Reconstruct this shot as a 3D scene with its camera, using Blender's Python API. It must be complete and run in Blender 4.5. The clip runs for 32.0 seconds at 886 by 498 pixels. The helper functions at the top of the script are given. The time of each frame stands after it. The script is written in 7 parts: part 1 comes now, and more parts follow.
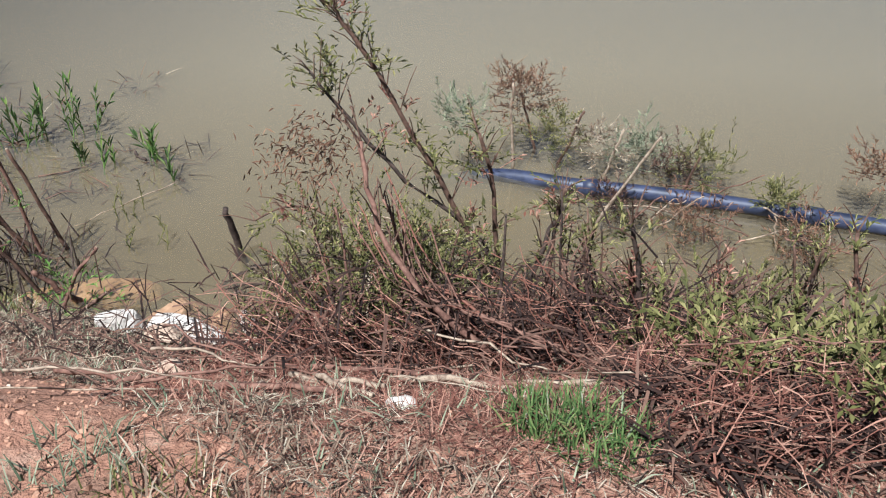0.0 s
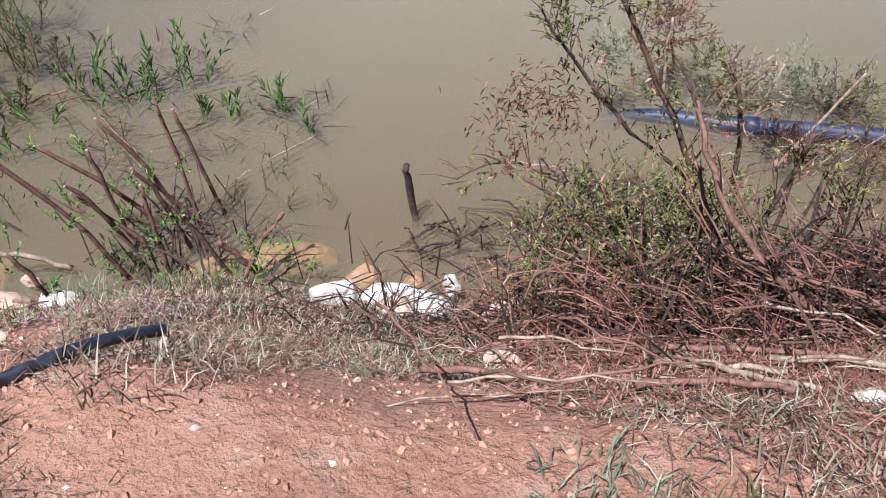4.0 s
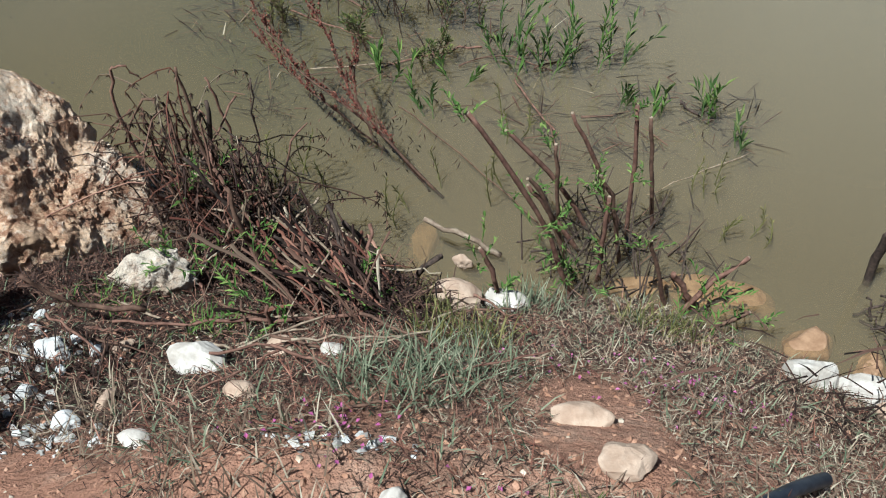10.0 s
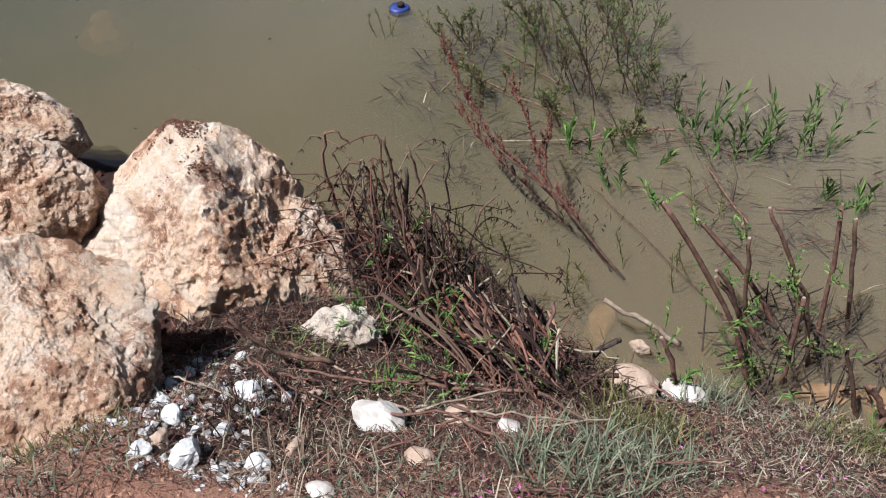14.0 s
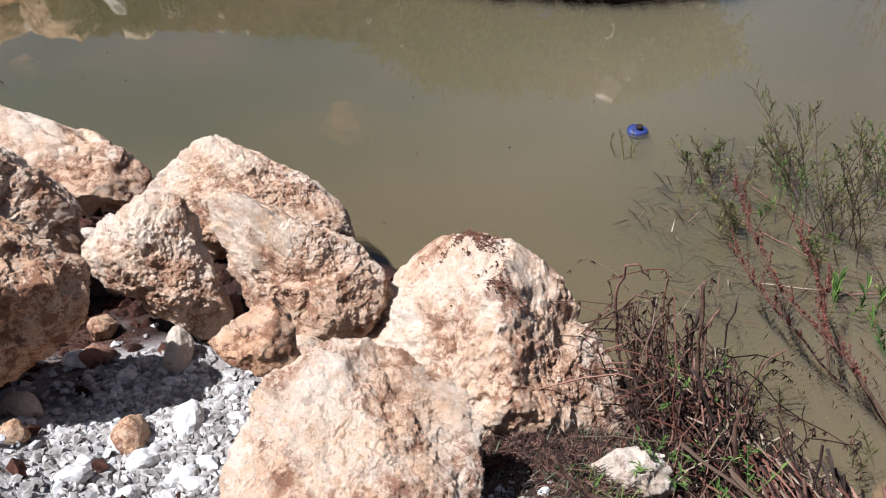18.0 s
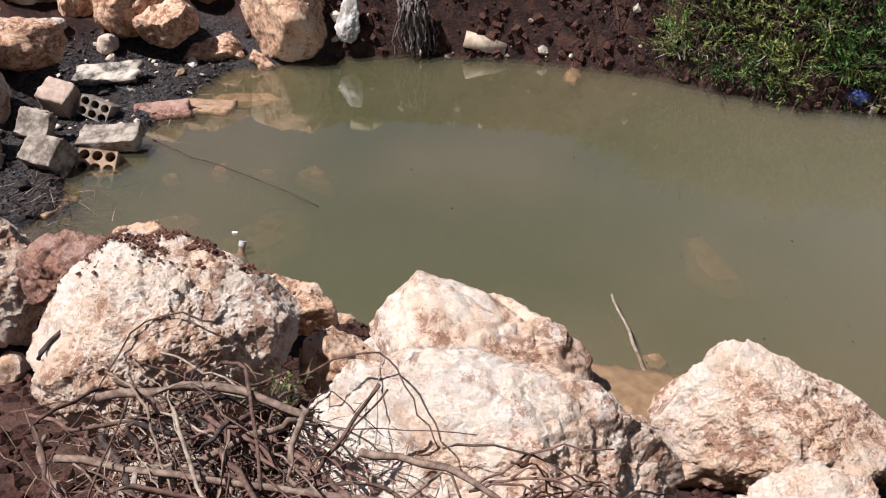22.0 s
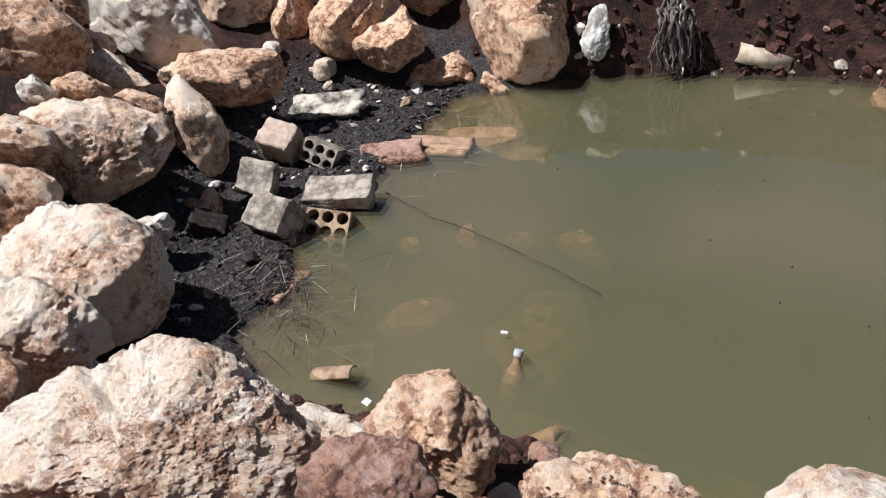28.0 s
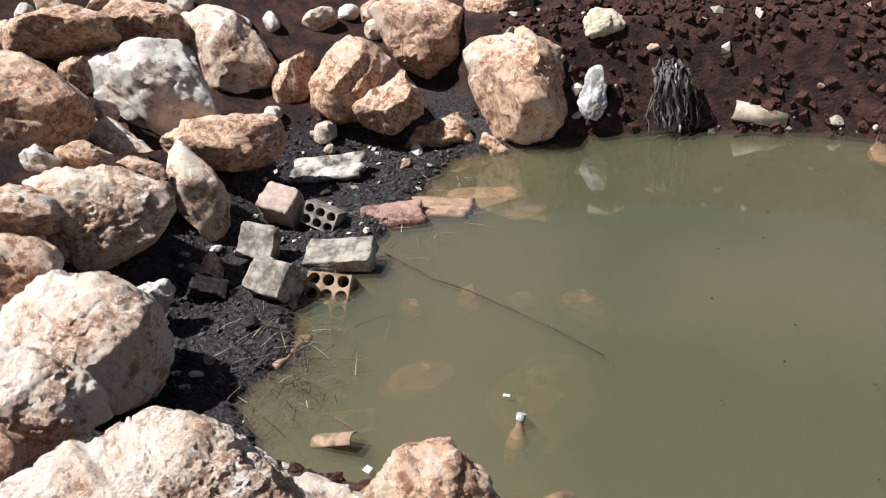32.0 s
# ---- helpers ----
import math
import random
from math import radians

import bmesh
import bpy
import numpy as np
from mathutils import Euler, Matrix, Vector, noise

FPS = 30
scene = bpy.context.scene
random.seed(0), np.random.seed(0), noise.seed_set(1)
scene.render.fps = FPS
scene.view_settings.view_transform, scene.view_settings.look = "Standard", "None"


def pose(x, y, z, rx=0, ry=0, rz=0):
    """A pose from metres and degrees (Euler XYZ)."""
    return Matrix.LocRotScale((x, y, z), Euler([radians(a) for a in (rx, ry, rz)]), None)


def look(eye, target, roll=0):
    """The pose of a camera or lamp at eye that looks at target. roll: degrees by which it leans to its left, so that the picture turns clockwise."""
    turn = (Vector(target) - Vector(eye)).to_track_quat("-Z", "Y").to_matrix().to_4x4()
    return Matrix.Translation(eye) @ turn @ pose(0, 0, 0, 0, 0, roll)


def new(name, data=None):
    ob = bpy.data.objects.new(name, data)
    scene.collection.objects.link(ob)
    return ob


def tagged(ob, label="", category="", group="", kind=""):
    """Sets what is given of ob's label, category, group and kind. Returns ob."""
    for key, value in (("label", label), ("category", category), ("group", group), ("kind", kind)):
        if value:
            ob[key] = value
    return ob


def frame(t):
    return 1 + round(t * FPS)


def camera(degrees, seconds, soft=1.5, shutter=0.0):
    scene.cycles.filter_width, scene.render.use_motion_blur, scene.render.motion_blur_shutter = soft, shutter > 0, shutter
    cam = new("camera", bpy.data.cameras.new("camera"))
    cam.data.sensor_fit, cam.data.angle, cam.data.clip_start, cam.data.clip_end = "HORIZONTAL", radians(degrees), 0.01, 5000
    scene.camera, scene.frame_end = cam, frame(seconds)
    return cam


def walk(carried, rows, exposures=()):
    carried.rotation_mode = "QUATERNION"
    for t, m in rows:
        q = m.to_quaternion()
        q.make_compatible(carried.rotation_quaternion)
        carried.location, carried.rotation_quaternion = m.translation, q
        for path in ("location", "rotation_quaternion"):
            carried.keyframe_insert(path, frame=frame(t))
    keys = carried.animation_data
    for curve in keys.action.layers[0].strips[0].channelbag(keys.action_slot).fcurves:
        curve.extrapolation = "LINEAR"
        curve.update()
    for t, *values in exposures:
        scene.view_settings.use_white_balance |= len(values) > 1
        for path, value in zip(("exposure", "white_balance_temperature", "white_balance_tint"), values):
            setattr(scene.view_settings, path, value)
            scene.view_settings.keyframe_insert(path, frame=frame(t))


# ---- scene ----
cam = camera(54.5, 32.0, soft=1.15)
METRES, EYE, TILT, LEAN, TURN = 7.0, 2.26, -36.0, 1.7, 0.0
PATH = [
    (0, (-0.048, 0.377, 2.009), (-0.09, 2.02, 0.868), 0.2),
    (0.5, (-0.159, 0.421, 2.003), (-0.067, 2.06, 0.861), 1.0),
    (1, (-0.306, 0.421, 2.025), (-0.208, 2.059, 0.882), 0.3),
    (1.5, (-0.394, 0.51, 2.009), (-0.306, 2.145, 0.86), -0.5),
    (2, (-0.471, 0.558, 1.978), (-0.407, 2.18, 0.809), -0.5),
    (2.5, (-0.597, 0.502, 1.983), (-0.55, 2.108, 0.791), -0.4),
    (4.5, (-0.973, 0.586, 2.007), (-0.944, 2.109, 0.712), -0.1),
    (5, (-1.083, 0.583, 2.033), (-1.129, 2.098, 0.728), -0.2),
    (5.5, (-1.208, 0.544, 2.058), (-1.371, 2.046, 0.747), 0.2),
    (6, (-1.293, 0.584, 2.059), (-1.518, 2.076, 0.745), 0.4),
    (6.5, (-1.383, 0.666, 2.065), (-1.652, 2.151, 0.753), -0.3),
    (7, (-1.515, 0.673, 2.067), (-1.835, 2.145, 0.752), -1.0),
    (7.5, (-1.643, 0.677, 2.06), (-1.971, 2.129, 0.724), -0.7),
    (8, (-1.644, 0.714, 2.061), (-1.968, 2.155, 0.712), -0.2),
    (8.5, (-1.673, 0.714, 2.044), (-1.999, 2.129, 0.669), 1.9),
    (9, (-1.716, 0.704, 2.051), (-2.043, 2.097, 0.653), 3.2),
    (9.5, (-1.743, 0.72, 2.081), (-2.082, 2.11, 0.683), 3.1),
    (10, (-1.77, 0.84, 2.067), (-2.152, 2.219, 0.67), 1.9),
    (10.5, (-1.771, 0.889, 2.066), (-2.19, 2.262, 0.673), 0.8),
    (11, (-1.781, 0.879, 2.078), (-2.213, 2.248, 0.686), 0.3),
    (11.5, (-1.811, 0.864, 2.095), (-2.284, 2.229, 0.712), -0.6),
    (12, (-1.8, 0.861, 2.111), (-2.34, 2.216, 0.743), -2.1),
    (12.5, (-1.783, 0.863, 2.118), (-2.372, 2.223, 0.774), -2.8),
    (13, (-1.78, 0.83, 2.116), (-2.443, 2.192, 0.811), -2.4),
    (13.5, (-1.821, 0.818, 2.12), (-2.539, 2.16, 0.822), -2.2),
    (15.5, (-1.814, 0.785, 2.149), (-2.73, 2.057, 0.907), -3.2),
    (16, (-1.865, 0.727, 2.16), (-2.815, 1.995, 0.94), -2.4),
    (16.5, (-1.918, 0.652, 2.18), (-2.888, 1.93, 0.985), -0.6),
    (17, (-2.005, 0.617, 2.187), (-3.006, 1.913, 1.038), 0.3),
    (17.5, (-2.181, 0.638, 2.181), (-3.192, 1.942, 1.052), -0.2),
    (18, (-2.365, 0.593, 2.196), (-3.418, 1.876, 1.081), -0.3),
    (18.5, (-2.537, 0.485, 2.204), (-3.607, 1.793, 1.135), 1.5),
    (18.7, (-2.577, 0.417, 2.229), (-3.682, 1.711, 1.178), 1.5),
    (19, (-2.692, 0.397, 2.299), (-3.824, 1.711, 1.302), 1.4),
    (19.5, (-2.897, 0.423, 2.268), (-4.032, 1.747, 1.288), 1.4),
    (20, (-3.124, 0.396, 2.262), (-4.254, 1.721, 1.278), 1.8),
    (20.5, (-3.492, 0.238, 2.317), (-4.66, 1.518, 1.319), 1.3),
    (21, (-3.859, 0.219, 2.321), (-5.02, 1.492, 1.305), 1.0),
    (21.5, (-4.105, 0.134, 2.342), (-5.261, 1.404, 1.317), 0.8),
    (22, (-4.334, 0.039, 2.402), (-5.487, 1.303, 1.366), -0.1),
    (22.5, (-4.573, 0.047, 2.375), (-5.725, 1.299, 1.324), -1.3),
    (23, (-4.797, 0.073, 2.376), (-5.927, 1.329, 1.305), -1.8),
    (23.5, (-4.967, 0.129, 2.386), (-6.03, 1.434, 1.305), -2.2),
    (24, (-5.197, 0.244, 2.353), (-6.295, 1.529, 1.283), -3.8),
    (24.5, (-5.356, 0.221, 2.358), (-6.507, 1.443, 1.27), -4.1),
    (25, (-5.483, 0.157, 2.39), (-6.668, 1.331, 1.287), -4.1),
    (25.5, (-5.601, 0.254, 2.412), (-6.848, 1.354, 1.301), -4.9),
    (26, (-5.632, 0.292, 2.424), (-6.921, 1.348, 1.319), -4.6),
    (26.5, (-5.642, 0.304, 2.415), (-6.968, 1.317, 1.313), -4.4),
    (28.5, (-5.665, 0.388, 2.402), (-7.042, 1.362, 1.327), -5.8),
    (29, (-5.666, 0.382, 2.4), (-7.044, 1.357, 1.328), -6.0),
    (29.5, (-5.666, 0.378, 2.413), (-7.047, 1.356, 1.346), -6.3),
    (30, (-5.667, 0.375, 2.423), (-7.048, 1.366, 1.369), -6.5),
    (30.5, (-5.686, 0.401, 2.406), (-7.076, 1.397, 1.369), -6.7),
    (31, (-5.671, 0.394, 2.441), (-7.071, 1.399, 1.427), -6.7),
    (31.5, (-5.665, 0.396, 2.456), (-7.078, 1.411, 1.469), -6.5),
    (32, (-5.665, 0.409, 2.427), (-7.089, 1.428, 1.46), -6.4),
]
walk(cam, [(t, look(eye, target, roll)) for t, eye, target, roll in PATH],
     exposures=[(0.0, 0.91, 5670, 5), (3.0, 0.97, 5620, 13), (6.0, 0.80, 5570, 10), (9.0, 0.60, 5660, -2), (11.0, 0.49, 5640, -2), (13.0, 0.52, 5710, 6), (17.0, 0.65, 5770, 10),
                (20.0, 0.64, 5830, 12), (24.0, 0.56, 5580, 8), (28.0, 0.57, 5480, 5), (32.0, 0.72, 5460, 5)])

# ---- sky, sun ----
world = bpy.data.worlds.new("world")
scene.world = world
world.use_nodes = True
SUN_TO = Vector((-0.25, -0.43, 0.86)).normalized()
wn = world.node_tree.nodes
sky = wn.new("ShaderNodeTexSky")
sky.sky_type, sky.sun_disc = "NISHITA", False
sky.sun_elevation = math.asin(SUN_TO.z)
sky.sun_rotation = math.atan2(SUN_TO.x, SUN_TO.y)
sky.air_density, sky.dust_density, sky.ozone_density = 1.0, 2.2, 1.0
world.node_tree.links.new(sky.outputs[0], wn["Background"].inputs[0])
wn["Background"].inputs[1].default_value = 0.034
sun = new("sun", bpy.data.lights.new("sun", "SUN"))
sun.data.energy, sun.data.angle, sun.data.color = 5.8, radians(0.6), (1.0, 0.96, 0.92)
sun.matrix_world = look(SUN_TO * 50, (0, 0, 0))


# ---- materials ----
class Mat:
    """A small builder for node materials."""

    def __init__(self, name, rough=0.8, spec=0.3):
        self.m = bpy.data.materials.new(name)
        self.m.use_nodes = True
        self.t = self.m.node_tree
        self.b = self.t.nodes["Principled BSDF"]
        self.b.inputs["Roughness"].default_value = rough
        self.b.inputs["Specular IOR Level"].default_value = spec
        self.co = self.t.nodes.new("ShaderNodeTexCoord").outputs["Object"]

    def node(self, kind, **put):
        n = self.t.nodes.new(kind)
        for k, v in put.items():
            if k in n.inputs:
                self.put(n.inputs[k], v)
        return n

    def put(self, socket, v):
        if isinstance(v, bpy.types.NodeSocket):
            self.t.links.new(v, socket)
        elif isinstance(v, tuple) and len(v) == 3 and socket.type == "RGBA":
            socket.default_value = (*v, 1)
        else:
            socket.default_value = v

    def geo(self):
        self.co = self.t.nodes.new("ShaderNodeNewGeometry").outputs["Position"]
        return self

    def rand(self):
        return self.t.nodes.new("ShaderNodeObjectInfo").outputs["Random"]

    def island(self):
        return self.t.nodes.new("ShaderNodeNewGeometry").outputs["Random Per Island"]

    def stretch(self, s):
        n = self.t.nodes.new("ShaderNodeMapping")
        n.inputs["Scale"].default_value = s
        self.put(n.inputs["Vector"], self.co)
        return n.outputs[0]

    def noise(self, scale, detail=5, rough=0.6, co=None, warp=0.0):
        n = self.node("ShaderNodeTexNoise", Vector=co or self.co, Scale=scale, Detail=detail, Roughness=rough, Distortion=warp)
        return n.outputs["Fac"]

    def cells(self, scale, rand=1.0, co=None):
        n = self.node("ShaderNodeTexVoronoi", Vector=co or self.co, Scale=scale, Randomness=rand)
        return n.outputs["Distance"]

    def ramp(self, fac, *stops):
        n = self.node("ShaderNodeValToRGB", Fac=fac)
        e = n.color_ramp.elements
        while len(e) < len(stops):
            e.new(0.5)
        for el, (p, c) in zip(e, stops):
            el.position = p
            el.color = (c, c, c, 1) if isinstance(c, (int, float)) else (*c, 1)
        return n.outputs[0]

    def mix(self, fac, a, b, how="MIX"):
        n = self.t.nodes.new("ShaderNodeMix")
        n.data_type, n.blend_type = "RGBA", how
        self.put(n.inputs[0], fac), self.put(n.inputs[6], a), self.put(n.inputs[7], b)
        return n.outputs[2]

    def math(self, how, a, b=0.0):
        n = self.t.nodes.new("ShaderNodeMath")
        n.operation = how
        self.put(n.inputs[0], a), self.put(n.inputs[1], b)
        return n.outputs[0]

    def axis(self, i, co=None):
        n = self.node("ShaderNodeSeparateXYZ", Vector=co or self.co)
        return n.outputs[i]

    def band(self, v, lo, hi):
        n = self.node("ShaderNodeMapRange", Value=v)
        n.interpolation_type = "SMOOTHSTEP"
        n.inputs[1].default_value, n.inputs[2].default_value = lo, hi
        return n.outputs[0]

    def bump(self, h, strength=0.5, dist=0.01, after=None):
        n = self.node("ShaderNodeBump", Height=h, Strength=strength, Distance=dist)
        if after:
            self.put(n.inputs["Normal"], after)
        return n.outputs[0]

    def done(self, colour=None, normal=None, **more):
        if colour is not None:
            self.put(self.b.inputs["Base Color"], colour)
        if normal is not None:
            self.put(self.b.inputs["Normal"], normal)
        for k, v in more.items():
            self.put(self.b.inputs[k.replace("_", " ")], v)
        return self.m


def limestone(name, pale, warm, deep, stain=0.5):
    """Weathered limestone: cream body, chalk-white skin, soft orange clouds, specks of red earth caught in the pitted parts."""
    k = Mat(name, 0.93, 0.12)
    big = k.noise(1.9, 8, 0.68, warp=0.3)
    mid = k.noise(11, 8, 0.72)
    fine = k.noise(55, 7, 0.75)
    grit = k.noise(210, 4, 0.75)
    skin = tuple(min(0.85, v * 0.85 + 0.145) for v in pale)
    c = k.mix(k.band(k.noise(6, 10, 0.78), 0.44, 0.58), pale, skin)
    edge = 0.575 - stain * 0.17
    cloud = k.math("ADD", k.math("MULTIPLY", big, 0.72), k.math("MULTIPLY", fine, 0.28))
    c = k.mix(k.math("MULTIPLY", k.band(cloud, edge, edge + 0.13), 0.85), c, warm)
    c = k.mix(k.math("MULTIPLY", k.band(k.noise(19, 9, 0.82), 0.52, 0.58), 0.7), c, warm)
    c = k.mix(k.math("MULTIPLY", k.band(k.noise(27, 9, 0.82), 0.53, 0.58), 0.65), c, skin)
    zone = k.band(k.noise(2.7, 7, 0.66, warp=0.4), 0.58 - stain * 0.15, 0.66 - stain * 0.15)
    specks = k.band(k.noise(21, 9, 0.82, warp=0.3), 0.47, 0.54)
    c = k.mix(k.math("MULTIPLY", k.math("MULTIPLY", zone, specks), 0.85), c, deep)
    pits = k.band(k.cells(46, co=k.mix(0.05, k.co, k.noise(30, 3))), 0.04, 0.20)
    c = k.mix(k.math("MULTIPLY", k.math("SUBTRACT", 1.0, pits), k.math("MULTIPLY", k.band(mid, 0.48, 0.6), 0.75)), c, tuple(v * 0.8 for v in deep))
    c = k.mix(k.math("MULTIPLY", k.band(k.noise(8, 10, 0.85, warp=0.6), 0.56, 0.62), 0.5), c, deep)
    c = k.mix(0.36, c, k.ramp(fine, (0.36, 0.40), (0.46, 0.97), (0.7, 1.0)), "MULTIPLY")
    c = k.mix(0.28, c, k.ramp(grit, (0.36, 0.55), (0.5, 1.0)), "MULTIPLY")
    holes = k.math("SUBTRACT", 1.0, k.band(k.cells(17, co=k.mix(0.07, k.co, k.noise(14, 4))), 0.10, 0.26))
    holes = k.math("MULTIPLY", holes, k.band(k.noise(3.3, 5, 0.6), 0.50, 0.58))
    c = k.mix(k.math("MULTIPLY", holes, 0.7), c, deep)
    n = k.bump(mid, 0.7, 0.011)
    n = k.bump(holes, 0.8, -0.03, n)
    n = k.bump(k.noise(30, 9, 0.8), 1.0, 0.014, n)
    n = k.bump(pits, 0.5, 0.007, n)
    n = k.bump(fine, 0.9, 0.007, n)
    n = k.bump(grit, 0.5, 0.003, n)
    return k.done(c, n)


STONE = [
    limestone("limestone_pale", (0.71, 0.565, 0.43), (0.635, 0.405, 0.255), (0.27, 0.128, 0.075), 0.90),
    limestone("limestone_orange", (0.71, 0.545, 0.40), (0.63, 0.365, 0.205), (0.24, 0.105, 0.06), 1.1),
    limestone("limestone_grey", (0.65, 0.545, 0.44), (0.56, 0.41, 0.30), (0.21, 0.135, 0.10), 0.65),
    limestone("limestone_white", (0.74, 0.60, 0.465), (0.66, 0.435, 0.285), (0.31, 0.155, 0.09), 0.80),
    limestone("limestone_red", (0.42, 0.24, 0.17), (0.31, 0.15, 0.095), (0.12, 0.055, 0.037), 1.0),
]


def soil():
    """One ground material: red earth on the banks, paler dust near the path, black silt on the mud flat, brown pond bed."""
    k = Mat("earth", 0.95, 0.15).geo()
    big, mid, fine = k.noise(1.1, 4), k.noise(7, 6, 0.65), k.noise(60, 5, 0.7)
    clod = k.cells(38)
    c = k.mix(k.band(big, 0.4, 0.6), (0.395, 0.208, 0.140), (0.325, 0.165, 0.110))
    c = k.mix(k.math("MULTIPLY", k.band(mid, 0.5, 0.68), 0.7), c, (0.45, 0.285, 0.205))
    c = k.mix(k.math("MULTIPLY", k.band(k.noise(3.1, 6, 0.7), 0.52, 0.62), 0.6), c, (0.17, 0.105, 0.075))
    c = k.mix(0.5, c, k.ramp(fine, (0.3, 0.5), (0.6, 1.0)), "MULTIPLY")
    z = k.axis(2)
    x = k.math("ADD", k.axis(0), k.math("MULTIPLY", k.math("SUBTRACT", k.noise(2.1, 4, 0.6), 0.5), 1.1))
    y = k.math("ADD", k.axis(1), k.math("MULTIPLY", k.math("SUBTRACT", k.noise(2.7, 4, 0.6), 0.5), 0.8))
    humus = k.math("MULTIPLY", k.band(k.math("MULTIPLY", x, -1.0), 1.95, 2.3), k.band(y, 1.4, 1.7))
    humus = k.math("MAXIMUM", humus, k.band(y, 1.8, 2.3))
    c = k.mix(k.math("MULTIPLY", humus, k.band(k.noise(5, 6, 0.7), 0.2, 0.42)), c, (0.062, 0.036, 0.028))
    dust = k.math("MULTIPLY", k.math("MULTIPLY", k.band(x, -4.75, -4.3), k.math("SUBTRACT", 1.0, k.band(x, -3.75, -3.4))), k.math("SUBTRACT", 1.0, k.band(y, 1.7, 2.0)))
    dust = k.math("MULTIPLY", dust, k.band(y, 0.75, 1.05))
    dust = k.math("MULTIPLY", dust, k.band(k.noise(9, 6, 0.7), 0.34, 0.48))
    # Far bank, stony slope and boulder gaps: dark soil, darkened more for the shade.
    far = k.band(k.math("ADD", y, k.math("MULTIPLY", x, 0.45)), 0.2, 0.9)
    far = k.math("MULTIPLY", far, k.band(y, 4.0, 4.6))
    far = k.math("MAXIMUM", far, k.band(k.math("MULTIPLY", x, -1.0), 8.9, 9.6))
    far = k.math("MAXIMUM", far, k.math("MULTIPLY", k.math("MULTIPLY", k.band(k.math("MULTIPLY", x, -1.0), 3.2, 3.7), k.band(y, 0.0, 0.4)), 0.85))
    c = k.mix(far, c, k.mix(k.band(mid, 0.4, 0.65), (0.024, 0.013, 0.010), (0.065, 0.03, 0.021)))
    c = k.mix(dust, c, (0.50, 0.465, 0.44))
    mud = k.math("MULTIPLY", k.band(k.math("MULTIPLY", x, -1.0), 8.0, 8.5), k.math("SUBTRACT", 1.0, k.band(z, 0.12, 0.34)))
    mud = k.math("MULTIPLY", mud, k.math("SUBTRACT", 1.0, k.band(y, 4.4, 4.9)))
    mud = k.math("MULTIPLY", mud, k.band(z, -0.05, 0.0))
    c = k.mix(mud, c, k.mix(k.band(fine, 0.45, 0.62), (0.022, 0.018, 0.017), (0.075, 0.058, 0.05)))
    # Brown bed, darkened by the far bank where its overhang would shade it.
    bed = k.math("SUBTRACT", 1.0, k.band(z, -0.05, 0.015))
    c = k.mix(bed, c, k.mix(k.band(k.axis(1), 4.4, 5.2), k.mix(k.band(mid, 0.4, 0.65), (0.15, 0.088, 0.047), (0.27, 0.17, 0.095)), (0.055, 0.036, 0.024)))
    wet = k.math("MULTIPLY", mud, k.band(k.noise(11, 5, 0.6), 0.38, 0.54))
    n = k.bump(mid, 0.6, 0.05)
    n = k.bump(k.noise(24, 5, 0.7), 0.7, 0.022, n)
    n = k.bump(clod, 0.4, 0.010, n)
    n = k.bump(fine, 1.0, 0.014, n)
    return k.done(c, n, Roughness=k.mix(wet, (0.95, 0.95, 0.95), (0.16, 0.16, 0.16)))


EARTH = soil()


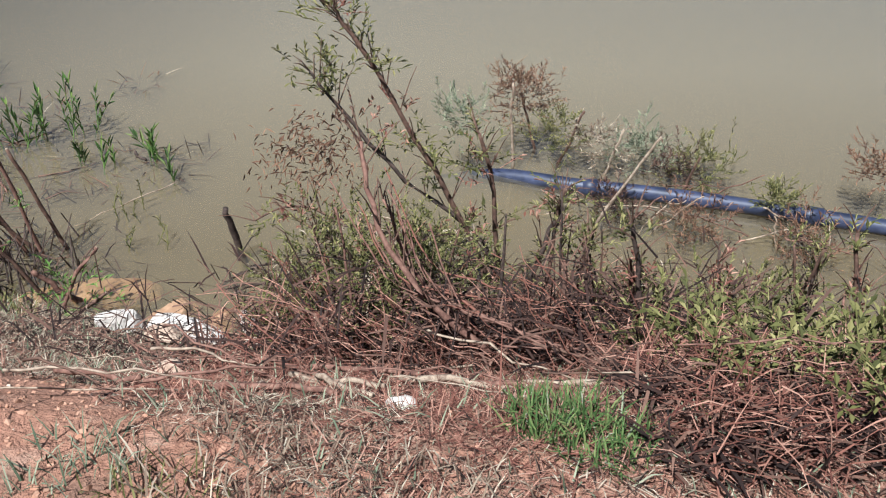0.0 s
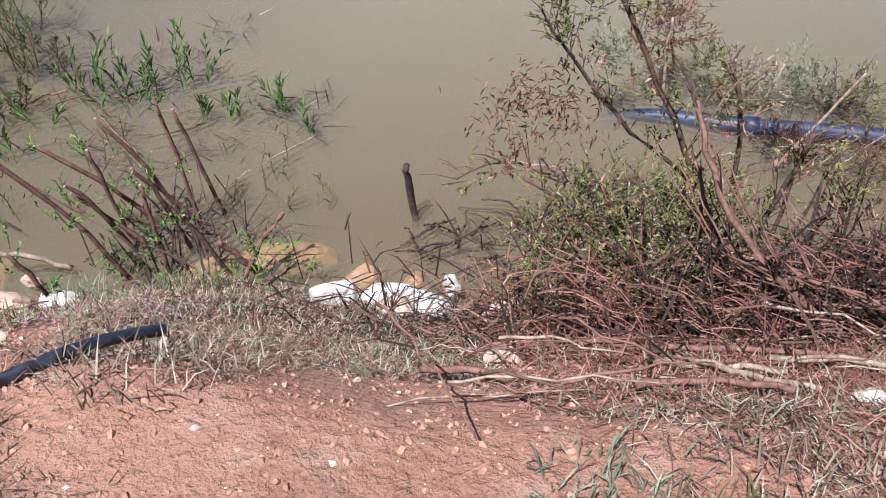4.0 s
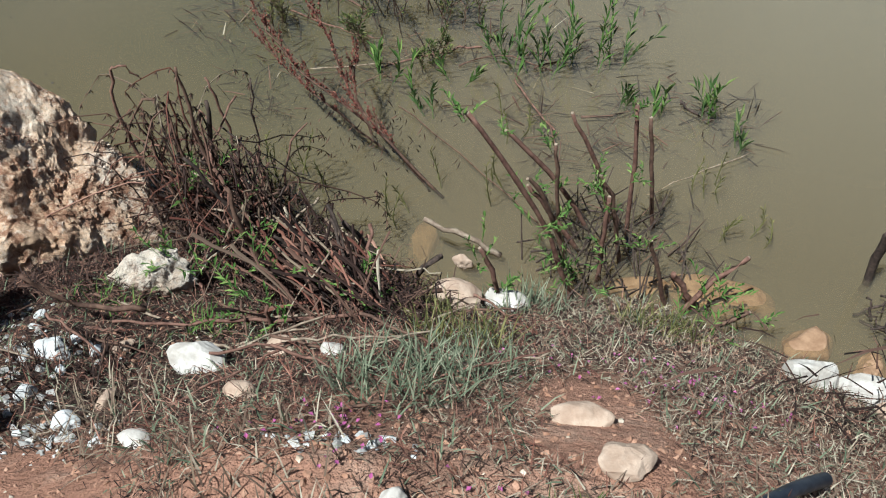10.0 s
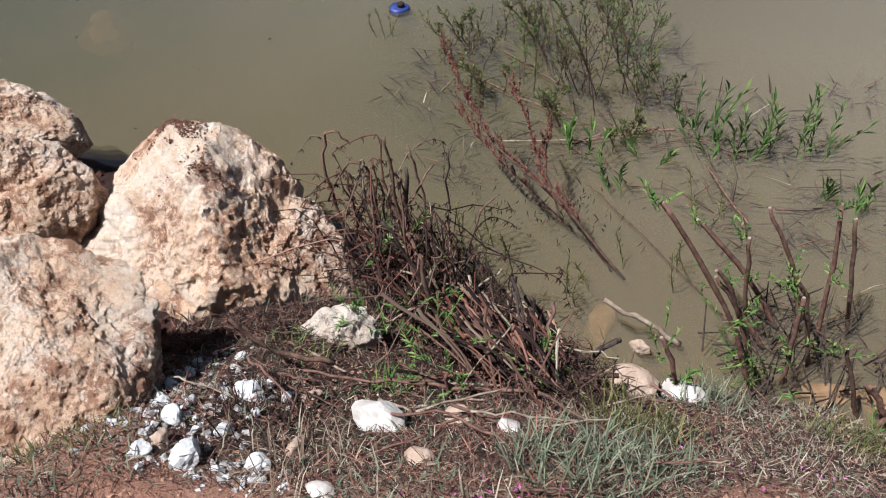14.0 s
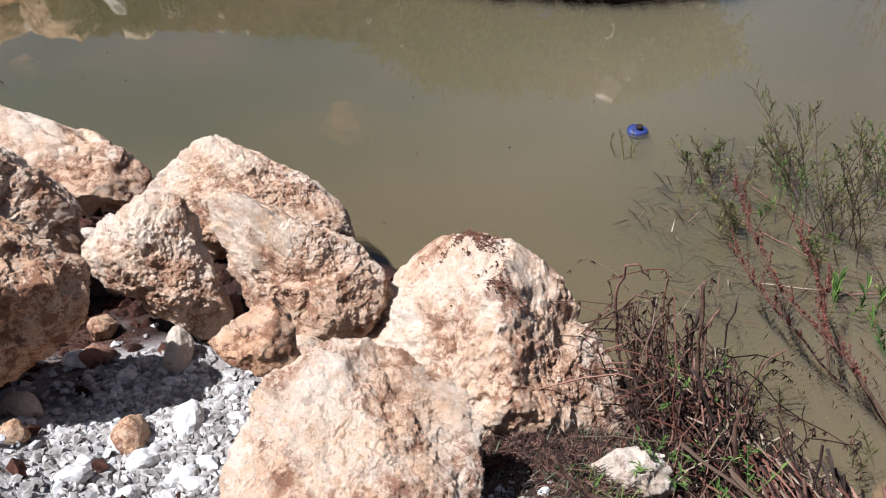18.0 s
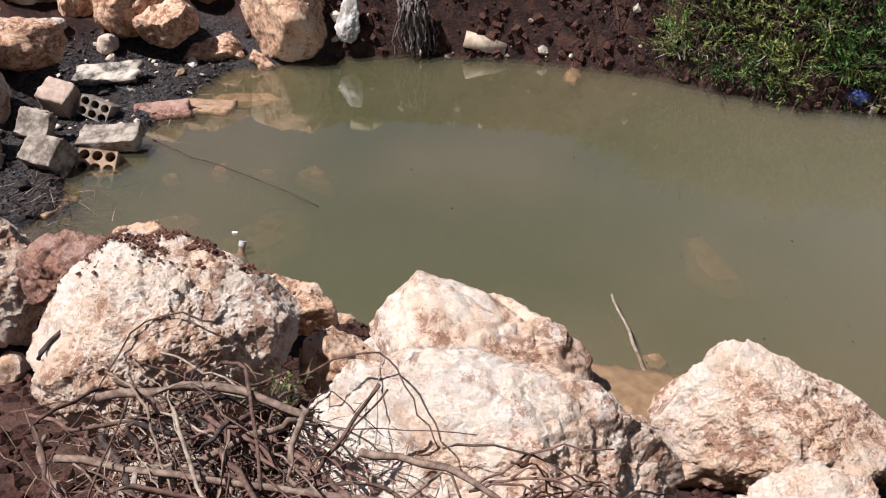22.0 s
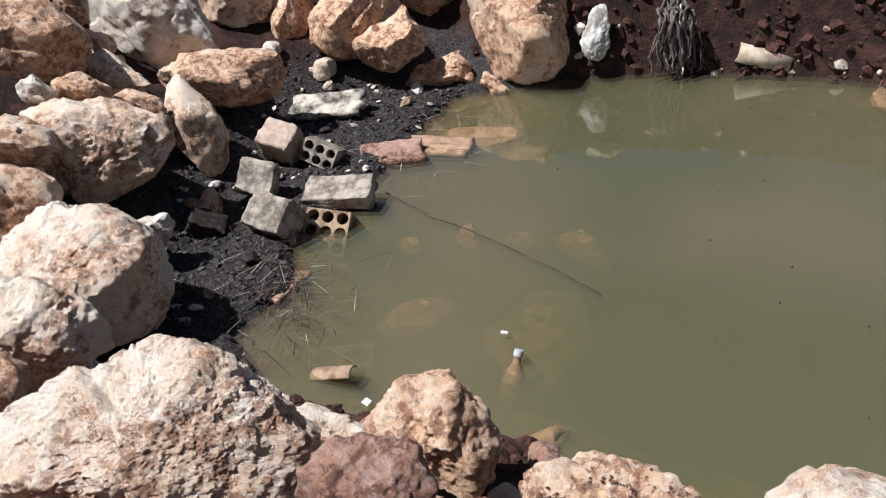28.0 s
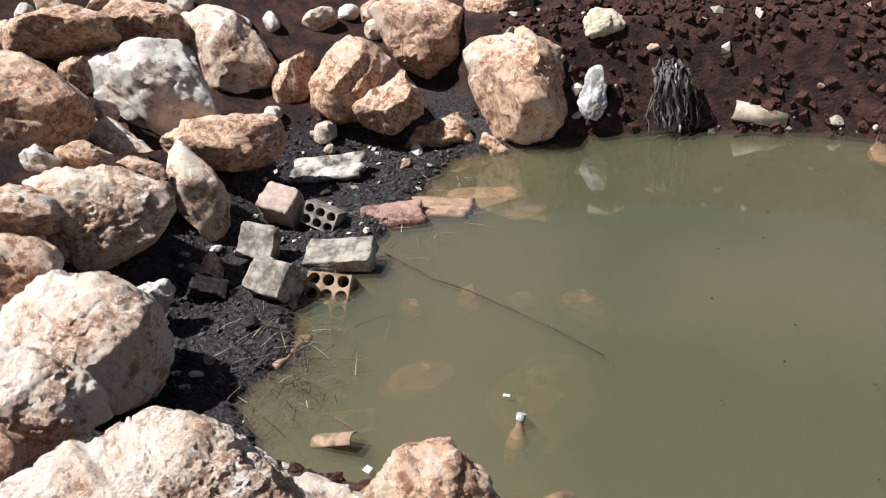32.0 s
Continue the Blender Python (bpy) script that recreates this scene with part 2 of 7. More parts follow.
def water_mat(name, keep, murk, gloss):
    """Silty water: part of the light goes through, part is sent back by the silt; gloss adds the surface's reflection."""
    m = bpy.data.materials.new(name)
    m.use_nodes = True
    t = m.node_tree
    t.nodes.clear()
    N, L = t.nodes.new, t.links.new
    out, clear, silt, mixed = N("ShaderNodeOutputMaterial"), N("ShaderNodeBsdfTransparent"), N("ShaderNodeBsdfDiffuse"), N("ShaderNodeMixShader")
    clear.inputs[0].default_value = (0.93, 0.90, 0.80, 1)
    geo = N("ShaderNodeNewGeometry")
    cloud = N("ShaderNodeTexNoise")
    cloud.inputs["Scale"].default_value, cloud.inputs["Detail"].default_value = 0.55, 3
    L(geo.outputs["Position"], cloud.inputs["Vector"])
    tint = N("ShaderNodeMix")
    tint.data_type = "RGBA"
    tint.inputs[6].default_value = (*murk[0], 1)
    tint.inputs[7].default_value = (*murk[1], 1)
    patch = N("ShaderNodeMapRange")
    patch.inputs[1].default_value, patch.inputs[2].default_value = 0.60, 0.42
    L(cloud.outputs["Fac"], patch.inputs[0]), L(patch.outputs[0], tint.inputs[0])
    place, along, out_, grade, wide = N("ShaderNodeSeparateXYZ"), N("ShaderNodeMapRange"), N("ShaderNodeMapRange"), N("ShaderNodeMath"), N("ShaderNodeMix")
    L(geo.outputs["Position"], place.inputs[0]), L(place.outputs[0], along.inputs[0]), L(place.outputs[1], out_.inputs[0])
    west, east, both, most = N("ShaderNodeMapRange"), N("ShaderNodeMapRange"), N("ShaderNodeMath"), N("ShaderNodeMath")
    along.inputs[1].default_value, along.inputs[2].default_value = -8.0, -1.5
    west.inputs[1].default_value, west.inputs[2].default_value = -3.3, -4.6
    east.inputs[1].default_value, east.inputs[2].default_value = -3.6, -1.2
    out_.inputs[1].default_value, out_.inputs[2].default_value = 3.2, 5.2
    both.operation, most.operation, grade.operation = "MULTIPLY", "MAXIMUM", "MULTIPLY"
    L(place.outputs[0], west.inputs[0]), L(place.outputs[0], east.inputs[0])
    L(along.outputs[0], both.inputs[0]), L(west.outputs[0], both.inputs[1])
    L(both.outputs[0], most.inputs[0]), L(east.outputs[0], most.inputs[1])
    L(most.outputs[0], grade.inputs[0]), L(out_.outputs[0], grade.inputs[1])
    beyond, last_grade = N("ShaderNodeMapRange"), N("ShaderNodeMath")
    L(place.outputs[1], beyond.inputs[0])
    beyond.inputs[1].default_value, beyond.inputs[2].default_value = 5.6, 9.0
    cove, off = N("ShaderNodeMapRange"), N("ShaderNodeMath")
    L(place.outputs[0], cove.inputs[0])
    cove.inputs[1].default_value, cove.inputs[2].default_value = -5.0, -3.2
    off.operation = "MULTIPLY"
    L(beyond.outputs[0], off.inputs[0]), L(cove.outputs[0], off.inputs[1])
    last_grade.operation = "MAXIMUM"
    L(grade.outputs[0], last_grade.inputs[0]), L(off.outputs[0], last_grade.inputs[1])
    # Pale silt far out, with part of the sky's reflection in its colour.
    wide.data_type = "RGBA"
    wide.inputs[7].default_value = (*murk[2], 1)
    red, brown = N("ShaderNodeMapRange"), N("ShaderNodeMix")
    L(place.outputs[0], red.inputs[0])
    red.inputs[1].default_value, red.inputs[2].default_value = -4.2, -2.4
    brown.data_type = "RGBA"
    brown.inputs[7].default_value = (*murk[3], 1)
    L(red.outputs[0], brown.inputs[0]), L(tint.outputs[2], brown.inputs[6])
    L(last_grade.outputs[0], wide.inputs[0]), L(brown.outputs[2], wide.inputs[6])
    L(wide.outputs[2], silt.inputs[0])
    mixed.inputs[0].default_value = 1 - keep
    L(clear.outputs[0], mixed.inputs[1]), L(silt.outputs[0], mixed.inputs[2])
    last = mixed
    if gloss:
        wave = N("ShaderNodeTexNoise")
        wave.inputs["Scale"].default_value, wave.inputs["Detail"].default_value = 3.5, 3
        L(geo.outputs["Position"], wave.inputs["Vector"])
        bump = N("ShaderNodeBump")
        bump.inputs["Strength"].default_value, bump.inputs["Distance"].default_value = 0.025, 0.02
        L(wave.outputs["Fac"], bump.inputs["Height"])
        shine, slant, power, share, top = N("ShaderNodeBsdfGlossy"), N("ShaderNodeLayerWeight"), N("ShaderNodeMath"), N("ShaderNodeMath"), N("ShaderNodeMixShader")
        shine.inputs["Roughness"].default_value = 0.04
        slant.inputs["Blend"].default_value = 0.5
        power.operation, share.operation = "POWER", "MULTIPLY_ADD"
        power.inputs[1].default_value, share.inputs[1].default_value, share.inputs[2].default_value = 2.9, 0.97, 0.025
        for n in (shine, slant):
            L(bump.outputs[0], n.inputs["Normal"])
        L(slant.outputs["Facing"], power.inputs[0]), L(power.outputs[0], share.inputs[0])
        L(share.outputs[0], top.inputs[0]), L(mixed.outputs[0], top.inputs[1]), L(shine.outputs[0], top.inputs[2])
        last = top
    L(last.outputs[0], out.inputs[0])
    return m


# greener in the cove, browner off the red bank; the paler open water also carries sky reflection
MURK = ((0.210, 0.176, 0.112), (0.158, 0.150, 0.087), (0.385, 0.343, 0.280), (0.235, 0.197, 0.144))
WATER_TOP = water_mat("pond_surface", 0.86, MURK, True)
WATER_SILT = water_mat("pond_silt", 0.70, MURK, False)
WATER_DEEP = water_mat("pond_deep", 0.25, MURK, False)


# ---- helpers for building ----
def mesh_object(name, verts, faces, material, parent=None, label="", smooth=True):
    me = bpy.data.meshes.new(name)
    me.from_pydata(verts, [], faces)
    me.materials.append(material)
    if smooth:
        me.polygons.foreach_set("use_smooth", [True] * len(me.polygons))
    me.update()
    ob = new(name, me)
    if parent:
        ob.parent = parent
    if label:
        ob["label"] = label
    return ob


def part(name, bm, material, parent, label="", smooth=True):
    """Links a bmesh as one mesh object under a thing or a part."""
    me = bpy.data.meshes.new(name)
    bm.to_mesh(me)
    bm.free()
    me.materials.append(material)
    if smooth:
        me.polygons.foreach_set("use_smooth", [True] * len(me.polygons))
    ob = new(name, me)
    ob.parent = parent
    if label:
        ob["label"] = label
    return ob


# ---- the lie of the land ----
POND = np.array([(60, 1.5), (8, 2.1), (1.1, 2.6), (0.4, 2.7), (-0.84, 2.68), (-1.27, 2.77), (-1.65, 2.85), (-2.1, 2.75),
                 (-2.6, 2.65), (-3.35, 2.72), (-4.0, 2.85), (-4.76, 2.85), (-5.3, 2.5), (-5.8, 2.35), (-6.7, 2.25), (-7.46, 1.9),
                 (-7.96, 1.55), (-8.35, 1.35), (-8.85, 1.44), (-8.95, 1.81), (-9.4, 2.04), (-9.6, 2.7), (-9.8, 3.0),
                 (-10.2, 3.85), (-9.84, 4.67), (-9.35, 5.2), (-8.55, 5.71), (-7.6, 6.1), (-6.43, 6.2), (-5.6, 6.7), (-5.1, 7.3),
                 (-5.5, 8.3), (-6.8, 10.5), (-14, 14), (-40, 60), (60, 90)], float)


def smooth(v, lo, hi):
    v = np.clip((v - lo) / (hi - lo), 0, 1)
    return v * v * (3 - 2 * v)


def shore(x, y):
    """Signed distance from the water's edge, positive on land."""
    d = np.full(x.shape, 1e9)
    inside = np.zeros(x.shape, bool)
    for (ax, ay), (bx, by) in zip(POND, np.roll(POND, -1, 0)):
        ex, ey = bx - ax, by - ay
        k = np.clip(((x - ax) * ex + (y - ay) * ey) / (ex * ex + ey * ey), 0, 1)
        d = np.minimum(d, np.hypot(x - ax - k * ex, y - ay - k * ey))
        if ay != by:
            cross = ((ay > y) != (by > y)) & (x < ex * (y - ay) / ey + ax)
            inside ^= cross
    return np.where(inside, -d, d)


def wobble(x, y):
    return (np.sin(2.1 * x + 1.3 * y) * np.sin(1.7 * y - 0.9 * x + 1) * 0.5
            + np.sin(5.3 * x - 2.2 * y + 2) * np.sin(4.7 * y + 1.9 * x) * 0.25
            + np.sin(13.1 * x + 4.7 * y) * np.sin(11.7 * y - 6.1 * x + 0.5) * 0.12
            + np.sin(31 * x - 17 * y + 1) * np.sin(27 * y + 13 * x) * 0.05)


def land(x, y):
    """Height of the ground, water at 0."""
    x, y = np.asarray(x, float), np.asarray(y, float)
    w = wobble(x, y)
    d = shore(x, y) + 0.05 * w
    inl = np.maximum(d, 0)
    rise = 0.75 - 0.22 * smooth(-x, 2.2, 2.9)
    near = rise * np.minimum(inl, 1.25) + (0.85 - rise) * 1.15 * (1 - np.exp(-np.maximum(inl - 1.25, 0) / 0.6))
    rip = 0.05 + 0.26 * np.minimum(inl, 1.6) + 0.62 * smooth(inl, 1.5, 2.5)
    k = smooth(-x, 3.0, 3.5)
    near = near * (1 - k) + rip * k
    s = -0.75 * (x + 10.0) - 0.66 * (y - 2.1)
    flat = 0.045 + 0.6 * np.maximum(0, np.maximum(s - 0.1, -0.9 * (x + 10.75)))
    far = 0.72 * smooth(inl, -0.05, 0.34) + 0.16 * (1 - np.exp(-inl / 2.5))
    a = smooth(-x, 7.7, 8.5)
    b = smooth(y, 4.2, 4.7)
    h = (near * (1 - a) + np.minimum(flat, 3.2) * a) * (1 - b) + far * b
    h = h * smooth(inl, 0, 0.06) + 0.022 * w * smooth(inl, 0.05, 0.4)
    bed = -0.02 - (0.34 + 0.7 * smooth(y, 4.2, 5.2)) * np.maximum(-d, 0) - (0.03 + 0.12 * smooth(y, 4.2, 5.2)) * smooth(-d, 0, 0.1)
    return np.where(d > 0, h, np.maximum(bed, -0.85))


GX0, GY0, GSTEP = -14.0, -0.4, 0.03
gxx, gyy = np.meshgrid(GX0 + GSTEP * np.arange(620), GY0 + GSTEP * np.arange(320))
GROUND_GRID, SHORE_GRID = land(gxx, gyy).tolist(), shore(gxx, gyy).tolist()


def look_up(grid, x, y):
    u, v = min(max((x - GX0) / GSTEP, 0), 618.9), min(max((y - GY0) / GSTEP, 0), 318.9)
    i, j = int(u), int(v)
    u, v = u - i, v - j
    a, b = grid[j], grid[j + 1]
    return (a[i] * (1 - u) + a[i + 1] * u) * (1 - v) + (b[i] * (1 - u) + b[i + 1] * u) * v


def ground_at(x, y):
    return look_up(GROUND_GRID, x, y)


def shore_at(x, y):
    return look_up(SHORE_GRID, x, y)


def spread(lo, hi, step, reach):
    mid = np.arange(lo, hi + step / 2, step)
    grow = step * np.cumsum(1.35 ** np.arange(1, 26))
    grow = grow[grow < reach]
    return np.concatenate([lo - grow[::-1], mid, hi + grow])


def build_ground():
    xs, ys = spread(-14.5, 3.0, 0.045, 900), spread(-1.2, 8.2, 0.045, 900)
    gx, gy = np.meshgrid(xs, ys)
    z = land(gx, gy)
    n, m = len(xs), len(ys)
    verts = np.stack([gx, gy, z], -1).reshape(-1, 3)
    i = (np.arange(m - 1)[:, None] * n + np.arange(n - 1)[None]).ravel()
    faces = np.stack([i, i + 1, i + n + 1, i + n], -1)
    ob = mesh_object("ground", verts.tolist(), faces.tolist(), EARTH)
    tagged(ob, "red earth bank, dark mud flat and pond bed", "ground", kind="structure")


build_ground()


def build_water():
    for k, z in enumerate((0.0, -0.03, -0.065, -0.105, -0.15, -0.21)):
        s = 900
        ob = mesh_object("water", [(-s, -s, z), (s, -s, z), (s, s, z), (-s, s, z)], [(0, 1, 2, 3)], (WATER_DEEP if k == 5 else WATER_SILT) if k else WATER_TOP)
        tagged(ob, "still olive-brown silty pond water" if not k else "silt hanging below the pond surface", "water", kind="structure")


build_water()


# ---- boulders ----
def ball(level):
    bm = bmesh.new()
    bmesh.ops.create_icosphere(bm, subdivisions=level, radius=1)
    v = np.array([p.co for p in bm.verts])
    f = [[p.index for p in q.verts] for q in bm.faces]
    bm.free()
    return v, f


BALLS = {k: ball(k) for k in (2, 3, 4, 5, 6, 7)}


def hull(points):
    pts = sorted(set(points))

    def half(seq):
        out = []
        for p in seq:
            while len(out) > 1 and (out[-1][0] - out[-2][0]) * (p[1] - out[-2][1]) - (out[-1][1] - out[-2][1]) * (p[0] - out[-2][0]) <= 0:
                out.pop()
            out.append(p)
        return out[:-1]
    return half(pts) + half(pts[::-1])


def rock_mesh(size, outline, seed, level=5, rough=1.0, sharp=80, pits=1.0):
    """A broken block: chopped by planes along its outline and bevelled front and back, then weathered. size: wide, deep, high."""
    rng = random.Random(seed)
    dirs, faces = BALLS[level]
    planes = []
    if outline is None:
        n = rng.randint(6, 8)
        outline = []
        for i in range(n):
            a = 2 * math.pi * (i + rng.uniform(-0.3, 0.3)) / n
            r = rng.uniform(0.85, 1.1)
            outline.append((math.cos(a) * r, math.sin(a) * r))
    poly = hull(outline)
    for (ax, az), (bx, bz) in zip(poly, poly[1:] + poly[:1]):
        nx, nz = bz - az, ax - bx
        ln = math.hypot(nx, nz)
        if ln < 0.02:
            continue
        nx, nz = nx / ln, nz / ln
        o = max(0.15, nx * ax + nz * az)
        planes.append((nx, 0, nz, o))
        for side in (-1, 1):
            t = radians(rng.uniform(32, 62))
            planes.append((nx * math.cos(t), side * math.sin(t), nz * math.cos(t), o * math.cos(t) + rng.uniform(0.12, 0.5) * math.sin(t)))
    for side in (-1, 1):
        for _ in range(3):
            a, b = rng.uniform(-0.5, 0.5), rng.uniform(-0.5, 0.5)
            ln = math.sqrt(1 + a * a + b * b)
            planes.append((a / ln, side / ln, b / ln, rng.uniform(0.8, 1.0)))
    for _ in range(6):
        nx, ny, nz = rng.gauss(0, 0.7), rng.choice((-1, 1)) * rng.uniform(0.5, 1.0), rng.gauss(0, 0.7)
        ln = math.sqrt(nx * nx + ny * ny + nz * nz)
        planes.append((nx / ln, ny / ln, nz / ln, rng.uniform(0.70, 0.92)))
    total = np.zeros(len(dirs))
    for nx, ny, nz, o in planes:
        total += np.maximum(0, (dirs[:, 0] * nx + dirs[:, 1] * ny + dirs[:, 2] * nz) / o) ** sharp
    r = total ** (-1 / sharp)
    v = dirs * r[:, None] * np.array(size) * 0.49
    scale = (size[0] * size[1] * size[2]) ** (1 / 3)
    off = Vector((seed * 7.31 % 50, seed * 3.77 % 50, seed * 1.93 % 50))
    out = []
    for p, q in zip(v.tolist(), dirs.tolist()):
        c = Vector(p) + off
        w = c + 0.06 * scale * noise.noise_vector(c * (2.4 / scale))
        d = 0.022 * scale * noise.fractal(w * (1.8 / scale), 0.9, 2.1, 3)
        for size_, much in ((2.1 / scale, 0.17), (5.0 / scale, 0.08), (14.0 / scale, 0.025)):
            gaps, cells = noise.voronoi(w * size_)
            share = 0.5 + 0.5 * min(1.0, (gaps[1] - gaps[0]) / 0.035)
            for cell, part_ in ((cells[0], share), (cells[1], 1 - share)):
                face = noise.cell_vector(cell * 37.7) - Vector((0.5, 0.5, 0.5))
                d += much * part_ * (w - cell / size_).dot(face)
        d -= 0.012 * scale * max(0.0, 0.16 - abs(noise.noise(w * (4.0 / scale)))) / 0.16
        d += 0.012 * noise.fractal(c * 12, 0.45, 2.2, 5 if level > 6 else 3)
        if level > 3:
            g = c + 0.035 * noise.noise_vector(c * 19) + 0.012 * noise.noise_vector(c * 55)
            zone = max(0.0, min(1.0, 2.6 * noise.noise(c * 3.3 + Vector((9, 4, 2))) + 0.5))
            e = noise.noise(g * 9)
            d -= 0.015 * pits * zone * max(0.0, min(1.0, 9.0 * (e - 0.27)))
            e = noise.noise(g * 24)
            d -= 0.009 * pits * zone * max(0.0, min(1.0, 8.0 * (e - 0.22)))
        out.append((p[0] + q[0] * d * rough, p[1] + q[1] * d * rough, p[2] + q[2] * d * rough))
    return out, faces


def boulder(at, turn, size, tint, outline, seed, level=5, name="boulder", label="", group="limestone boulders round the pond"):
    v, f = rock_mesh(size, outline, seed, level, pits=(0.8, 0.8, 0.8, 0.9, 1.5)[tint])
    ob = mesh_object(name, v, f, STONE[tint])
    ob.data.set_sharp_from_angle(angle=radians(30 if level > 6 else 38))
    ob.matrix_world = pose(*at, 0, 0, turn[2]) @ pose(0, 0, 0, turn[0], 0, 0) @ pose(0, 0, 0, 0, -turn[1], 0)
    names = ("pale cream limestone boulder", "orange-stained limestone boulder with pits", "grey limestone boulder",
             "white chalky limestone boulder", "red-brown pitted limestone boulder")
    return tagged(ob, label or names[tint] + " in the bank", "boulder", group)


boulder((-3.62, 2.44, 0.15), (-38, -2, 35), (1.06, 0.84, 1.00), 0, [(-1.0, 0.3), (-0.74, 0.77), (-0.41, 0.99), (0.01, 1.0), (0.36, 0.72), (0.65, 0.27), (1.0, -0.41), (1.0, -0.75), (0.72, -1.0), (0.06, -1.0), (-0.51, -0.89), (-0.88, 0.04)], 11, 7)
boulder((-3.43, 1.51, 0.48), (-38, -2, 35), (0.68, 0.54, 0.93), 0, [(-0.91, 0.3), (-0.7, 0.66), (-0.3, 0.89), (0.13, 1.0), (0.57, 0.96), (0.87, 0.69), (1.0, 0.3), (0.96, -0.06), (0.74, -0.6), (0.48, -0.91), (-0.17, -1.0), (-0.91, -0.73), (-1.0, -0.15)], 12, 7)
boulder((-3.02, 2.25, 0.27), (-41, -2, 24), (0.25, 0.18, 0.17), 2, [(-1.0, -0.03), (-0.04, 1.0), (0.76, 0.81), (1.0, -0.03), (1.0, -1.0), (-0.68, -0.86)], 13, 5)
boulder((-5.02, 2.53, 0.32), (-30, 1, 41), (0.88, 0.61, 0.58), 0, [(-1.0, 0.01), (-0.59, 0.52), (-0.48, 0.96), (-0.34, 1.0), (0.05, 0.69), (0.49, 0.43), (0.93, -0.16), (1.0, -0.62), (0.66, -0.92), (-0.17, -1.0), (-0.83, -0.83)], 14, 7)
boulder((-4.27, 2.13, 0.49), (-30, 1, 41), (0.63, 0.52, 0.59), 0, [(-1.0, 0.95), (-0.76, 1.0), (-0.33, 0.82), (0.28, 0.43), (0.74, 0.3), (0.96, -0.03), (1.0, -0.42), (0.65, -0.94), (0.1, -1.0), (-0.39, -0.74), (-0.76, 0.04)], 15, 7)
boulder((-4.60, 1.81, 0.54), (-30, 1, 41), (0.50, 0.39, 0.52), 3, [(-1.0, 0.27), (-0.79, 0.64), (-0.03, 1.0), (0.43, 0.93), (0.66, 0.2), (0.89, -0.45), (1.0, -0.93), (0.66, -1.0), (-0.18, -0.53), (-0.63, -0.24)], 16, 7)
boulder((-3.99, 1.71, 0.62), (-30, 1, 41), (0.26, 0.24, 0.24), 1, [(-1.0, -0.07), (-0.45, 0.47), (0.52, 1.0), (0.94, 0.2), (1.0, -0.47), (0.52, -1.0), (-0.45, -0.6)], 17, 5)
boulder((-4.56, 1.14, 0.80), (-30, 1, 41), (0.74, 0.53, 0.54), 1, [(-1.0, 0.56), (-0.67, 0.79), (-0.22, 1.0), (0.35, 0.9), (0.56, 0.68), (0.68, 0.4), (0.97, 0.34), (1.0, 0.01), (0.89, -0.33), (0.43, -0.83), (-0.06, -1.0), (-0.92, -0.94)], 18, 7)
boulder((-6.14, 2.24, 0.12), (-32, -2, 41), (0.98, 0.79, 0.73), 0, [(-1.0, 0.39), (-0.79, 0.81), (-0.56, 1.0), (-0.16, 0.9), (0.28, 0.69), (0.68, 0.45), (0.9, 0.23), (1.0, 0.02), (0.97, -0.4), (0.01, -1.0), (-0.74, -0.64)], 19, 6)
boulder((-5.37, 1.40, 0.60), (-31, 1, 43), (1.15, 0.75, 0.81), 3, [(-1.0, 0.41), (-0.68, 0.88), (-0.46, 1.0), (-0.08, 0.97), (0.48, 0.73), (0.64, 0.45), (0.86, 0.14), (1.0, -0.37), (0.75, -0.96), (-0.63, -1.0), (-0.9, -0.37)], 20, 7)
boulder((-6.33, 0.99, 0.84), (-32, -2, 41), (0.78, 0.60, 0.68), 3, [(-1.0, -0.12), (-0.9, 0.27), (-0.68, 0.58), (-0.37, 0.93), (-0.1, 1.0), (0.31, 0.93), (0.62, 0.75), (0.81, 0.53), (1.0, 0.31), (0.96, 0.05), (0.81, -0.21), (0.73, -0.65), (0.47, -1.0), (-0.33, -1.0), (-0.79, -0.56)], 21, 7)
boulder((-6.01, 1.39, 0.68), (-32, -2, 41), (0.29, 0.26, 0.26), 1, [(-1.0, 0.58), (-0.22, 1.0), (0.56, 0.58), (1.0, 0.09), (0.44, -0.64), (-0.44, -1.0), (-0.89, -0.39)], 22, 5)
boulder((-7.33, 1.46, 0.46), (-34, -4, 48), (0.44, 0.36, 0.40), 1, [(-1.0, 0.07), (-0.79, 0.58), (-0.46, 0.86), (0.21, 1.0), (0.46, 0.67), (0.62, 0.3), (1.0, 0.02), (0.96, -0.63), (0.62, -1.0), (-0.21, -0.72)], 23, 6)
boulder((-7.00, 1.04, 0.78), (-34, -4, 48), (0.36, 0.28, 0.29), 4, [(-1.0, -0.11), (-0.98, 0.49), (-0.67, 0.83), (-0.11, 1.0), (0.68, 0.78), (1.0, 0.19), (0.84, -0.5), (0.21, -1.0), (-0.9, -0.8)], 24, 6)
boulder((-7.69, 0.73, 0.64), (-34, -4, 48), (0.97, 0.67, 0.66), 3, [(-1.0, 0.21), (-0.72, 0.46), (-0.34, 0.76), (0.07, 1.0), (0.38, 0.86), (0.62, 0.61), (0.79, 0.31), (1.0, 0.16), (1.0, -0.3), (0.86, -0.9), (-1.0, -1.0)], 25, 7)
boulder((-7.69, 1.27, 0.35), (-34, -4, 48), (0.28, 0.20, 0.15), 3, [(-1.0, 0.56), (-0.52, 1.0), (0.45, 0.43), (1.0, -0.09), (0.45, -1.0), (-0.66, -1.0)], 26, 5)
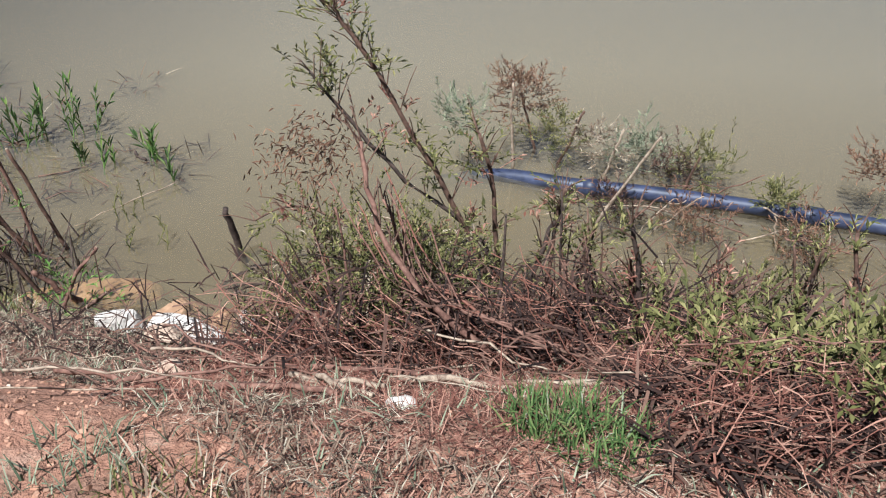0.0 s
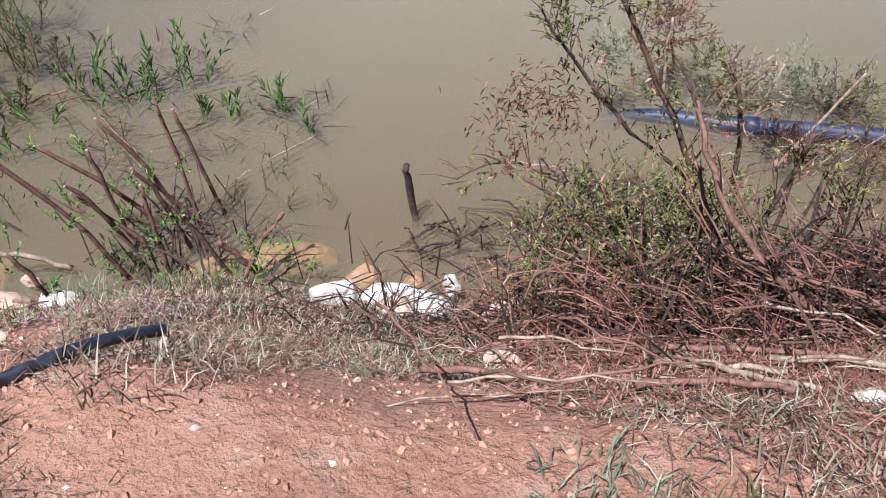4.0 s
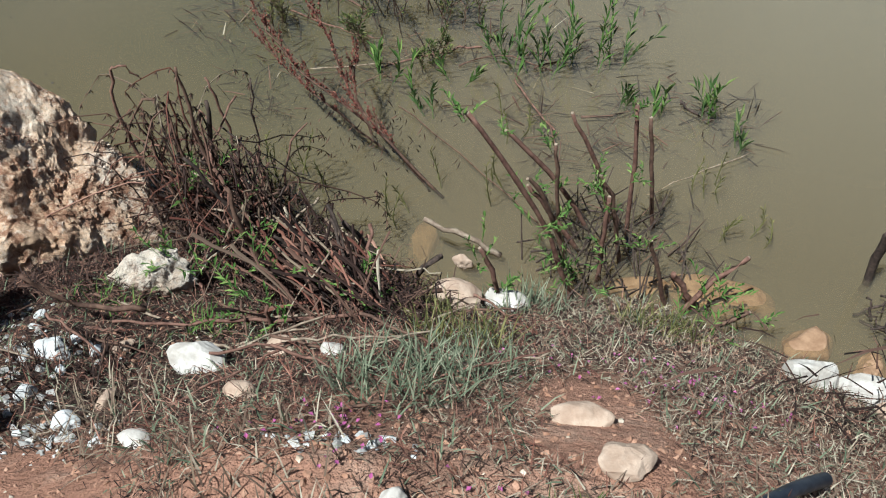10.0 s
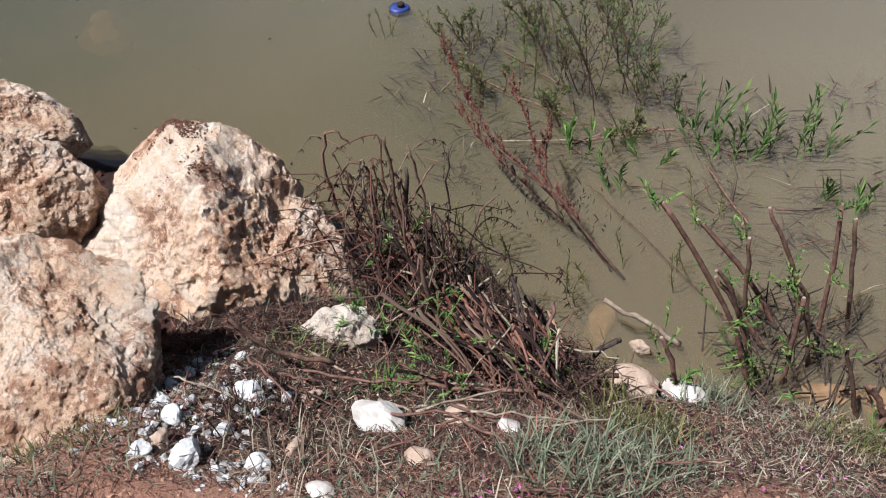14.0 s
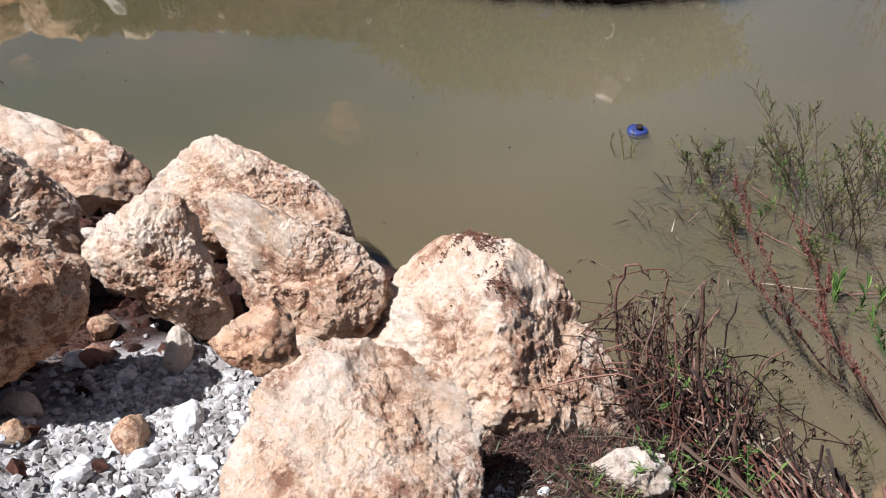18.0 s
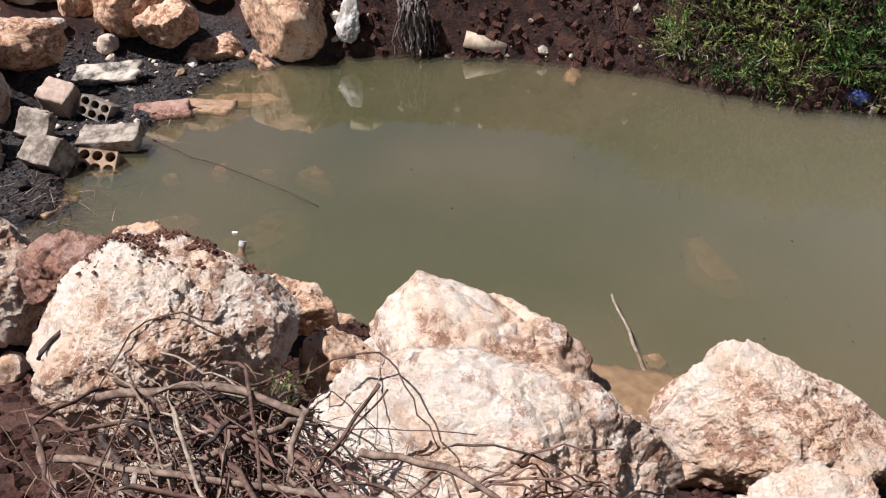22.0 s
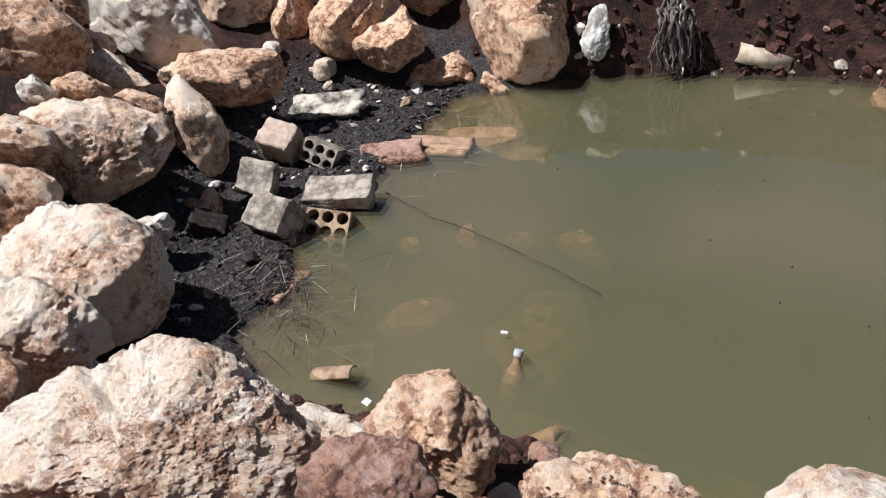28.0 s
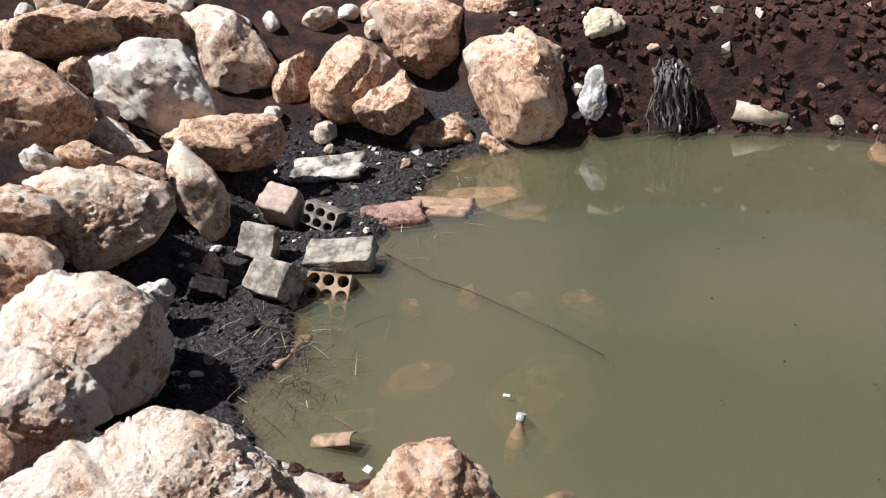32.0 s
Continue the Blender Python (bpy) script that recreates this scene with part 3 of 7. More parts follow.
boulder((-6.83, 1.71, 0.37), (-34, -4, 48), (0.59, 0.37, 0.25), 1, [(-1.0, 0.38), (-0.69, 0.79), (-0.39, 1.0), (0.2, 0.82), (0.67, 0.72), (0.91, 0.1), (1.0, -0.59), (0.55, -1.0), (-0.63, -1.0)], 27, 6)
boulder((-9.30, 0.96, 0.35), (-32, -5, 51), (0.81, 0.73, 0.64), 3, [(-1.0, 0.11), (-0.73, 0.62), (-0.4, 0.96), (0.27, 1.0), (0.6, 0.79), (0.87, 0.53), (1.0, -0.23), (0.87, -0.74), (0.53, -1.0), (-0.33, -0.91), (-1.0, -0.57)], 28, 6)
boulder((-8.73, 0.63, 0.44), (-32, -5, 51), (0.56, 0.49, 0.58), 3, [(-1.0, 0.78), (-0.54, 0.93), (-0.08, 1.0), (0.46, 0.81), (0.92, 0.41), (1.0, 0.04), (0.62, -0.26), (0.0, -0.56), (-1.0, -1.0)], 29, 6)
boulder((-8.37, 0.41, 0.57), (-32, -5, 51), (0.25, 0.25, 0.32), 1, [(-1.0, 0.88), (0.19, 1.0), (0.93, 0.53), (1.0, 0.06), (0.19, -0.76), (-1.0, -1.0)], 30, 4)
boulder((-9.60, 1.41, 0.25), (-32, -5, 51), (0.21, 0.24, 0.21), 2, [(-1.0, 0.47), (0.57, 1.0), (1.0, 0.18), (0.86, -0.71), (-0.29, -1.0)], 31, 4)
boulder((-10.12, 1.38, 0.51), (-32, -5, 51), (0.81, 0.71, 0.59), 0, [(-1.0, 0.68), (-0.53, 0.98), (0.18, 1.0), (0.88, 0.73), (1.0, 0.35), (0.73, -0.3), (0.33, -0.73), (0.02, -1.0), (-0.45, -0.73), (-0.69, -0.19)], 32, 6)
boulder((-10.10, 1.02, 0.72), (-32, -5, 51), (0.43, 0.36, 0.28), 0, [(-1.0, 0.68), (-0.17, 1.0), (0.79, 0.47), (1.0, -0.16), (0.38, -0.79), (-1.0, -1.0)], 33, 4)
boulder((-9.76, 0.86, 0.60), (-32, -5, 51), (0.48, 0.41, 0.34), 1, [(-1.0, 0.67), (-0.06, 1.0), (0.88, 0.67), (1.0, -0.17), (0.18, -0.67), (-1.0, -1.0)], 34, 4)
boulder((-10.38, 2.03, 0.35), (-32, -5, 51), (0.40, 0.53, 0.66), 0, [(-1.0, 0.84), (-0.59, 1.0), (0.32, 0.51), (1.0, -0.03), (0.86, -0.68), (0.59, -1.0), (-0.23, -0.46), (-0.86, 0.19)], 35, 4)
boulder((-10.80, 2.40, 0.45), (-32, -5, 51), (0.89, 0.61, 0.39), 1, [(-1.0, -0.1), (-0.52, 0.7), (0.26, 1.0), (0.87, 1.0), (1.0, 0.3), (0.87, -0.5), (0.26, -1.0), (-0.43, -0.9)], 36, 5)
boulder((-11.40, 2.27, 0.76), (-29, -6, 51), (0.94, 0.74, 0.70), 2, [(-1.0, -0.22), (-0.89, 0.48), (-0.19, 0.88), (0.32, 1.0), (0.67, 0.36), (0.97, -0.4), (1.0, -0.63), (0.24, -1.0), (-0.54, -0.86)], 37, 5)
boulder((-11.13, 1.43, 0.97), (-29, -6, 51), (0.78, 0.72, 0.63), 1, [(-1.0, 0.64), (-0.45, 1.0), (0.09, 0.75), (0.91, 0.07), (1.0, -0.38), (0.55, -1.0), (-0.09, -0.94), (-1.0, -0.6)], 38, 5)
boulder((-11.82, 3.05, 0.65), (-29, -6, 51), (0.68, 0.78, 0.83), 0, [(-1.0, 0.76), (-0.59, 1.0), (0.08, 0.92), (0.62, 0.54), (1.0, -0.12), (0.96, -0.67), (0.08, -1.0), (-0.46, -0.78), (-0.93, -0.01)], 39, 5)
boulder((-10.93, 1.84, 0.64), (-29, -6, 51), (0.43, 0.36, 0.28), 3, [(-1.0, 0.47), (-0.48, 1.0), (0.39, 0.07), (1.0, -0.6), (0.39, -1.0), (-0.57, -1.0)], 40, 4)
boulder((-11.05, 3.59, 0.49), (-29, -6, 51), (0.63, 0.74, 0.67), 1, [(-1.0, -0.09), (-0.58, 0.57), (-0.01, 1.0), (0.83, 0.71), (1.0, 0.44), (0.55, -0.23), (0.27, -0.89), (-0.3, -1.0), (-0.86, -0.63)], 41, 5)
boulder((-10.68, 3.66, 0.38), (-29, -6, 51), (0.54, 0.57, 0.45), 1, [(-1.0, -0.14), (-0.12, 0.62), (0.36, 1.0), (0.92, 0.33), (1.0, -0.43), (0.2, -1.0), (-0.76, -0.9)], 42, 5)
boulder((-11.20, 4.44, 0.56), (-29, -6, 51), (0.92, 0.88, 0.65), 1, [(-1.0, 0.63), (-0.69, 1.0), (0.25, 1.0), (0.88, 0.48), (1.0, 0.04), (0.46, -0.7), (0.04, -1.0), (-0.48, -0.56)], 43, 5)
boulder((-10.23, 4.50, 0.34), (-29, -6, 51), (0.83, 0.99, 0.91), 1, [(-1.0, 0.58), (-0.68, 0.83), (0.17, 1.0), (0.76, 0.83), (0.91, 0.24), (1.0, -0.44), (0.7, -0.87), (0.06, -1.0), (-0.36, -0.83), (-0.68, -0.24)], 44, 5)
boulder((-10.53, 3.97, 0.07), (-29, -6, 51), (0.52, 0.48, 0.34), 1, [(-1.0, -0.73), (-0.62, 0.2), (0.57, 1.0), (0.88, 0.33), (1.0, -0.6), (0.23, -1.0)], 45, 5)
boulder((-10.13, 4.17, 0.03), (-29, -6, 51), (0.28, 0.28, 0.20), 1, [(-1.0, -0.65), (-0.63, 1.0), (0.29, 0.22), (1.0, -0.74), (-0.17, -1.0)], 46, 4)
boulder((-12.78, 4.31, 0.57), (-29, -6, 51), (1.25, 1.04, 0.66), 1, [(-1.0, 0.33), (-0.73, 0.83), (0.42, 1.0), (1.0, 0.5), (0.96, -0.25), (0.33, -0.75), (-0.29, -1.0), (-0.73, -0.5)], 47, 5)
boulder((-11.88, 1.90, 1.15), (-29, -6, 51), (0.85, 0.66, 0.39), 1, [(-1.0, -0.28), (-0.71, 0.44), (0.14, 1.0), (0.81, 0.55), (1.0, -0.48), (0.24, -1.0), (-0.81, -1.0)], 48, 5)
boulder((-12.13, 2.55, 1.01), (-29, -6, 51), (0.78, 0.66, 0.42), 1, [(-1.0, 0.68), (-0.26, 1.0), (0.66, 0.47), (1.0, -0.37), (0.89, -1.0), (-0.03, -0.68), (-0.6, -0.58)], 49, 5)
boulder((-11.48, 3.31, 0.42), (-29, -6, 51), (0.35, 0.54, 0.62), 1, [(-1.0, 0.11), (-0.09, 0.93), (0.9, 1.0), (1.0, 0.26), (0.69, -0.63), (-0.09, -1.0), (-0.87, -0.48)], 50, 4)
boulder((-10.53, 1.50, 0.73), (-29, -6, 51), (0.34, 0.31, 0.21), 1, [(-1.0, 0.29), (-0.1, 1.0), (0.9, 0.29), (1.0, -0.68), (0.0, -1.0), (-0.9, -0.68)], 51, 4)
boulder((-10.44, 1.75, 0.58), (-29, -6, 51), (0.38, 0.31, 0.18), 1, [(-1.0, 0.32), (-0.18, 1.0), (0.73, 0.51), (1.0, -1.0), (0.0, -0.81), (-0.91, -0.25)], 52, 4)
boulder((-10.13, 1.04, 0.72), (-29, -6, 51), (0.41, 0.36, 0.24), 1, [(-0.56, 1.0), (0.33, 1.0), (1.0, -0.0), (0.93, -1.0), (0.04, -1.0), (-1.0, -0.5)], 53, 4)
boulder((-10.48, 1.25, 0.82), (-29, -6, 51), (0.23, 0.21, 0.14), 2, [(-1.0, 0.4), (0.14, 1.0), (1.0, -0.07), (0.43, -1.0), (-0.71, -0.77)], 54, 4)
boulder((-11.29, 1.76, 0.99), (-29, -6, 51), (0.24, 0.29, 0.26), 1, [(-1.0, 0.43), (0.69, 1.0), (1.0, -0.43), (0.54, -1.0), (-0.69, -0.43)], 55, 4)
boulder((-10.84, 4.90, 0.76), (-29, -6, 51), (0.59, 0.50, 0.32), 1, [(-1.0, 0.12), (-0.52, 1.0), (0.92, 1.0), (1.0, -0.47), (0.28, -1.0), (-0.52, -0.91)], 56, 5)
boulder((-9.69, 0.84, 0.59), (-29, -6, 51), (0.46, 0.48, 0.39), 1, [(-1.0, 0.57), (-0.27, 1.0), (0.45, 1.0), (1.0, 0.29), (0.82, -0.57), (-0.27, -1.0), (-1.0, -0.86)], 57, 4)

# ---- materials of the smaller things ----
def plain(name, a, b, scale=30.0, rough=0.8, bump=0.4, dist=0.004, spec=0.12, stretch=None, island=False):
    k = Mat(name, rough, spec)
    co = k.stretch(stretch) if stretch else None
    f = k.noise(scale, 5, 0.65, co)
    c = k.mix(k.band(f, 0.35, 0.65), a, b)
    c = k.mix(0.35, c, k.ramp(k.noise(scale * 0.2, 3), (0.3, 0.55), (0.7, 1.0)), "MULTIPLY")
    if island:
        c = k.mix(0.75, c, k.ramp(k.island(), (0.0, 0.45), (0.5, 0.9), (1.0, 1.0)), "MULTIPLY")
    return k.done(c, k.bump(f, bump, dist))


def leaf_mat(name, a, b, c3):
    k = Mat(name, 0.7, 0.1)
    c = k.ramp(k.island(), (0.0, a), (0.55, b), (1.0, c3))
    return k.done(c)


BARK = plain("bark_brown", (0.07, 0.04, 0.03), (0.15, 0.088, 0.062), 60)
BARK_RED = plain("bark_red", (0.105, 0.053, 0.04), (0.215, 0.118, 0.087), 50)
BARK_PALE = plain("bark_pale", (0.18, 0.125, 0.09), (0.36, 0.28, 0.205), 50)
BARK_TAN = plain("bark_tan", (0.12, 0.075, 0.052), (0.26, 0.18, 0.13), 50)
BARK_DARK = plain("bark_dark", (0.035, 0.026, 0.022), (0.09, 0.062, 0.05), 60)
LEAF = leaf_mat("leaf_olive", (0.036, 0.038, 0.013), (0.090, 0.088, 0.029), (0.21, 0.185, 0.078))
RUST = leaf_mat("leaf_withered", (0.045, 0.023, 0.015), (0.115, 0.060, 0.038), (0.23, 0.135, 0.085))
LEAF_BRIGHT = leaf_mat("leaf_green", (0.035, 0.07, 0.016), (0.075, 0.135, 0.03), (0.16, 0.21, 0.06))
WEED_DARK = leaf_mat("weed_dark", (0.022, 0.032, 0.010), (0.055, 0.07, 0.02), (0.15, 0.16, 0.05))
LEAF_SUN = leaf_mat("leaf_sunlit", (0.075, 0.09, 0.022), (0.15, 0.162, 0.04), (0.25, 0.245, 0.075))
LEAF_GREY = leaf_mat("leaf_greygreen", (0.06, 0.075, 0.045), (0.125, 0.14, 0.088), (0.24, 0.24, 0.165))
REED = leaf_mat("reed_green", (0.03, 0.055, 0.016), (0.06, 0.10, 0.03), (0.14, 0.165, 0.06))
DRY = leaf_mat("dry_straw", (0.085, 0.055, 0.04), (0.18, 0.13, 0.09), (0.38, 0.32, 0.24))
DRY_RED = leaf_mat("dry_red", (0.065, 0.024, 0.018), (0.155, 0.066, 0.046), (0.32, 0.18, 0.13))
SEED_RED = leaf_mat("seed_red", (0.055, 0.016, 0.012), (0.11, 0.033, 0.024), (0.19, 0.07, 0.05))
# Dead stalks, taken near black to put shadow holes into brush and litter.
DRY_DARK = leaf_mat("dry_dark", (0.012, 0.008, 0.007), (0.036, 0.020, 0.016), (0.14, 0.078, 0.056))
PURPLE = leaf_mat("petal_purple", (0.20, 0.05, 0.13), (0.32, 0.08, 0.20), (0.40, 0.14, 0.26))
CHALK = plain("chalk", (0.46, 0.44, 0.42), (0.70, 0.685, 0.665), 40, 0.9, island=True)
CHALK_GREY = plain("chalk_grey", (0.24, 0.215, 0.195), (0.55, 0.515, 0.48), 40, 0.9, island=True)
CLOD = plain("red_clods", (0.32, 0.165, 0.105), (0.43, 0.255, 0.175), 60, 0.95, island=True)
CLOD_RED = plain("red_brown_crumbs", (0.085, 0.04, 0.028), (0.20, 0.095, 0.062), 60, 0.95, island=True)
# Dark soil taken near black for the shade on the far bank.
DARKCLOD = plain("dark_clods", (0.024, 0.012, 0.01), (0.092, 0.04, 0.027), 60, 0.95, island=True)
MUDBIT = plain("mud_bits", (0.02, 0.017, 0.016), (0.075, 0.06, 0.052), 60, 0.5, island=True)
PEBBLE = plain("pebbles", (0.42, 0.31, 0.22), (0.64, 0.54, 0.43), 50, 0.9, island=True)
TANSTONE = plain("tan_stone", (0.34, 0.235, 0.17), (0.48, 0.355, 0.27), 22, 0.9, 0.6, 0.008)
WHITESTONE = plain("white_stone", (0.40, 0.35, 0.305), (0.60, 0.55, 0.50), 14, 0.85, 0.7, 0.01)
CONCRETE = plain("concrete", (0.12, 0.09, 0.068), (0.38, 0.305, 0.235), 14, 0.92, 0.9, 0.01)
CLAY = plain("fired_clay", (0.15, 0.09, 0.055), (0.38, 0.25, 0.155), 14, 0.85)
CLAY_PALE = plain("pale_clay", (0.28, 0.20, 0.13), (0.46, 0.36, 0.26), 12, 0.85)
CLAY_WET = plain("wet_clay", (0.25, 0.145, 0.085), (0.37, 0.23, 0.14), 16, 0.6)
# Near-black: shade painted into holes and openings, also black mud on brick and stones.
HOLE_SHADE_MUD = plain("hole_shade_mud", (0.02, 0.015, 0.012), (0.05, 0.035, 0.028), 30, 0.95)
RUBBER = plain("black_hose", (0.011, 0.013, 0.02), (0.03, 0.034, 0.047), 40, 0.42, 0.2, spec=0.5)
PIPE_BLUE = plain("blue_black_pipe", (0.012, 0.016, 0.034), (0.033, 0.040, 0.078), 12, 0.5, 0.15, spec=0.4)
PLASTIC_BLUE = plain("blue_plastic", (0.02, 0.03, 0.11), (0.035, 0.05, 0.19), 12, 0.4, 0.2, spec=0.5)
SACK = plain("sack_plastic", (0.26, 0.215, 0.17), (0.60, 0.55, 0.48), 9, 0.55, 0.5, 0.01)
SACK_TAN = plain("sack_tan", (0.38, 0.29, 0.18), (0.58, 0.47, 0.32), 18, 0.7, 0.5, 0.01)
RAG = plain("wet_rag", (0.03, 0.022, 0.018), (0.17, 0.13, 0.11), 40, 0.85, 0.5, 0.006, stretch=(1, 1, 0.15))
MUDSLAB = plain("muddy_slab", (0.03, 0.024, 0.021), (0.50, 0.41, 0.32), 7, 0.8, 0.8, 0.01)
PAPER = plain("paper", (0.72, 0.72, 0.72), (0.82, 0.82, 0.80), 20, 0.8)


# ---- soups of small geometry ----
class Soup:
    def __init__(self):
        self.v, self.f = [], []

    def tube(self, pts, r0, r1, sides=6, cap=True, knots=0.0, rng=None):
        pts = [Vector(p) for p in pts]
        rings = []
        for i, p in enumerate(pts):
            ax = (pts[min(i + 1, len(pts) - 1)] - pts[max(i - 1, 0)]).normalized()
            u = ax.orthogonal().normalized()
            w = ax.cross(u)
            r = r0 + (r1 - r0) * i / max(1, len(pts) - 1)
            if rng and knots:
                r *= 1 + rng.uniform(-knots, knots)
            n = len(self.v)
            for k in range(sides):
                a = 2 * math.pi * k / sides
                self.v.append(tuple(p + (u * math.cos(a) + w * math.sin(a)) * r))
            rings.append(n)
        for a, b in zip(rings, rings[1:]):
            for k in range(sides):
                self.f.append((a + k, a + (k + 1) % sides, b + (k + 1) % sides, b + k))
        if cap:
            self.f.append(tuple(rings[0] + k for k in range(sides))[::-1])
            self.f.append(tuple(rings[-1] + k for k in range(sides)))

    def leaf(self, p, way, up, length, width):
        """A pointed, folded leaf."""
        p, way = Vector(p), Vector(way).normalized()
        side = way.cross(Vector(up))
        side = side.normalized() if side.length > 1e-4 else way.orthogonal().normalized()
        lift = side.cross(way)
        n = len(self.v)
        mid = p + way * length * 0.5
        self.v += [tuple(p), tuple(mid + side * width / 2 + lift * width * 0.2), tuple(p + way * length - lift * length * 0.12),
                   tuple(mid - side * width / 2 + lift * width * 0.2)]
        self.f += [(n, n + 1, n + 2), (n, n + 2, n + 3)]

    def blade(self, p, way, length, width, droop=0.3):
        """A grass blade: a narrow strip that bends over."""
        p, way = Vector(p), Vector(way).normalized()
        side = way.cross(Vector((0, 0, 1)))
        side = side.normalized() if side.length > 1e-3 else Vector((1, 0, 0))
        n = len(self.v)
        a, b = p + way * length * 0.5, p + way * length * 0.97 - Vector((0, 0, droop * length * 0.5))
        w = side * width / 2
        self.v += [tuple(p - w), tuple(p + w), tuple(a + w * 0.8), tuple(a - w * 0.8), tuple(b)]
        self.f += [(n, n + 1, n + 2, n + 3), (n + 3, n + 2, n + 4)]

    def chip(self, p, size, rng, flat=0.6):
        """An angular crumb of stone or soil."""
        n = len(self.v)
        turn = Euler((rng.uniform(-0.5, 0.5), rng.uniform(-0.5, 0.5), rng.uniform(0, 6.3))).to_matrix()
        for q in ((1, 0, 0), (-1, 0, 0), (0, 1, 0), (0, -1, 0), (0, 0, 1), (0, 0, -1), (0.6, 0.6, 0.55), (-0.6, -0.55, 0.6)):
            w = Vector(q) * rng.uniform(0.75, 1.2)
            self.v.append(tuple(Vector(p) + turn @ Vector((w.x * size, w.y * size * 0.8, w.z * size * flat))))
        self.f += [(n, n + 6, n + 4), (n + 6, n + 2, n + 4), (n, n + 2, n + 6), (n + 2, n + 1, n + 4), (n + 1, n + 7, n + 4), (n + 7, n + 3, n + 4),
                   (n + 1, n + 3, n + 7), (n + 3, n, n + 4), (n + 2, n, n + 5), (n + 1, n + 2, n + 5), (n + 3, n + 1, n + 5), (n, n + 3, n + 5)]

    def out(self, name, material, parent=None, label="", smooth=False):
        return mesh_object(name, self.v, self.f, material, parent, label, smooth)


def bend(pts, steps=4, shake=0.0, rng=None):
    """A smooth line through a few points."""
    pts = [Vector(p) for p in pts]
    if len(pts) == 2:
        pts = [pts[0], (pts[0] + pts[1]) / 2, pts[1]]
    out = []
    for i in range(len(pts) - 1):
        a, b, c, d = pts[max(i - 1, 0)], pts[i], pts[i + 1], pts[min(i + 2, len(pts) - 1)]
        for k in range(steps):
            t = k / steps
            q = 0.5 * ((2 * b) + (c - a) * t + (2 * a - 5 * b + 4 * c - d) * t * t + (3 * b - a - 3 * c + d) * t ** 3)
            if rng and (i or k):
                q = q + Vector([rng.gauss(0, shake) for _ in range(3)])
            out.append(q)
    return out + [pts[-1]]


MANY = ("withered_foliage", "side_shoots", "seed_heads", "withered_leaves", "basal_twigs", "withered_stalks", "hanging_stalks", "twigs", "drooping_leaves", "dead_stalks",
        "dry_grass", "root_hairs", "grass_blades", "foliage", "sprout", "sprig", "shoot")


def thing(name, at, label, category, group=""):
    ob = new(name)
    ob.location = at
    ob.empty_display_size = 0.1
    return tagged(ob, label, category, group)


def under(ob, child):
    """Keeps world-space geometry in place under a thing whose base stands elsewhere."""
    child.parent = ob
    child.matrix_parent_inverse = Matrix.Translation(-Vector(ob.location))
    if child.name.split(".")[0] in MANY:
        child["kind"] = "stuff"
    return child


def stem(parent, pts, r0, r1, material, rng, name="stem", shake=0.004, label=""):
    s = Soup()
    s.tube(bend(pts, 4, shake, rng), r0, r1, 6, True, 0.12, rng)
    return under(parent, s.out(name, material, None, label, True))


def aim(rng, up=0.0):
    a = rng.uniform(0, 2 * math.pi)
    z = rng.uniform(-0.6, 0.9) + up
    return Vector((math.cos(a), math.sin(a), z)).normalized()


def clump(parent, c, r, n, length, width, material, rng, name="foliage", up=0.5, flat=0.8):
    """A loose cloud of short leafy twigs, thicker in the middle."""
    s = Soup()
    c = Vector(c)
    for _ in range(n):
        p = c + Vector((rng.gauss(0, r * 0.55), rng.gauss(0, r * 0.55), rng.gauss(0, r * 0.5 * flat)))
        way = (aim(rng, up) + (p - c) * (0.8 / max(r, 0.01))).normalized()
        tw = length * rng.uniform(2, 4.5)
        s.tube([p, p + way * tw], 0.0012, 0.0008, 3, False)
        for k in range(rng.randint(5, 9)):
            s.leaf(p + way * tw * (0.15 + 0.85 * k / 8), (way + aim(rng) * 0.9), (0, 0, 1), length * rng.uniform(0.6, 1.3), width * rng.uniform(0.7, 1.3))
    return under(parent, s.out(name, material))


def tuft(name, at, r, n, height, width, material, label, seed, lean=0.5, category="grass", group="grass tufts on the bank"):
    rng = random.Random(seed)
    s = Soup()
    for _ in range(n):
        a, d = rng.uniform(0, 6.3), r * math.sqrt(rng.random())
        x, y = at[0] + math.cos(a) * d, at[1] + math.sin(a) * d
        z = max(ground_at(x, y), -0.02) - 0.005
        way = Vector((rng.gauss(0, lean), rng.gauss(0, lean), 1))
        s.blade((x, y, z), way, height * rng.uniform(0.5, 1.2), width * rng.uniform(0.7, 1.3), rng.uniform(0.1, 0.8))
    ob = s.out(name, material)
    return tagged(ob, label, category, group, "stuff")


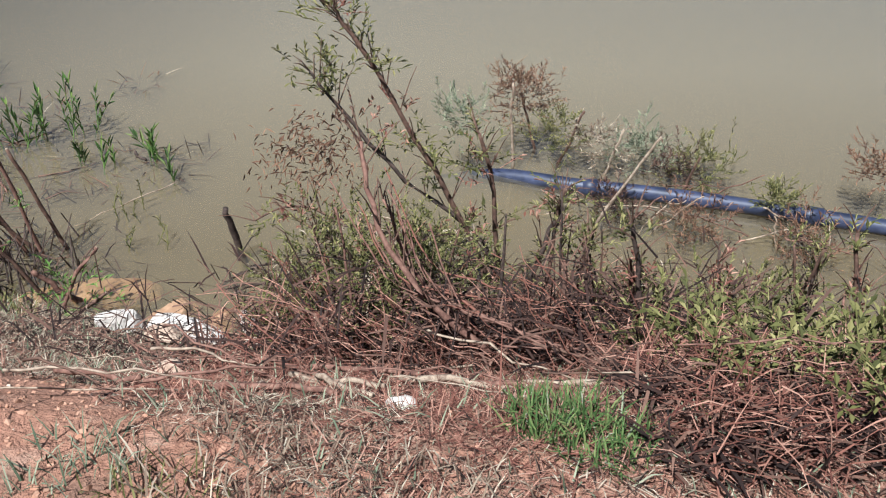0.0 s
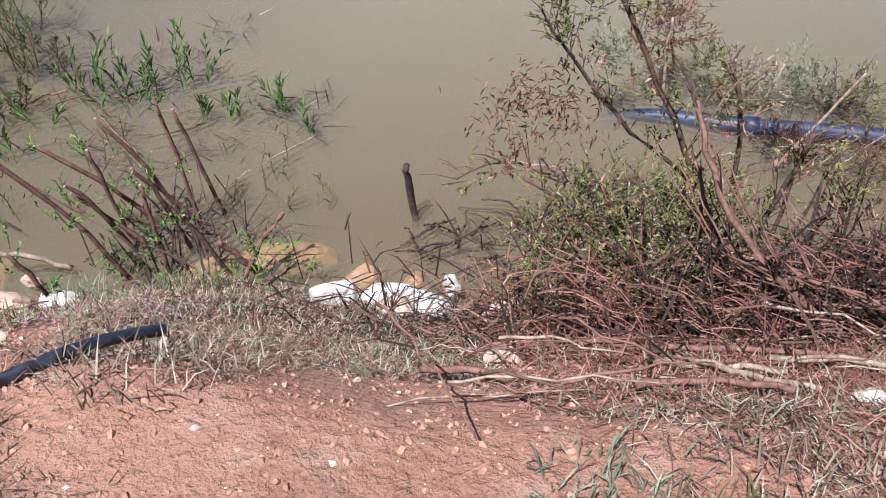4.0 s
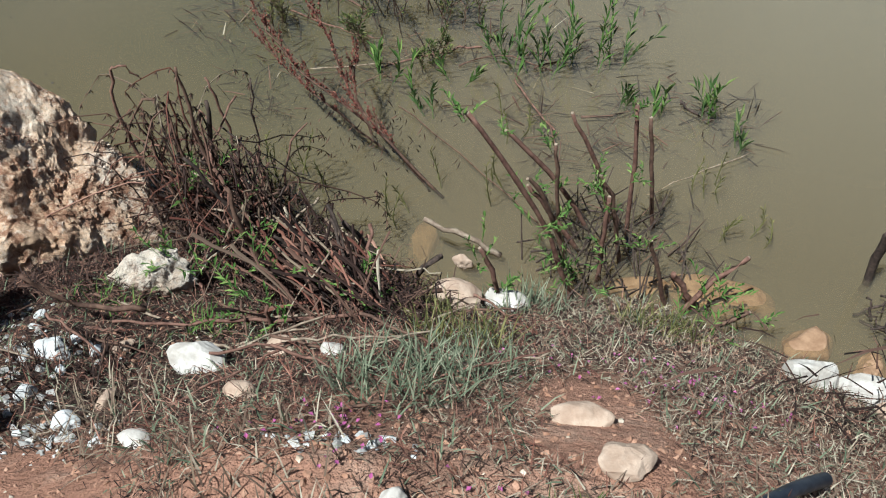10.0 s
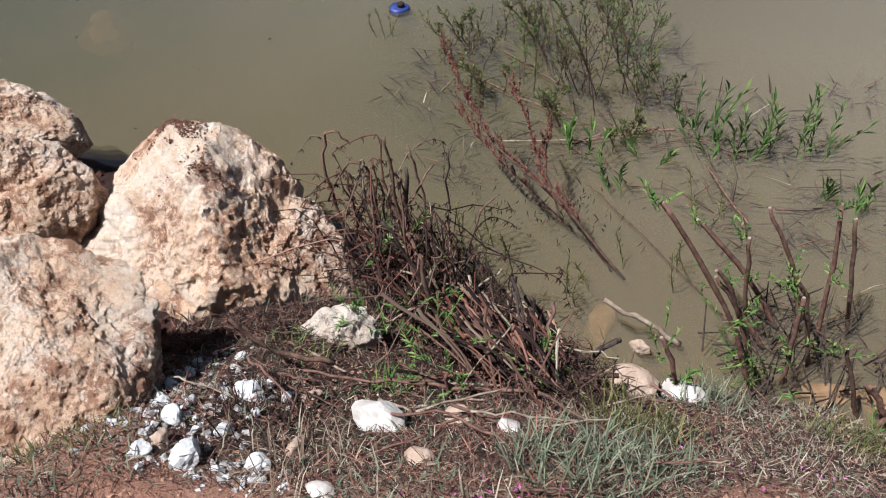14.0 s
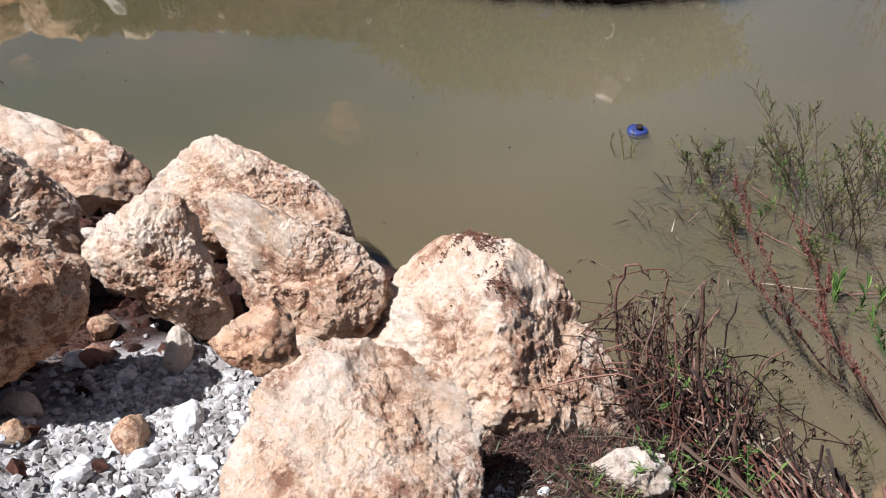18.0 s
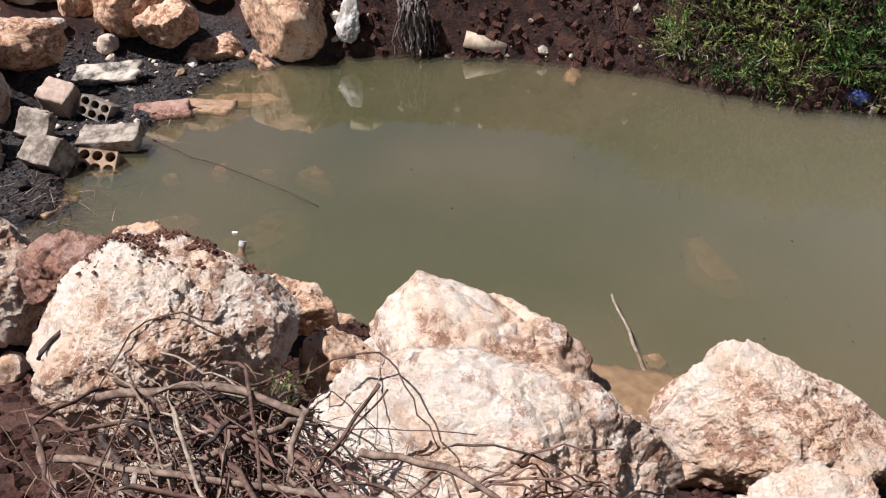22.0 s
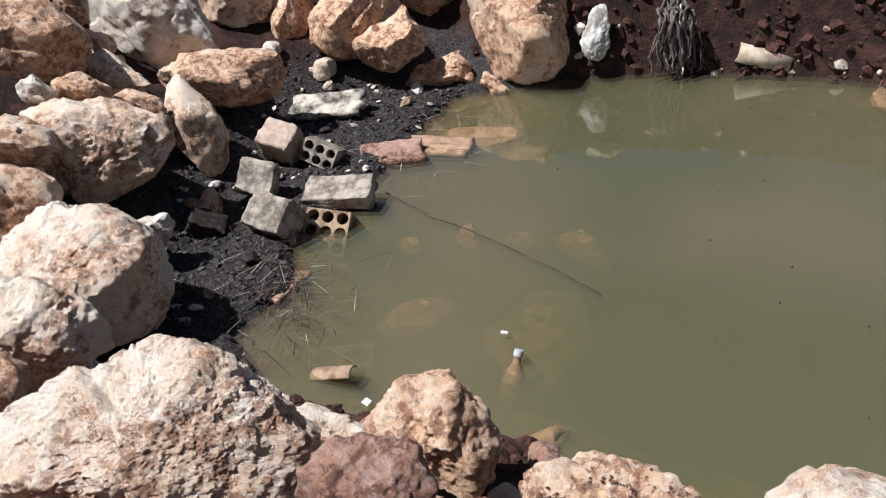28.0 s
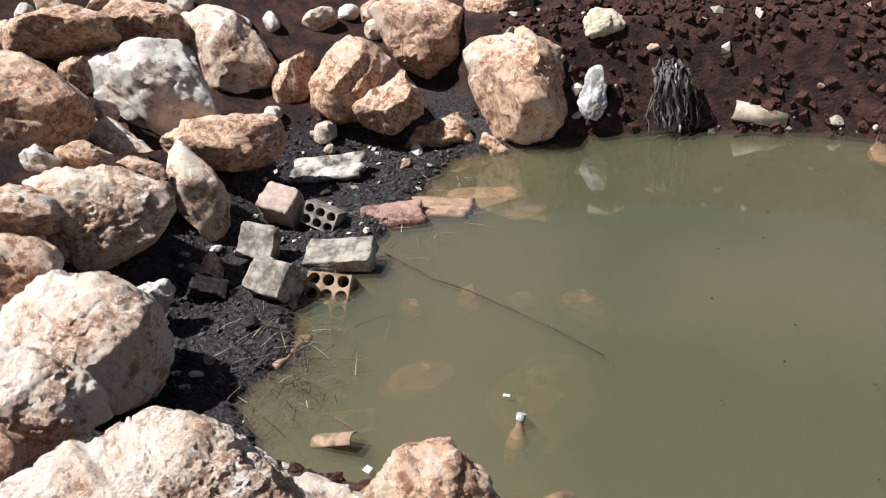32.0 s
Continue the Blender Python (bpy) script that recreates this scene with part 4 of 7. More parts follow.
# ---- the pipes and the float ----
def build_hose():
    pts = [(-1.372, 1.71, 0.872), (-1.435, 1.64, 0.922), (-1.50, 1.565, 0.957), (-1.59, 1.475, 0.975)]
    for x, y in ((-1.655, 1.405), (-1.72, 1.33), (-1.80, 1.22), (-1.90, 1.05), (-2.02, 0.8), (-2.1, 0.4)):
        pts.append((x, y, ground_at(x, y) + 0.009))
    ob = thing("garden_hose", (-1.745, 1.34, ground_at(-1.745, 1.34)), "thick black rubber hose lying half hidden in dry grass", "hose")
    s = Soup()
    s.tube(bend(pts, 6), 0.0118, 0.0118, 14, False)
    under(ob, s.out("hose_body", RUBBER, None, "", True))
    # Dark disc in the hose end paints the shade of its bore.
    s = Soup()
    p = bend(pts, 6)
    s.tube([p[0], p[0] + (p[1] - p[0]) * 0.2], 0.0088, 0.0088, 12, True)
    under(ob, s.out("hose_mouth", HOLE_SHADE_MUD, None, "dark disc standing for the shade in the open hose end"))


build_hose()


def build_pipe():
    ob = thing("water_pipe", (1.0, 3.64, 0.0), "blue-black plastic water pipe half sunk in the pond", "pipe")
    pts = [(-1.35, 4.03, -0.25), (-0.75, 4.02, -0.20), (-0.11, 3.98, -0.09), (0.14, 3.90, -0.012), (0.47, 3.76, 0.022), (0.79, 3.69, 0.03),
           (1.14, 3.61, 0.03), (1.46, 3.52, 0.03), (1.80, 3.42, 0.03), (2.6, 3.1, 0.05), (4.2, 2.5, 0.2)]
    s = Soup()
    s.tube(bend(pts, 5), 0.034, 0.034, 16, True)
    under(ob, s.out("pipe_body", PIPE_BLUE, None, "", True))
    for a, b in (((0.50, 3.752, 0.024), (0.56, 3.738, 0.026)), ((1.40, 3.54, 0.03), (1.49, 3.513, 0.03))):
        s = Soup()
        s.tube([a, (Vector(a) + Vector(b)) / 2, b], 0.040, 0.040, 16, True)
        under(ob, s.out("coupling", PIPE_BLUE, None, "dark pipe coupling", True))


build_pipe()


def build_float():
    ob = thing("plastic_float", (-4.34, 4.76, 0.0), "blue plastic bottle floating upside down in the pond", "float")
    bm = bmesh.new()
    bmesh.ops.create_uvsphere(bm, u_segments=20, v_segments=12, radius=0.062)
    for v in bm.verts:
        v.co.z = v.co.z * 0.75 if v.co.z < 0 else v.co.z * 0.5
        v.co.x *= 1.0 + 0.1 * math.sin(3 * math.atan2(v.co.y, v.co.x))
        if v.co.z > 0.02 and v.co.x > 0:
            v.co.z -= 0.012
    part("float_body", bm, PLASTIC_BLUE, ob)
    bm = bmesh.new()
    bmesh.ops.create_cone(bm, cap_ends=True, segments=14, radius1=0.022, radius2=0.018, depth=0.02)
    bmesh.ops.translate(bm, vec=(0.012, 0, 0.03), verts=bm.verts)
    part("neck", bm, HOLE_SHADE_MUD, ob, "black open neck")


build_float()


# ---- single stones ----
def stone(at, size, material, seed, label, name="stone", turn=(0, 0, 0), level=4, group="stones on the bank", rough=0.35):
    v, f = rock_mesh(size, None, seed, level, rough * 1.1, 26)
    ob = mesh_object(name, v, f, material, smooth=False)
    ob.matrix_world = pose(*at, *turn)
    return tagged(ob, label, "stone", group)


stone((-1.18, 2.54, 0.15), (0.18, 0.15, 0.22), WHITESTONE, 301, "white stone standing at the water's edge", turn=(0, 8, 20))
stone((-0.95, 2.52, 0.15), (0.30, 0.16, 0.18), WHITESTONE, 302, "long white stone at the water's edge", turn=(0, -6, -12))
stone((-0.66, 2.38, 0.22), (0.18, 0.13, 0.15), STONE[3], 303, "pale stone beside the brushwood", turn=(10, 20, 30))
stone((-0.80, 2.72, 0.05), (0.07, 0.05, 0.13), WHITESTONE, 304, "small upright white stone in the shallows")
stone((-0.98, 2.42, 0.24), (0.13, 0.10, 0.09), TANSTONE, 305, "pinkish stone under the white ones")
stone((-1.757, 1.768, ground_at(-1.757, 1.768) + 0.016), (0.12, 0.08, 0.032), TANSTONE, 306, "flat tan stone on the red earth", turn=(6, 0, 10))
stone((-1.685, 1.59, ground_at(-1.685, 1.59) + 0.02), (0.105, 0.095, 0.035), TANSTONE, 307, "flat tan stone beside its twin", turn=(-4, 5, 40))
stone((-0.72, 1.85, ground_at(-0.72, 1.85) + 0.02), (0.10, 0.08, 0.07), TANSTONE, 308, "tan stone in the trodden earth")
stone((-1.99, 1.42, ground_at(-1.99, 1.42) + 0.008), (0.05, 0.04, 0.03), WHITESTONE, 309, "white pebble on the red earth")
stone((-2.25, 2.82, 0.02), (0.08, 0.05, 0.07), TANSTONE, 310, "cream stone lodged among cut stems")
for k, (x, y, w) in enumerate(((-2.62, 1.86, 0.16), (-2.45, 1.95, 0.09), (-2.30, 1.90, 0.07), (-2.2, 2.55, 0.2), (-2.05, 2.6, 0.15), (-2.38, 1.66, 0.08), (-2.5, 1.5, 0.07), (-0.45, 1.62, 0.07), (-0.15, 1.5, 0.06))):
    stone((x, y, max(0.0, ground_at(x, y)) + w * 0.2), (w, w * 0.75, w * 0.6), (WHITESTONE, TANSTONE)[k % 2], 320 + k, "pale stone in the bank", level=3)
# under water, just showing
SUNK = [((-1.40, 3.02, -0.070), (0.42, 0.27, 0.14)), ((-1.66, 2.96, -0.065), (0.26, 0.16, 0.12)), ((-1.12, 2.86, -0.045), (0.28, 0.20, 0.13)), ((-0.93, 2.80, -0.035), (0.20, 0.14, 0.1)),
        ((-2.42, 2.95, -0.10), (0.38, 0.16, 0.14)), ((-8.05, 2.60, -0.19), (1.15, 0.85, 0.20)),
        ((-8.85, 2.84, -0.12), (0.30, 0.18, 0.14)), ((-9.0, 2.55, -0.12), (0.26, 0.16, 0.14)), ((-8.65, 3.05, -0.14), (0.22, 0.14, 0.12)),
        ((-9.70, 3.66, -0.06), (0.62, 0.40, 0.12)), ((-8.5, 2.2, -0.14), (0.4, 0.3, 0.16))] + [((-7.42, 2.02, -0.06), (0.30, 0.16, 0.12)),
        ((-8.1, 5.75, -0.05), (0.4, 0.2, 0.1)), ((-5.95, 4.02, -0.165), (0.7, 0.5, 0.2)), ((-8.35, 3.2, -0.15), (0.5, 0.3, 0.2)), ((-5.7, 2.95, -0.08), (0.16, 0.14, 0.14))]
for k, (at, size) in enumerate(SUNK):
    stone(at, size, CLAY_WET, 350 + k, "brown stone under the silty water", "sunken_stone", (0, 0, 25 * k), 4, "sunken stones", 0.3)

# ---- soil and moss caught on the boulders ----
def top_of(x, y, obs):
    """Height of the highest stone surface near a place."""
    best = -1.0
    for ob, pts in obs:
        near = pts[(abs(pts[:, 0] - x) < 0.012) & (abs(pts[:, 1] - y) < 0.012)]
        if len(near):
            best = max(best, float(near[:, 2].max()))
    return best


def crust(spots, material, label, seed, name="soil_crust"):
    rng = random.Random(seed)
    obs = []
    for ob in scene.objects:
        if ob.name.startswith("boulder"):
            v = np.empty(len(ob.data.vertices) * 3)
            ob.data.vertices.foreach_get("co", v)
            v = v.reshape(-1, 3)
            m = np.array(ob.matrix_basis)
            obs.append((ob, v @ m[:3, :3].T + m[:3, 3]))
    s = Soup()
    for cx, cy, rx, ry, turn, n, big in spots:
        reach = 2.2 * max(rx, ry)
        near = []
        for ob, pts in obs:
            sel = pts[(abs(pts[:, 0] - cx) < reach) & (abs(pts[:, 1] - cy) < reach)]
            if len(sel):
                near.append((ob, sel))
        for _ in range(n):
            a, b = rng.gauss(0, rx * 0.5), rng.gauss(0, ry * 0.5)
            x, y = cx + a * math.cos(turn) - b * math.sin(turn), cy + a * math.sin(turn) + b * math.cos(turn)
            if noise.noise(Vector((x * 14, y * 14, seed))) < -0.05:
                continue
            z = top_of(x, y, near)
            if z > 0.1:
                size = big * rng.choice((0.25, 0.3, 0.4, 0.6, 1.0))
                s.chip((x, y, z - size * 0.1), size, rng, 0.7)
                if rng.random() < 0.25:
                    s.blade((x, y, z), aim(rng, 0.2), 0.03, 0.0018, 0.5)
    tagged(s.out(name, material), label, "soil", kind="stuff")


crust([(-6.42, 1.16, 0.32, 0.13, 0.8, 2000, 0.010), (-3.80, 2.50, 0.10, 0.08, 0, 900, 0.006), (-3.60, 2.42, 0.12, 0.06, 0.5, 500, 0.005), (-4.45, 2.42, 0.12, 0.06, 0.7, 300, 0.008),
       (-6.75, 1.72, 0.2, 0.08, 0.8, 160, 0.008)], CLOD_RED, "red soil crumbs caught on the boulders", 91)


def riprap_soil():
    rng = random.Random(92)
    s = Soup()
    for _ in range(6500):
        x, y = rng.uniform(-8.4, -3.3), rng.uniform(0.1, 2.7)
        if -4.65 < x < -3.5 and y < 1.95 and rng.random() < 0.9:
            continue
        if shore_at(x, y) > 0.03:
            s.chip((x, y, ground_at(x, y)), rng.choice((0.008, 0.012, 0.018, 0.028, 0.04)), rng, 0.8)
    tagged(s.out("soil_clods", DARKCLOD), "dark red soil clods between the boulders, toned like the shaded bank", "clods", kind="stuff")


riprap_soil()

# ---- scattered rubble between the boulders ----
def fill_rubble():
    rng = random.Random(77)
    made = 0
    spots = []
    while made < 70:
        x, y = rng.uniform(-8.0, -3.7), rng.uniform(0.8, 3.0)
        d = shore_at(x, y)
        if not 0.05 < d < 1.9:
            continue
        w = rng.uniform(0.10, 0.24)
        if any(math.hypot(x - a, y - b) < 0.7 * (w + c) for a, b, c in spots):
            continue
        spots.append((x, y, w))
        z = ground_at(x, y) + w * 0.15
        stone((x, y, z), (w, w * rng.uniform(0.7, 0.95), w * rng.uniform(0.6, 0.9)), STONE[rng.choice((0, 1, 1, 4, 2))], 400 + made,
              "limestone rubble wedged between boulders", "rubble_stone", (rng.uniform(-30, 30), rng.uniform(-30, 30), rng.uniform(0, 360)), 3,
              "rubble between the boulders", 0.6)
        made += 1
    # beyond the mud flat, up the stony slope
    made = 0
    while made < 60:
        x, y = rng.uniform(-13.5, -9.3), rng.uniform(0.5, 4.6)
        s = -0.75 * (x + 10.0) - 0.66 * (y - 2.1)
        if max(s, -0.9 * (x + 10.75)) < 0.05:
            continue
        w = rng.uniform(0.12, 0.34)
        stone((x, y, ground_at(x, y) + w * 0.15), (w, w * 0.8, w * 0.75), STONE[rng.choice((0, 1, 1, 2))], 500 + made,
              "limestone rubble on the stony slope", "rubble_stone", (rng.uniform(-30, 30), rng.uniform(-30, 30), rng.uniform(0, 360)), 3,
              "rubble on the slope", 0.6)
        made += 1


fill_rubble()

# ---- plants in and by the water ----
def build_cut_bush():
    rng = random.Random(5)
    ob = thing("cut_shrub", (-1.82, 3.0, 0.0), "cut-back brown shrub with green sprouts in the shallows", "shrub")
    stems = [
        [(-1.85, 2.80, -0.05), (-2.01, 2.72, 0.40), (-2.21, 2.62, 0.77)], [(-1.92, 3.01, -0.05), (-2.03, 2.96, 0.26), (-2.08, 2.93, 0.34)],
        [(-1.86, 3.17, -0.05), (-2.04, 3.09, 0.26), (-2.18, 3.02, 0.44)], [(-1.96, 3.07, -0.05), (-2.02, 3.04, 0.41)],
        [(-1.80, 3.20, -0.05), (-1.88, 3.16, 0.25), (-1.99, 3.11, 0.49)], [(-1.75, 3.22, -0.05), (-1.88, 3.15, 0.20)],
        [(-1.74, 3.19, -0.05), (-1.77, 3.17, 0.30), (-1.80, 3.16, 0.53)], [(-1.65, 3.23, -0.05), (-1.75, 3.18, 0.48)]] + [[(-2.03, 2.62, -0.02), (-2.09, 2.59, 0.21), (-2.14, 2.57, 0.35)], [(-1.56, 2.87, -0.05), (-1.67, 2.81, 0.30)],
        [(-1.52, 2.84, 0.0), (-1.45, 2.87, 0.14), (-1.37, 2.91, 0.23)], [(-1.52, 2.71, 0.02), (-1.41, 2.77, 0.05), (-1.33, 2.81, 0.10)],
        [(-1.80, 2.91, -0.05), (-1.82, 2.90, 0.36)], [(-1.74, 3.03, -0.05), (-1.80, 3.00, 0.24), (-1.86, 2.97, 0.38)],
        [(-1.88, 3.06, -0.05), (-2.08, 2.96, 0.29)]]
    for k, line in enumerate(stems):
        stem(ob, line, 0.0092, 0.0068, (BARK_RED, BARK, BARK_RED, BARK)[k % 4], rng, shake=0.0022)
        cut = Soup()
        cut.tube([Vector(line[-1]) + (Vector(line[-1]) - Vector(line[-2])).normalized() * q for q in (-0.001, 0.003)], 0.0062, 0.0055, 6)
        under(ob, cut.out("cut_end", BARK_PALE, None, "pale sawn end"))
        tip = Vector(line[-1])
        if k % 3 != 1:
            clump(ob, tip - Vector((0, 0, 0.03)), 0.025, 4, 0.024, 0.008, LEAF_BRIGHT, rng, "sprout", 1.0)
        if k % 2 == 0:
            mid = (Vector(line[0]) + tip) / 2
            clump(ob, mid + Vector((0.02, -0.02, 0)), 0.03, 4, 0.026, 0.008, LEAF_BRIGHT, rng, "sprout", 0.8)
    s = Soup()
    for _ in range(90):
        p = Vector((-1.8 + rng.gauss(0, 0.13), 3.0 + rng.gauss(0, 0.12), 0.0))
        s.tube([p, p + Vector((rng.gauss(0, 0.05), rng.gauss(0, 0.05), rng.uniform(0.04, 0.2)))], 0.004, 0.002, 4, False)
    under(ob, s.out("basal_twigs", BARK_DARK, None, "short dark twigs at its foot"))
    clump(ob, (-1.95, 2.75, 0.08), 0.12, 16, 0.03, 0.006, LEAF_BRIGHT, rng, "foliage")
    clump(ob, (-1.45, 2.72, 0.10), 0.10, 14, 0.035, 0.007, LEAF_BRIGHT, rng, "foliage")


build_cut_bush()


def snag(name, label, lines, r, material, seed):
    rng = random.Random(seed)
    ob = thing(name, lines[0][0], label, "branch", "broken branches at the water")
    for line in lines:
        stem(ob, line, r, r * 0.75, material, rng, "branch")
    return ob


snag("broken_branch", "dark broken branch jutting from the mud", [[(-2.42, 2.67, -0.02), (-2.49, 2.63, 0.17), (-2.57, 2.59, 0.31)], [(-2.39, 2.61, -0.02), (-2.34, 2.63, 0.12), (-2.28, 2.66, 0.19)]], 0.0125, BARK_DARK, 6)
snag("bleached_stick", "bleached stick lying out over the water", [[(-2.14, 2.91, 0.0), (-2.25, 2.88, 0.08), (-2.40, 2.86, 0.14)]], 0.011, BARK_PALE, 7)
snag("bleached_stick", "pale stick leaning in the cut shrub", [[(-1.47, 2.88, -0.02), (-1.58, 2.82, 0.18)]], 0.012, BARK_RED, 8)
snag("stump_stake", "black rotten stake standing in the pond", [[(-0.92, 3.2, -0.15), (-0.94, 3.18, 0.1), (-0.95, 3.14, 0.26)]], 0.017, BARK_DARK, 9)
snag("floating_stick", "straight pale stick slanting out of the water", [[(-5.65, 2.81, -0.03), (-5.85, 2.97, 0.02), (-6.05, 3.13, 0.06)]], 0.009, BARK_PALE, 10)
snag("floating_twig", "long thin dark twig floating on the pond", [[(-9.45, 2.7, 0.004), (-9.0, 2.72, 0.006), (-8.5, 2.8, 0.006), (-7.87, 2.83, 0.004)]], 0.0045, BARK_DARK, 12)
snag("floating_twig", "pale straw stalk floating on the pond", [[(-1.9, 2.98, 0.01), (-2.3, 3.3, 0.012), (-2.75, 3.62, 0.01)]], 0.003, BARK, 13)
snag("floating_twig", "thin pale stalk floating near the stake", [[(-0.55, 3.55, 0.006), (-0.3, 3.45, 0.01)]], 0.003, BARK_PALE, 14)


def sunken_twigs():
    rng = random.Random(15)
    ob = thing("drowned_twigs", (-0.75, 3.05, -0.02), "dark tangle of drowned twigs round a stake", "twigs")
    for _ in range(20):
        p = Vector((-0.78 + rng.gauss(0, 0.12), 3.02 + rng.gauss(0, 0.10), rng.uniform(-0.04, 0.03)))
        q = Vector((rng.gauss(0, 0.09), rng.gauss(0, 0.05), rng.uniform(-0.02, 0.05)))
        stem(ob, [p - q, p + Vector((0, 0, 0.01)), p + q], 0.005, 0.003, BARK_DARK, rng, "twig")


sunken_twigs()


def build_dead_weed():
    rng = random.Random(16)
    ob = thing("dead_weed", (-2.45, 3.18, 0.0), "leaning dead weed with brown seed heads over the water", "weed")
    lines = [[(-2.42, 3.17, -0.03), (-2.72, 3.18, 0.24), (-2.97, 3.21, 0.38), (-3.14, 3.28, 0.52), (-3.26, 3.37, 0.63)],
             [(-2.48, 3.19, -0.03), (-2.67, 3.24, 0.15), (-2.82, 3.31, 0.22), (-2.92, 3.40, 0.37), (-3.03, 3.49, 0.45)],
             [(-2.70, 3.36, -0.03), (-2.95, 3.35, 0.16), (-3.10, 3.39, 0.23), (-3.23, 3.44, 0.31)],
             [(-2.78, 3.41, -0.03), (-2.88, 3.47, 0.18), (-2.90, 3.58, 0.24)]]
    for k, line in enumerate(lines):
        stem(ob, line, 0.0055, 0.002, BARK, rng)
        pts = bend(line, 5)
        seeds, limbs = Soup(), Soup()
        for j in range(4, len(pts)):
            for _ in range(2):
                way = (aim(rng, 0.8) * 0.6 + Vector((-0.3, 0.1, 0.9)) + (pts[j] - pts[j - 1]).normalized() * 0.7).normalized()
                ln = rng.uniform(0.05, 0.15)
                tip = pts[j] + way * ln + Vector((0, 0, -0.02))
                limbs.tube([pts[j], pts[j] + way * ln * 0.5, tip], 0.002, 0.001, 3, False)
                for m in range(7):
                    q = pts[j] + (tip - pts[j]) * (0.2 + 0.8 * m / 9)
                    seeds.chip(q + aim(rng) * 0.004, rng.uniform(0.0038, 0.0068), rng, 1.0)
        under(ob, limbs.out("side_shoots", BARK_RED))
        under(ob, seeds.out("seed_heads", SEED_RED, None, "rusty brown seed heads"))
    dry = Soup()
    for _ in range(140):
        p = Vector((-2.75 + rng.gauss(0, 0.16), 3.28 + rng.gauss(0, 0.08), 0.10 + rng.gauss(0, 0.06)))
        dry.leaf(p, (rng.gauss(0, 0.4), rng.gauss(0, 0.4), -1), (1, 0, 0), rng.uniform(0.02, 0.05), 0.006)
    under(ob, dry.out("withered_leaves", DRY_DARK))


build_dead_weed()


def water_plant(at, height, seed, n=6, spread_=0.06, wide=0.007, long_=0.05, mat=REED, label="green marsh plant growing out of the pond", leaves=3):
    rng = random.Random(seed)
    ob = thing("marsh_plant", at, label, "water plant", "green plants in the pond")
    for _ in range(n):
        b = Vector(at) + Vector((rng.gauss(0, spread_), rng.gauss(0, spread_), -0.03))
        tip = b + Vector((rng.gauss(0, 0.22) * height, rng.gauss(0, 0.22) * height, height * rng.uniform(0.6, 1.15) + 0.03))
        pts = bend([b, (b + tip) / 2 + Vector((rng.gauss(0, 0.012), rng.gauss(0, 0.012), 0)), tip], 3)
        s = Soup()
        s.tube(pts, 0.0032, 0.0015, 4, False)
        for j in range(2, len(pts)):
            for _ in range(leaves):
                way = (pts[j] - pts[j - 1]).normalized() * (1.1 if leaves > 2 else 1.7) + aim(rng) * 0.8
                s.leaf(pts[j] - (pts[j] - pts[j - 1]) * rng.random(), way, (0, 0, 1), long_ * rng.uniform(0.6, 1.2), wide * rng.uniform(0.7, 1.2))
        under(ob, s.out("shoot", mat))
    return ob


def branched_weed(at, height, seed, mat=WEED_DARK, stems=4):
    """A sparse flooded weed: thin stems that lean apart, with side shoots and small narrow leaves."""
    rng = random.Random(seed)
    ob = thing("pond_weed", at, "sparse branching green weed standing in the pond", "water plant", "branching weeds in the pond")
    for _ in range(stems):
        b = Vector(at) + Vector((rng.gauss(0, 0.06), rng.gauss(0, 0.05), -0.03))
        lean = Vector((rng.gauss(0, 0.38), rng.gauss(0, 0.30), 1)) * height * rng.uniform(0.5, 1.1)
        pts = bend([b, b + lean * 0.5 + Vector((rng.gauss(0, 0.02), rng.gauss(0, 0.02), 0.02)), b + lean], 4, 0.004, rng)
        s = Soup()
        s.tube(pts, 0.0034, 0.0014, 4, False)
        under(ob, s.out("stem", BARK_DARK if rng.random() < 0.5 else BARK))
        s, leaves = Soup(), Soup()
        for j in range(2, len(pts)):
            for _ in range(2):
                way = (pts[j] - pts[j - 1]).normalized() + aim(rng, 0.2) * 0.85
                ln = height * rng.uniform(0.12, 0.34) * (1.2 - 0.7 * j / len(pts))
                tip = pts[j] + way.normalized() * ln
                s.tube([pts[j], tip], 0.0016, 0.0009, 3, False)
                for m in range(6):
                    q = pts[j] + (tip - pts[j]) * (0.25 + 0.15 * m)
                    leaves.leaf(q, way.normalized() + aim(rng) * 0.7, (0, 0, 1), rng.uniform(0.014, 0.034), rng.uniform(0.004, 0.008))
        under(ob, s.out("side_shoots", BARK))
        under(ob, leaves.out("foliage", mat))
    return ob


GREENS = [(-3.27, 4.49, 0.40), (-3.11, 4.42, 0.42), (-2.95, 4.31, 0.44), (-2.85, 4.42, 0.40), (-2.7, 4.30, 0.22), (-3.59, 4.77, 0.24), (-3.42, 4.69, 0.32),
          (-2.95, 4.87, 0.36), (-3.06, 4.83, 0.38), (-3.67, 4.39, 0.24), (-3.82, 4.54, 0.16), (-3.36, 4.22, 0.26), (-3.05, 4.05, 0.18), (-3.5, 4.05, 0.14), (-2.72, 3.95, 0.14)]
for k, (x, y, h) in enumerate(GREENS):
    branched_weed((x, y, 0), h * 1.2, 600 + k, (WEED_DARK, LEAF, WEED_DARK, LEAF_BRIGHT)[k % 4], 5 if h > 0.3 else 4)


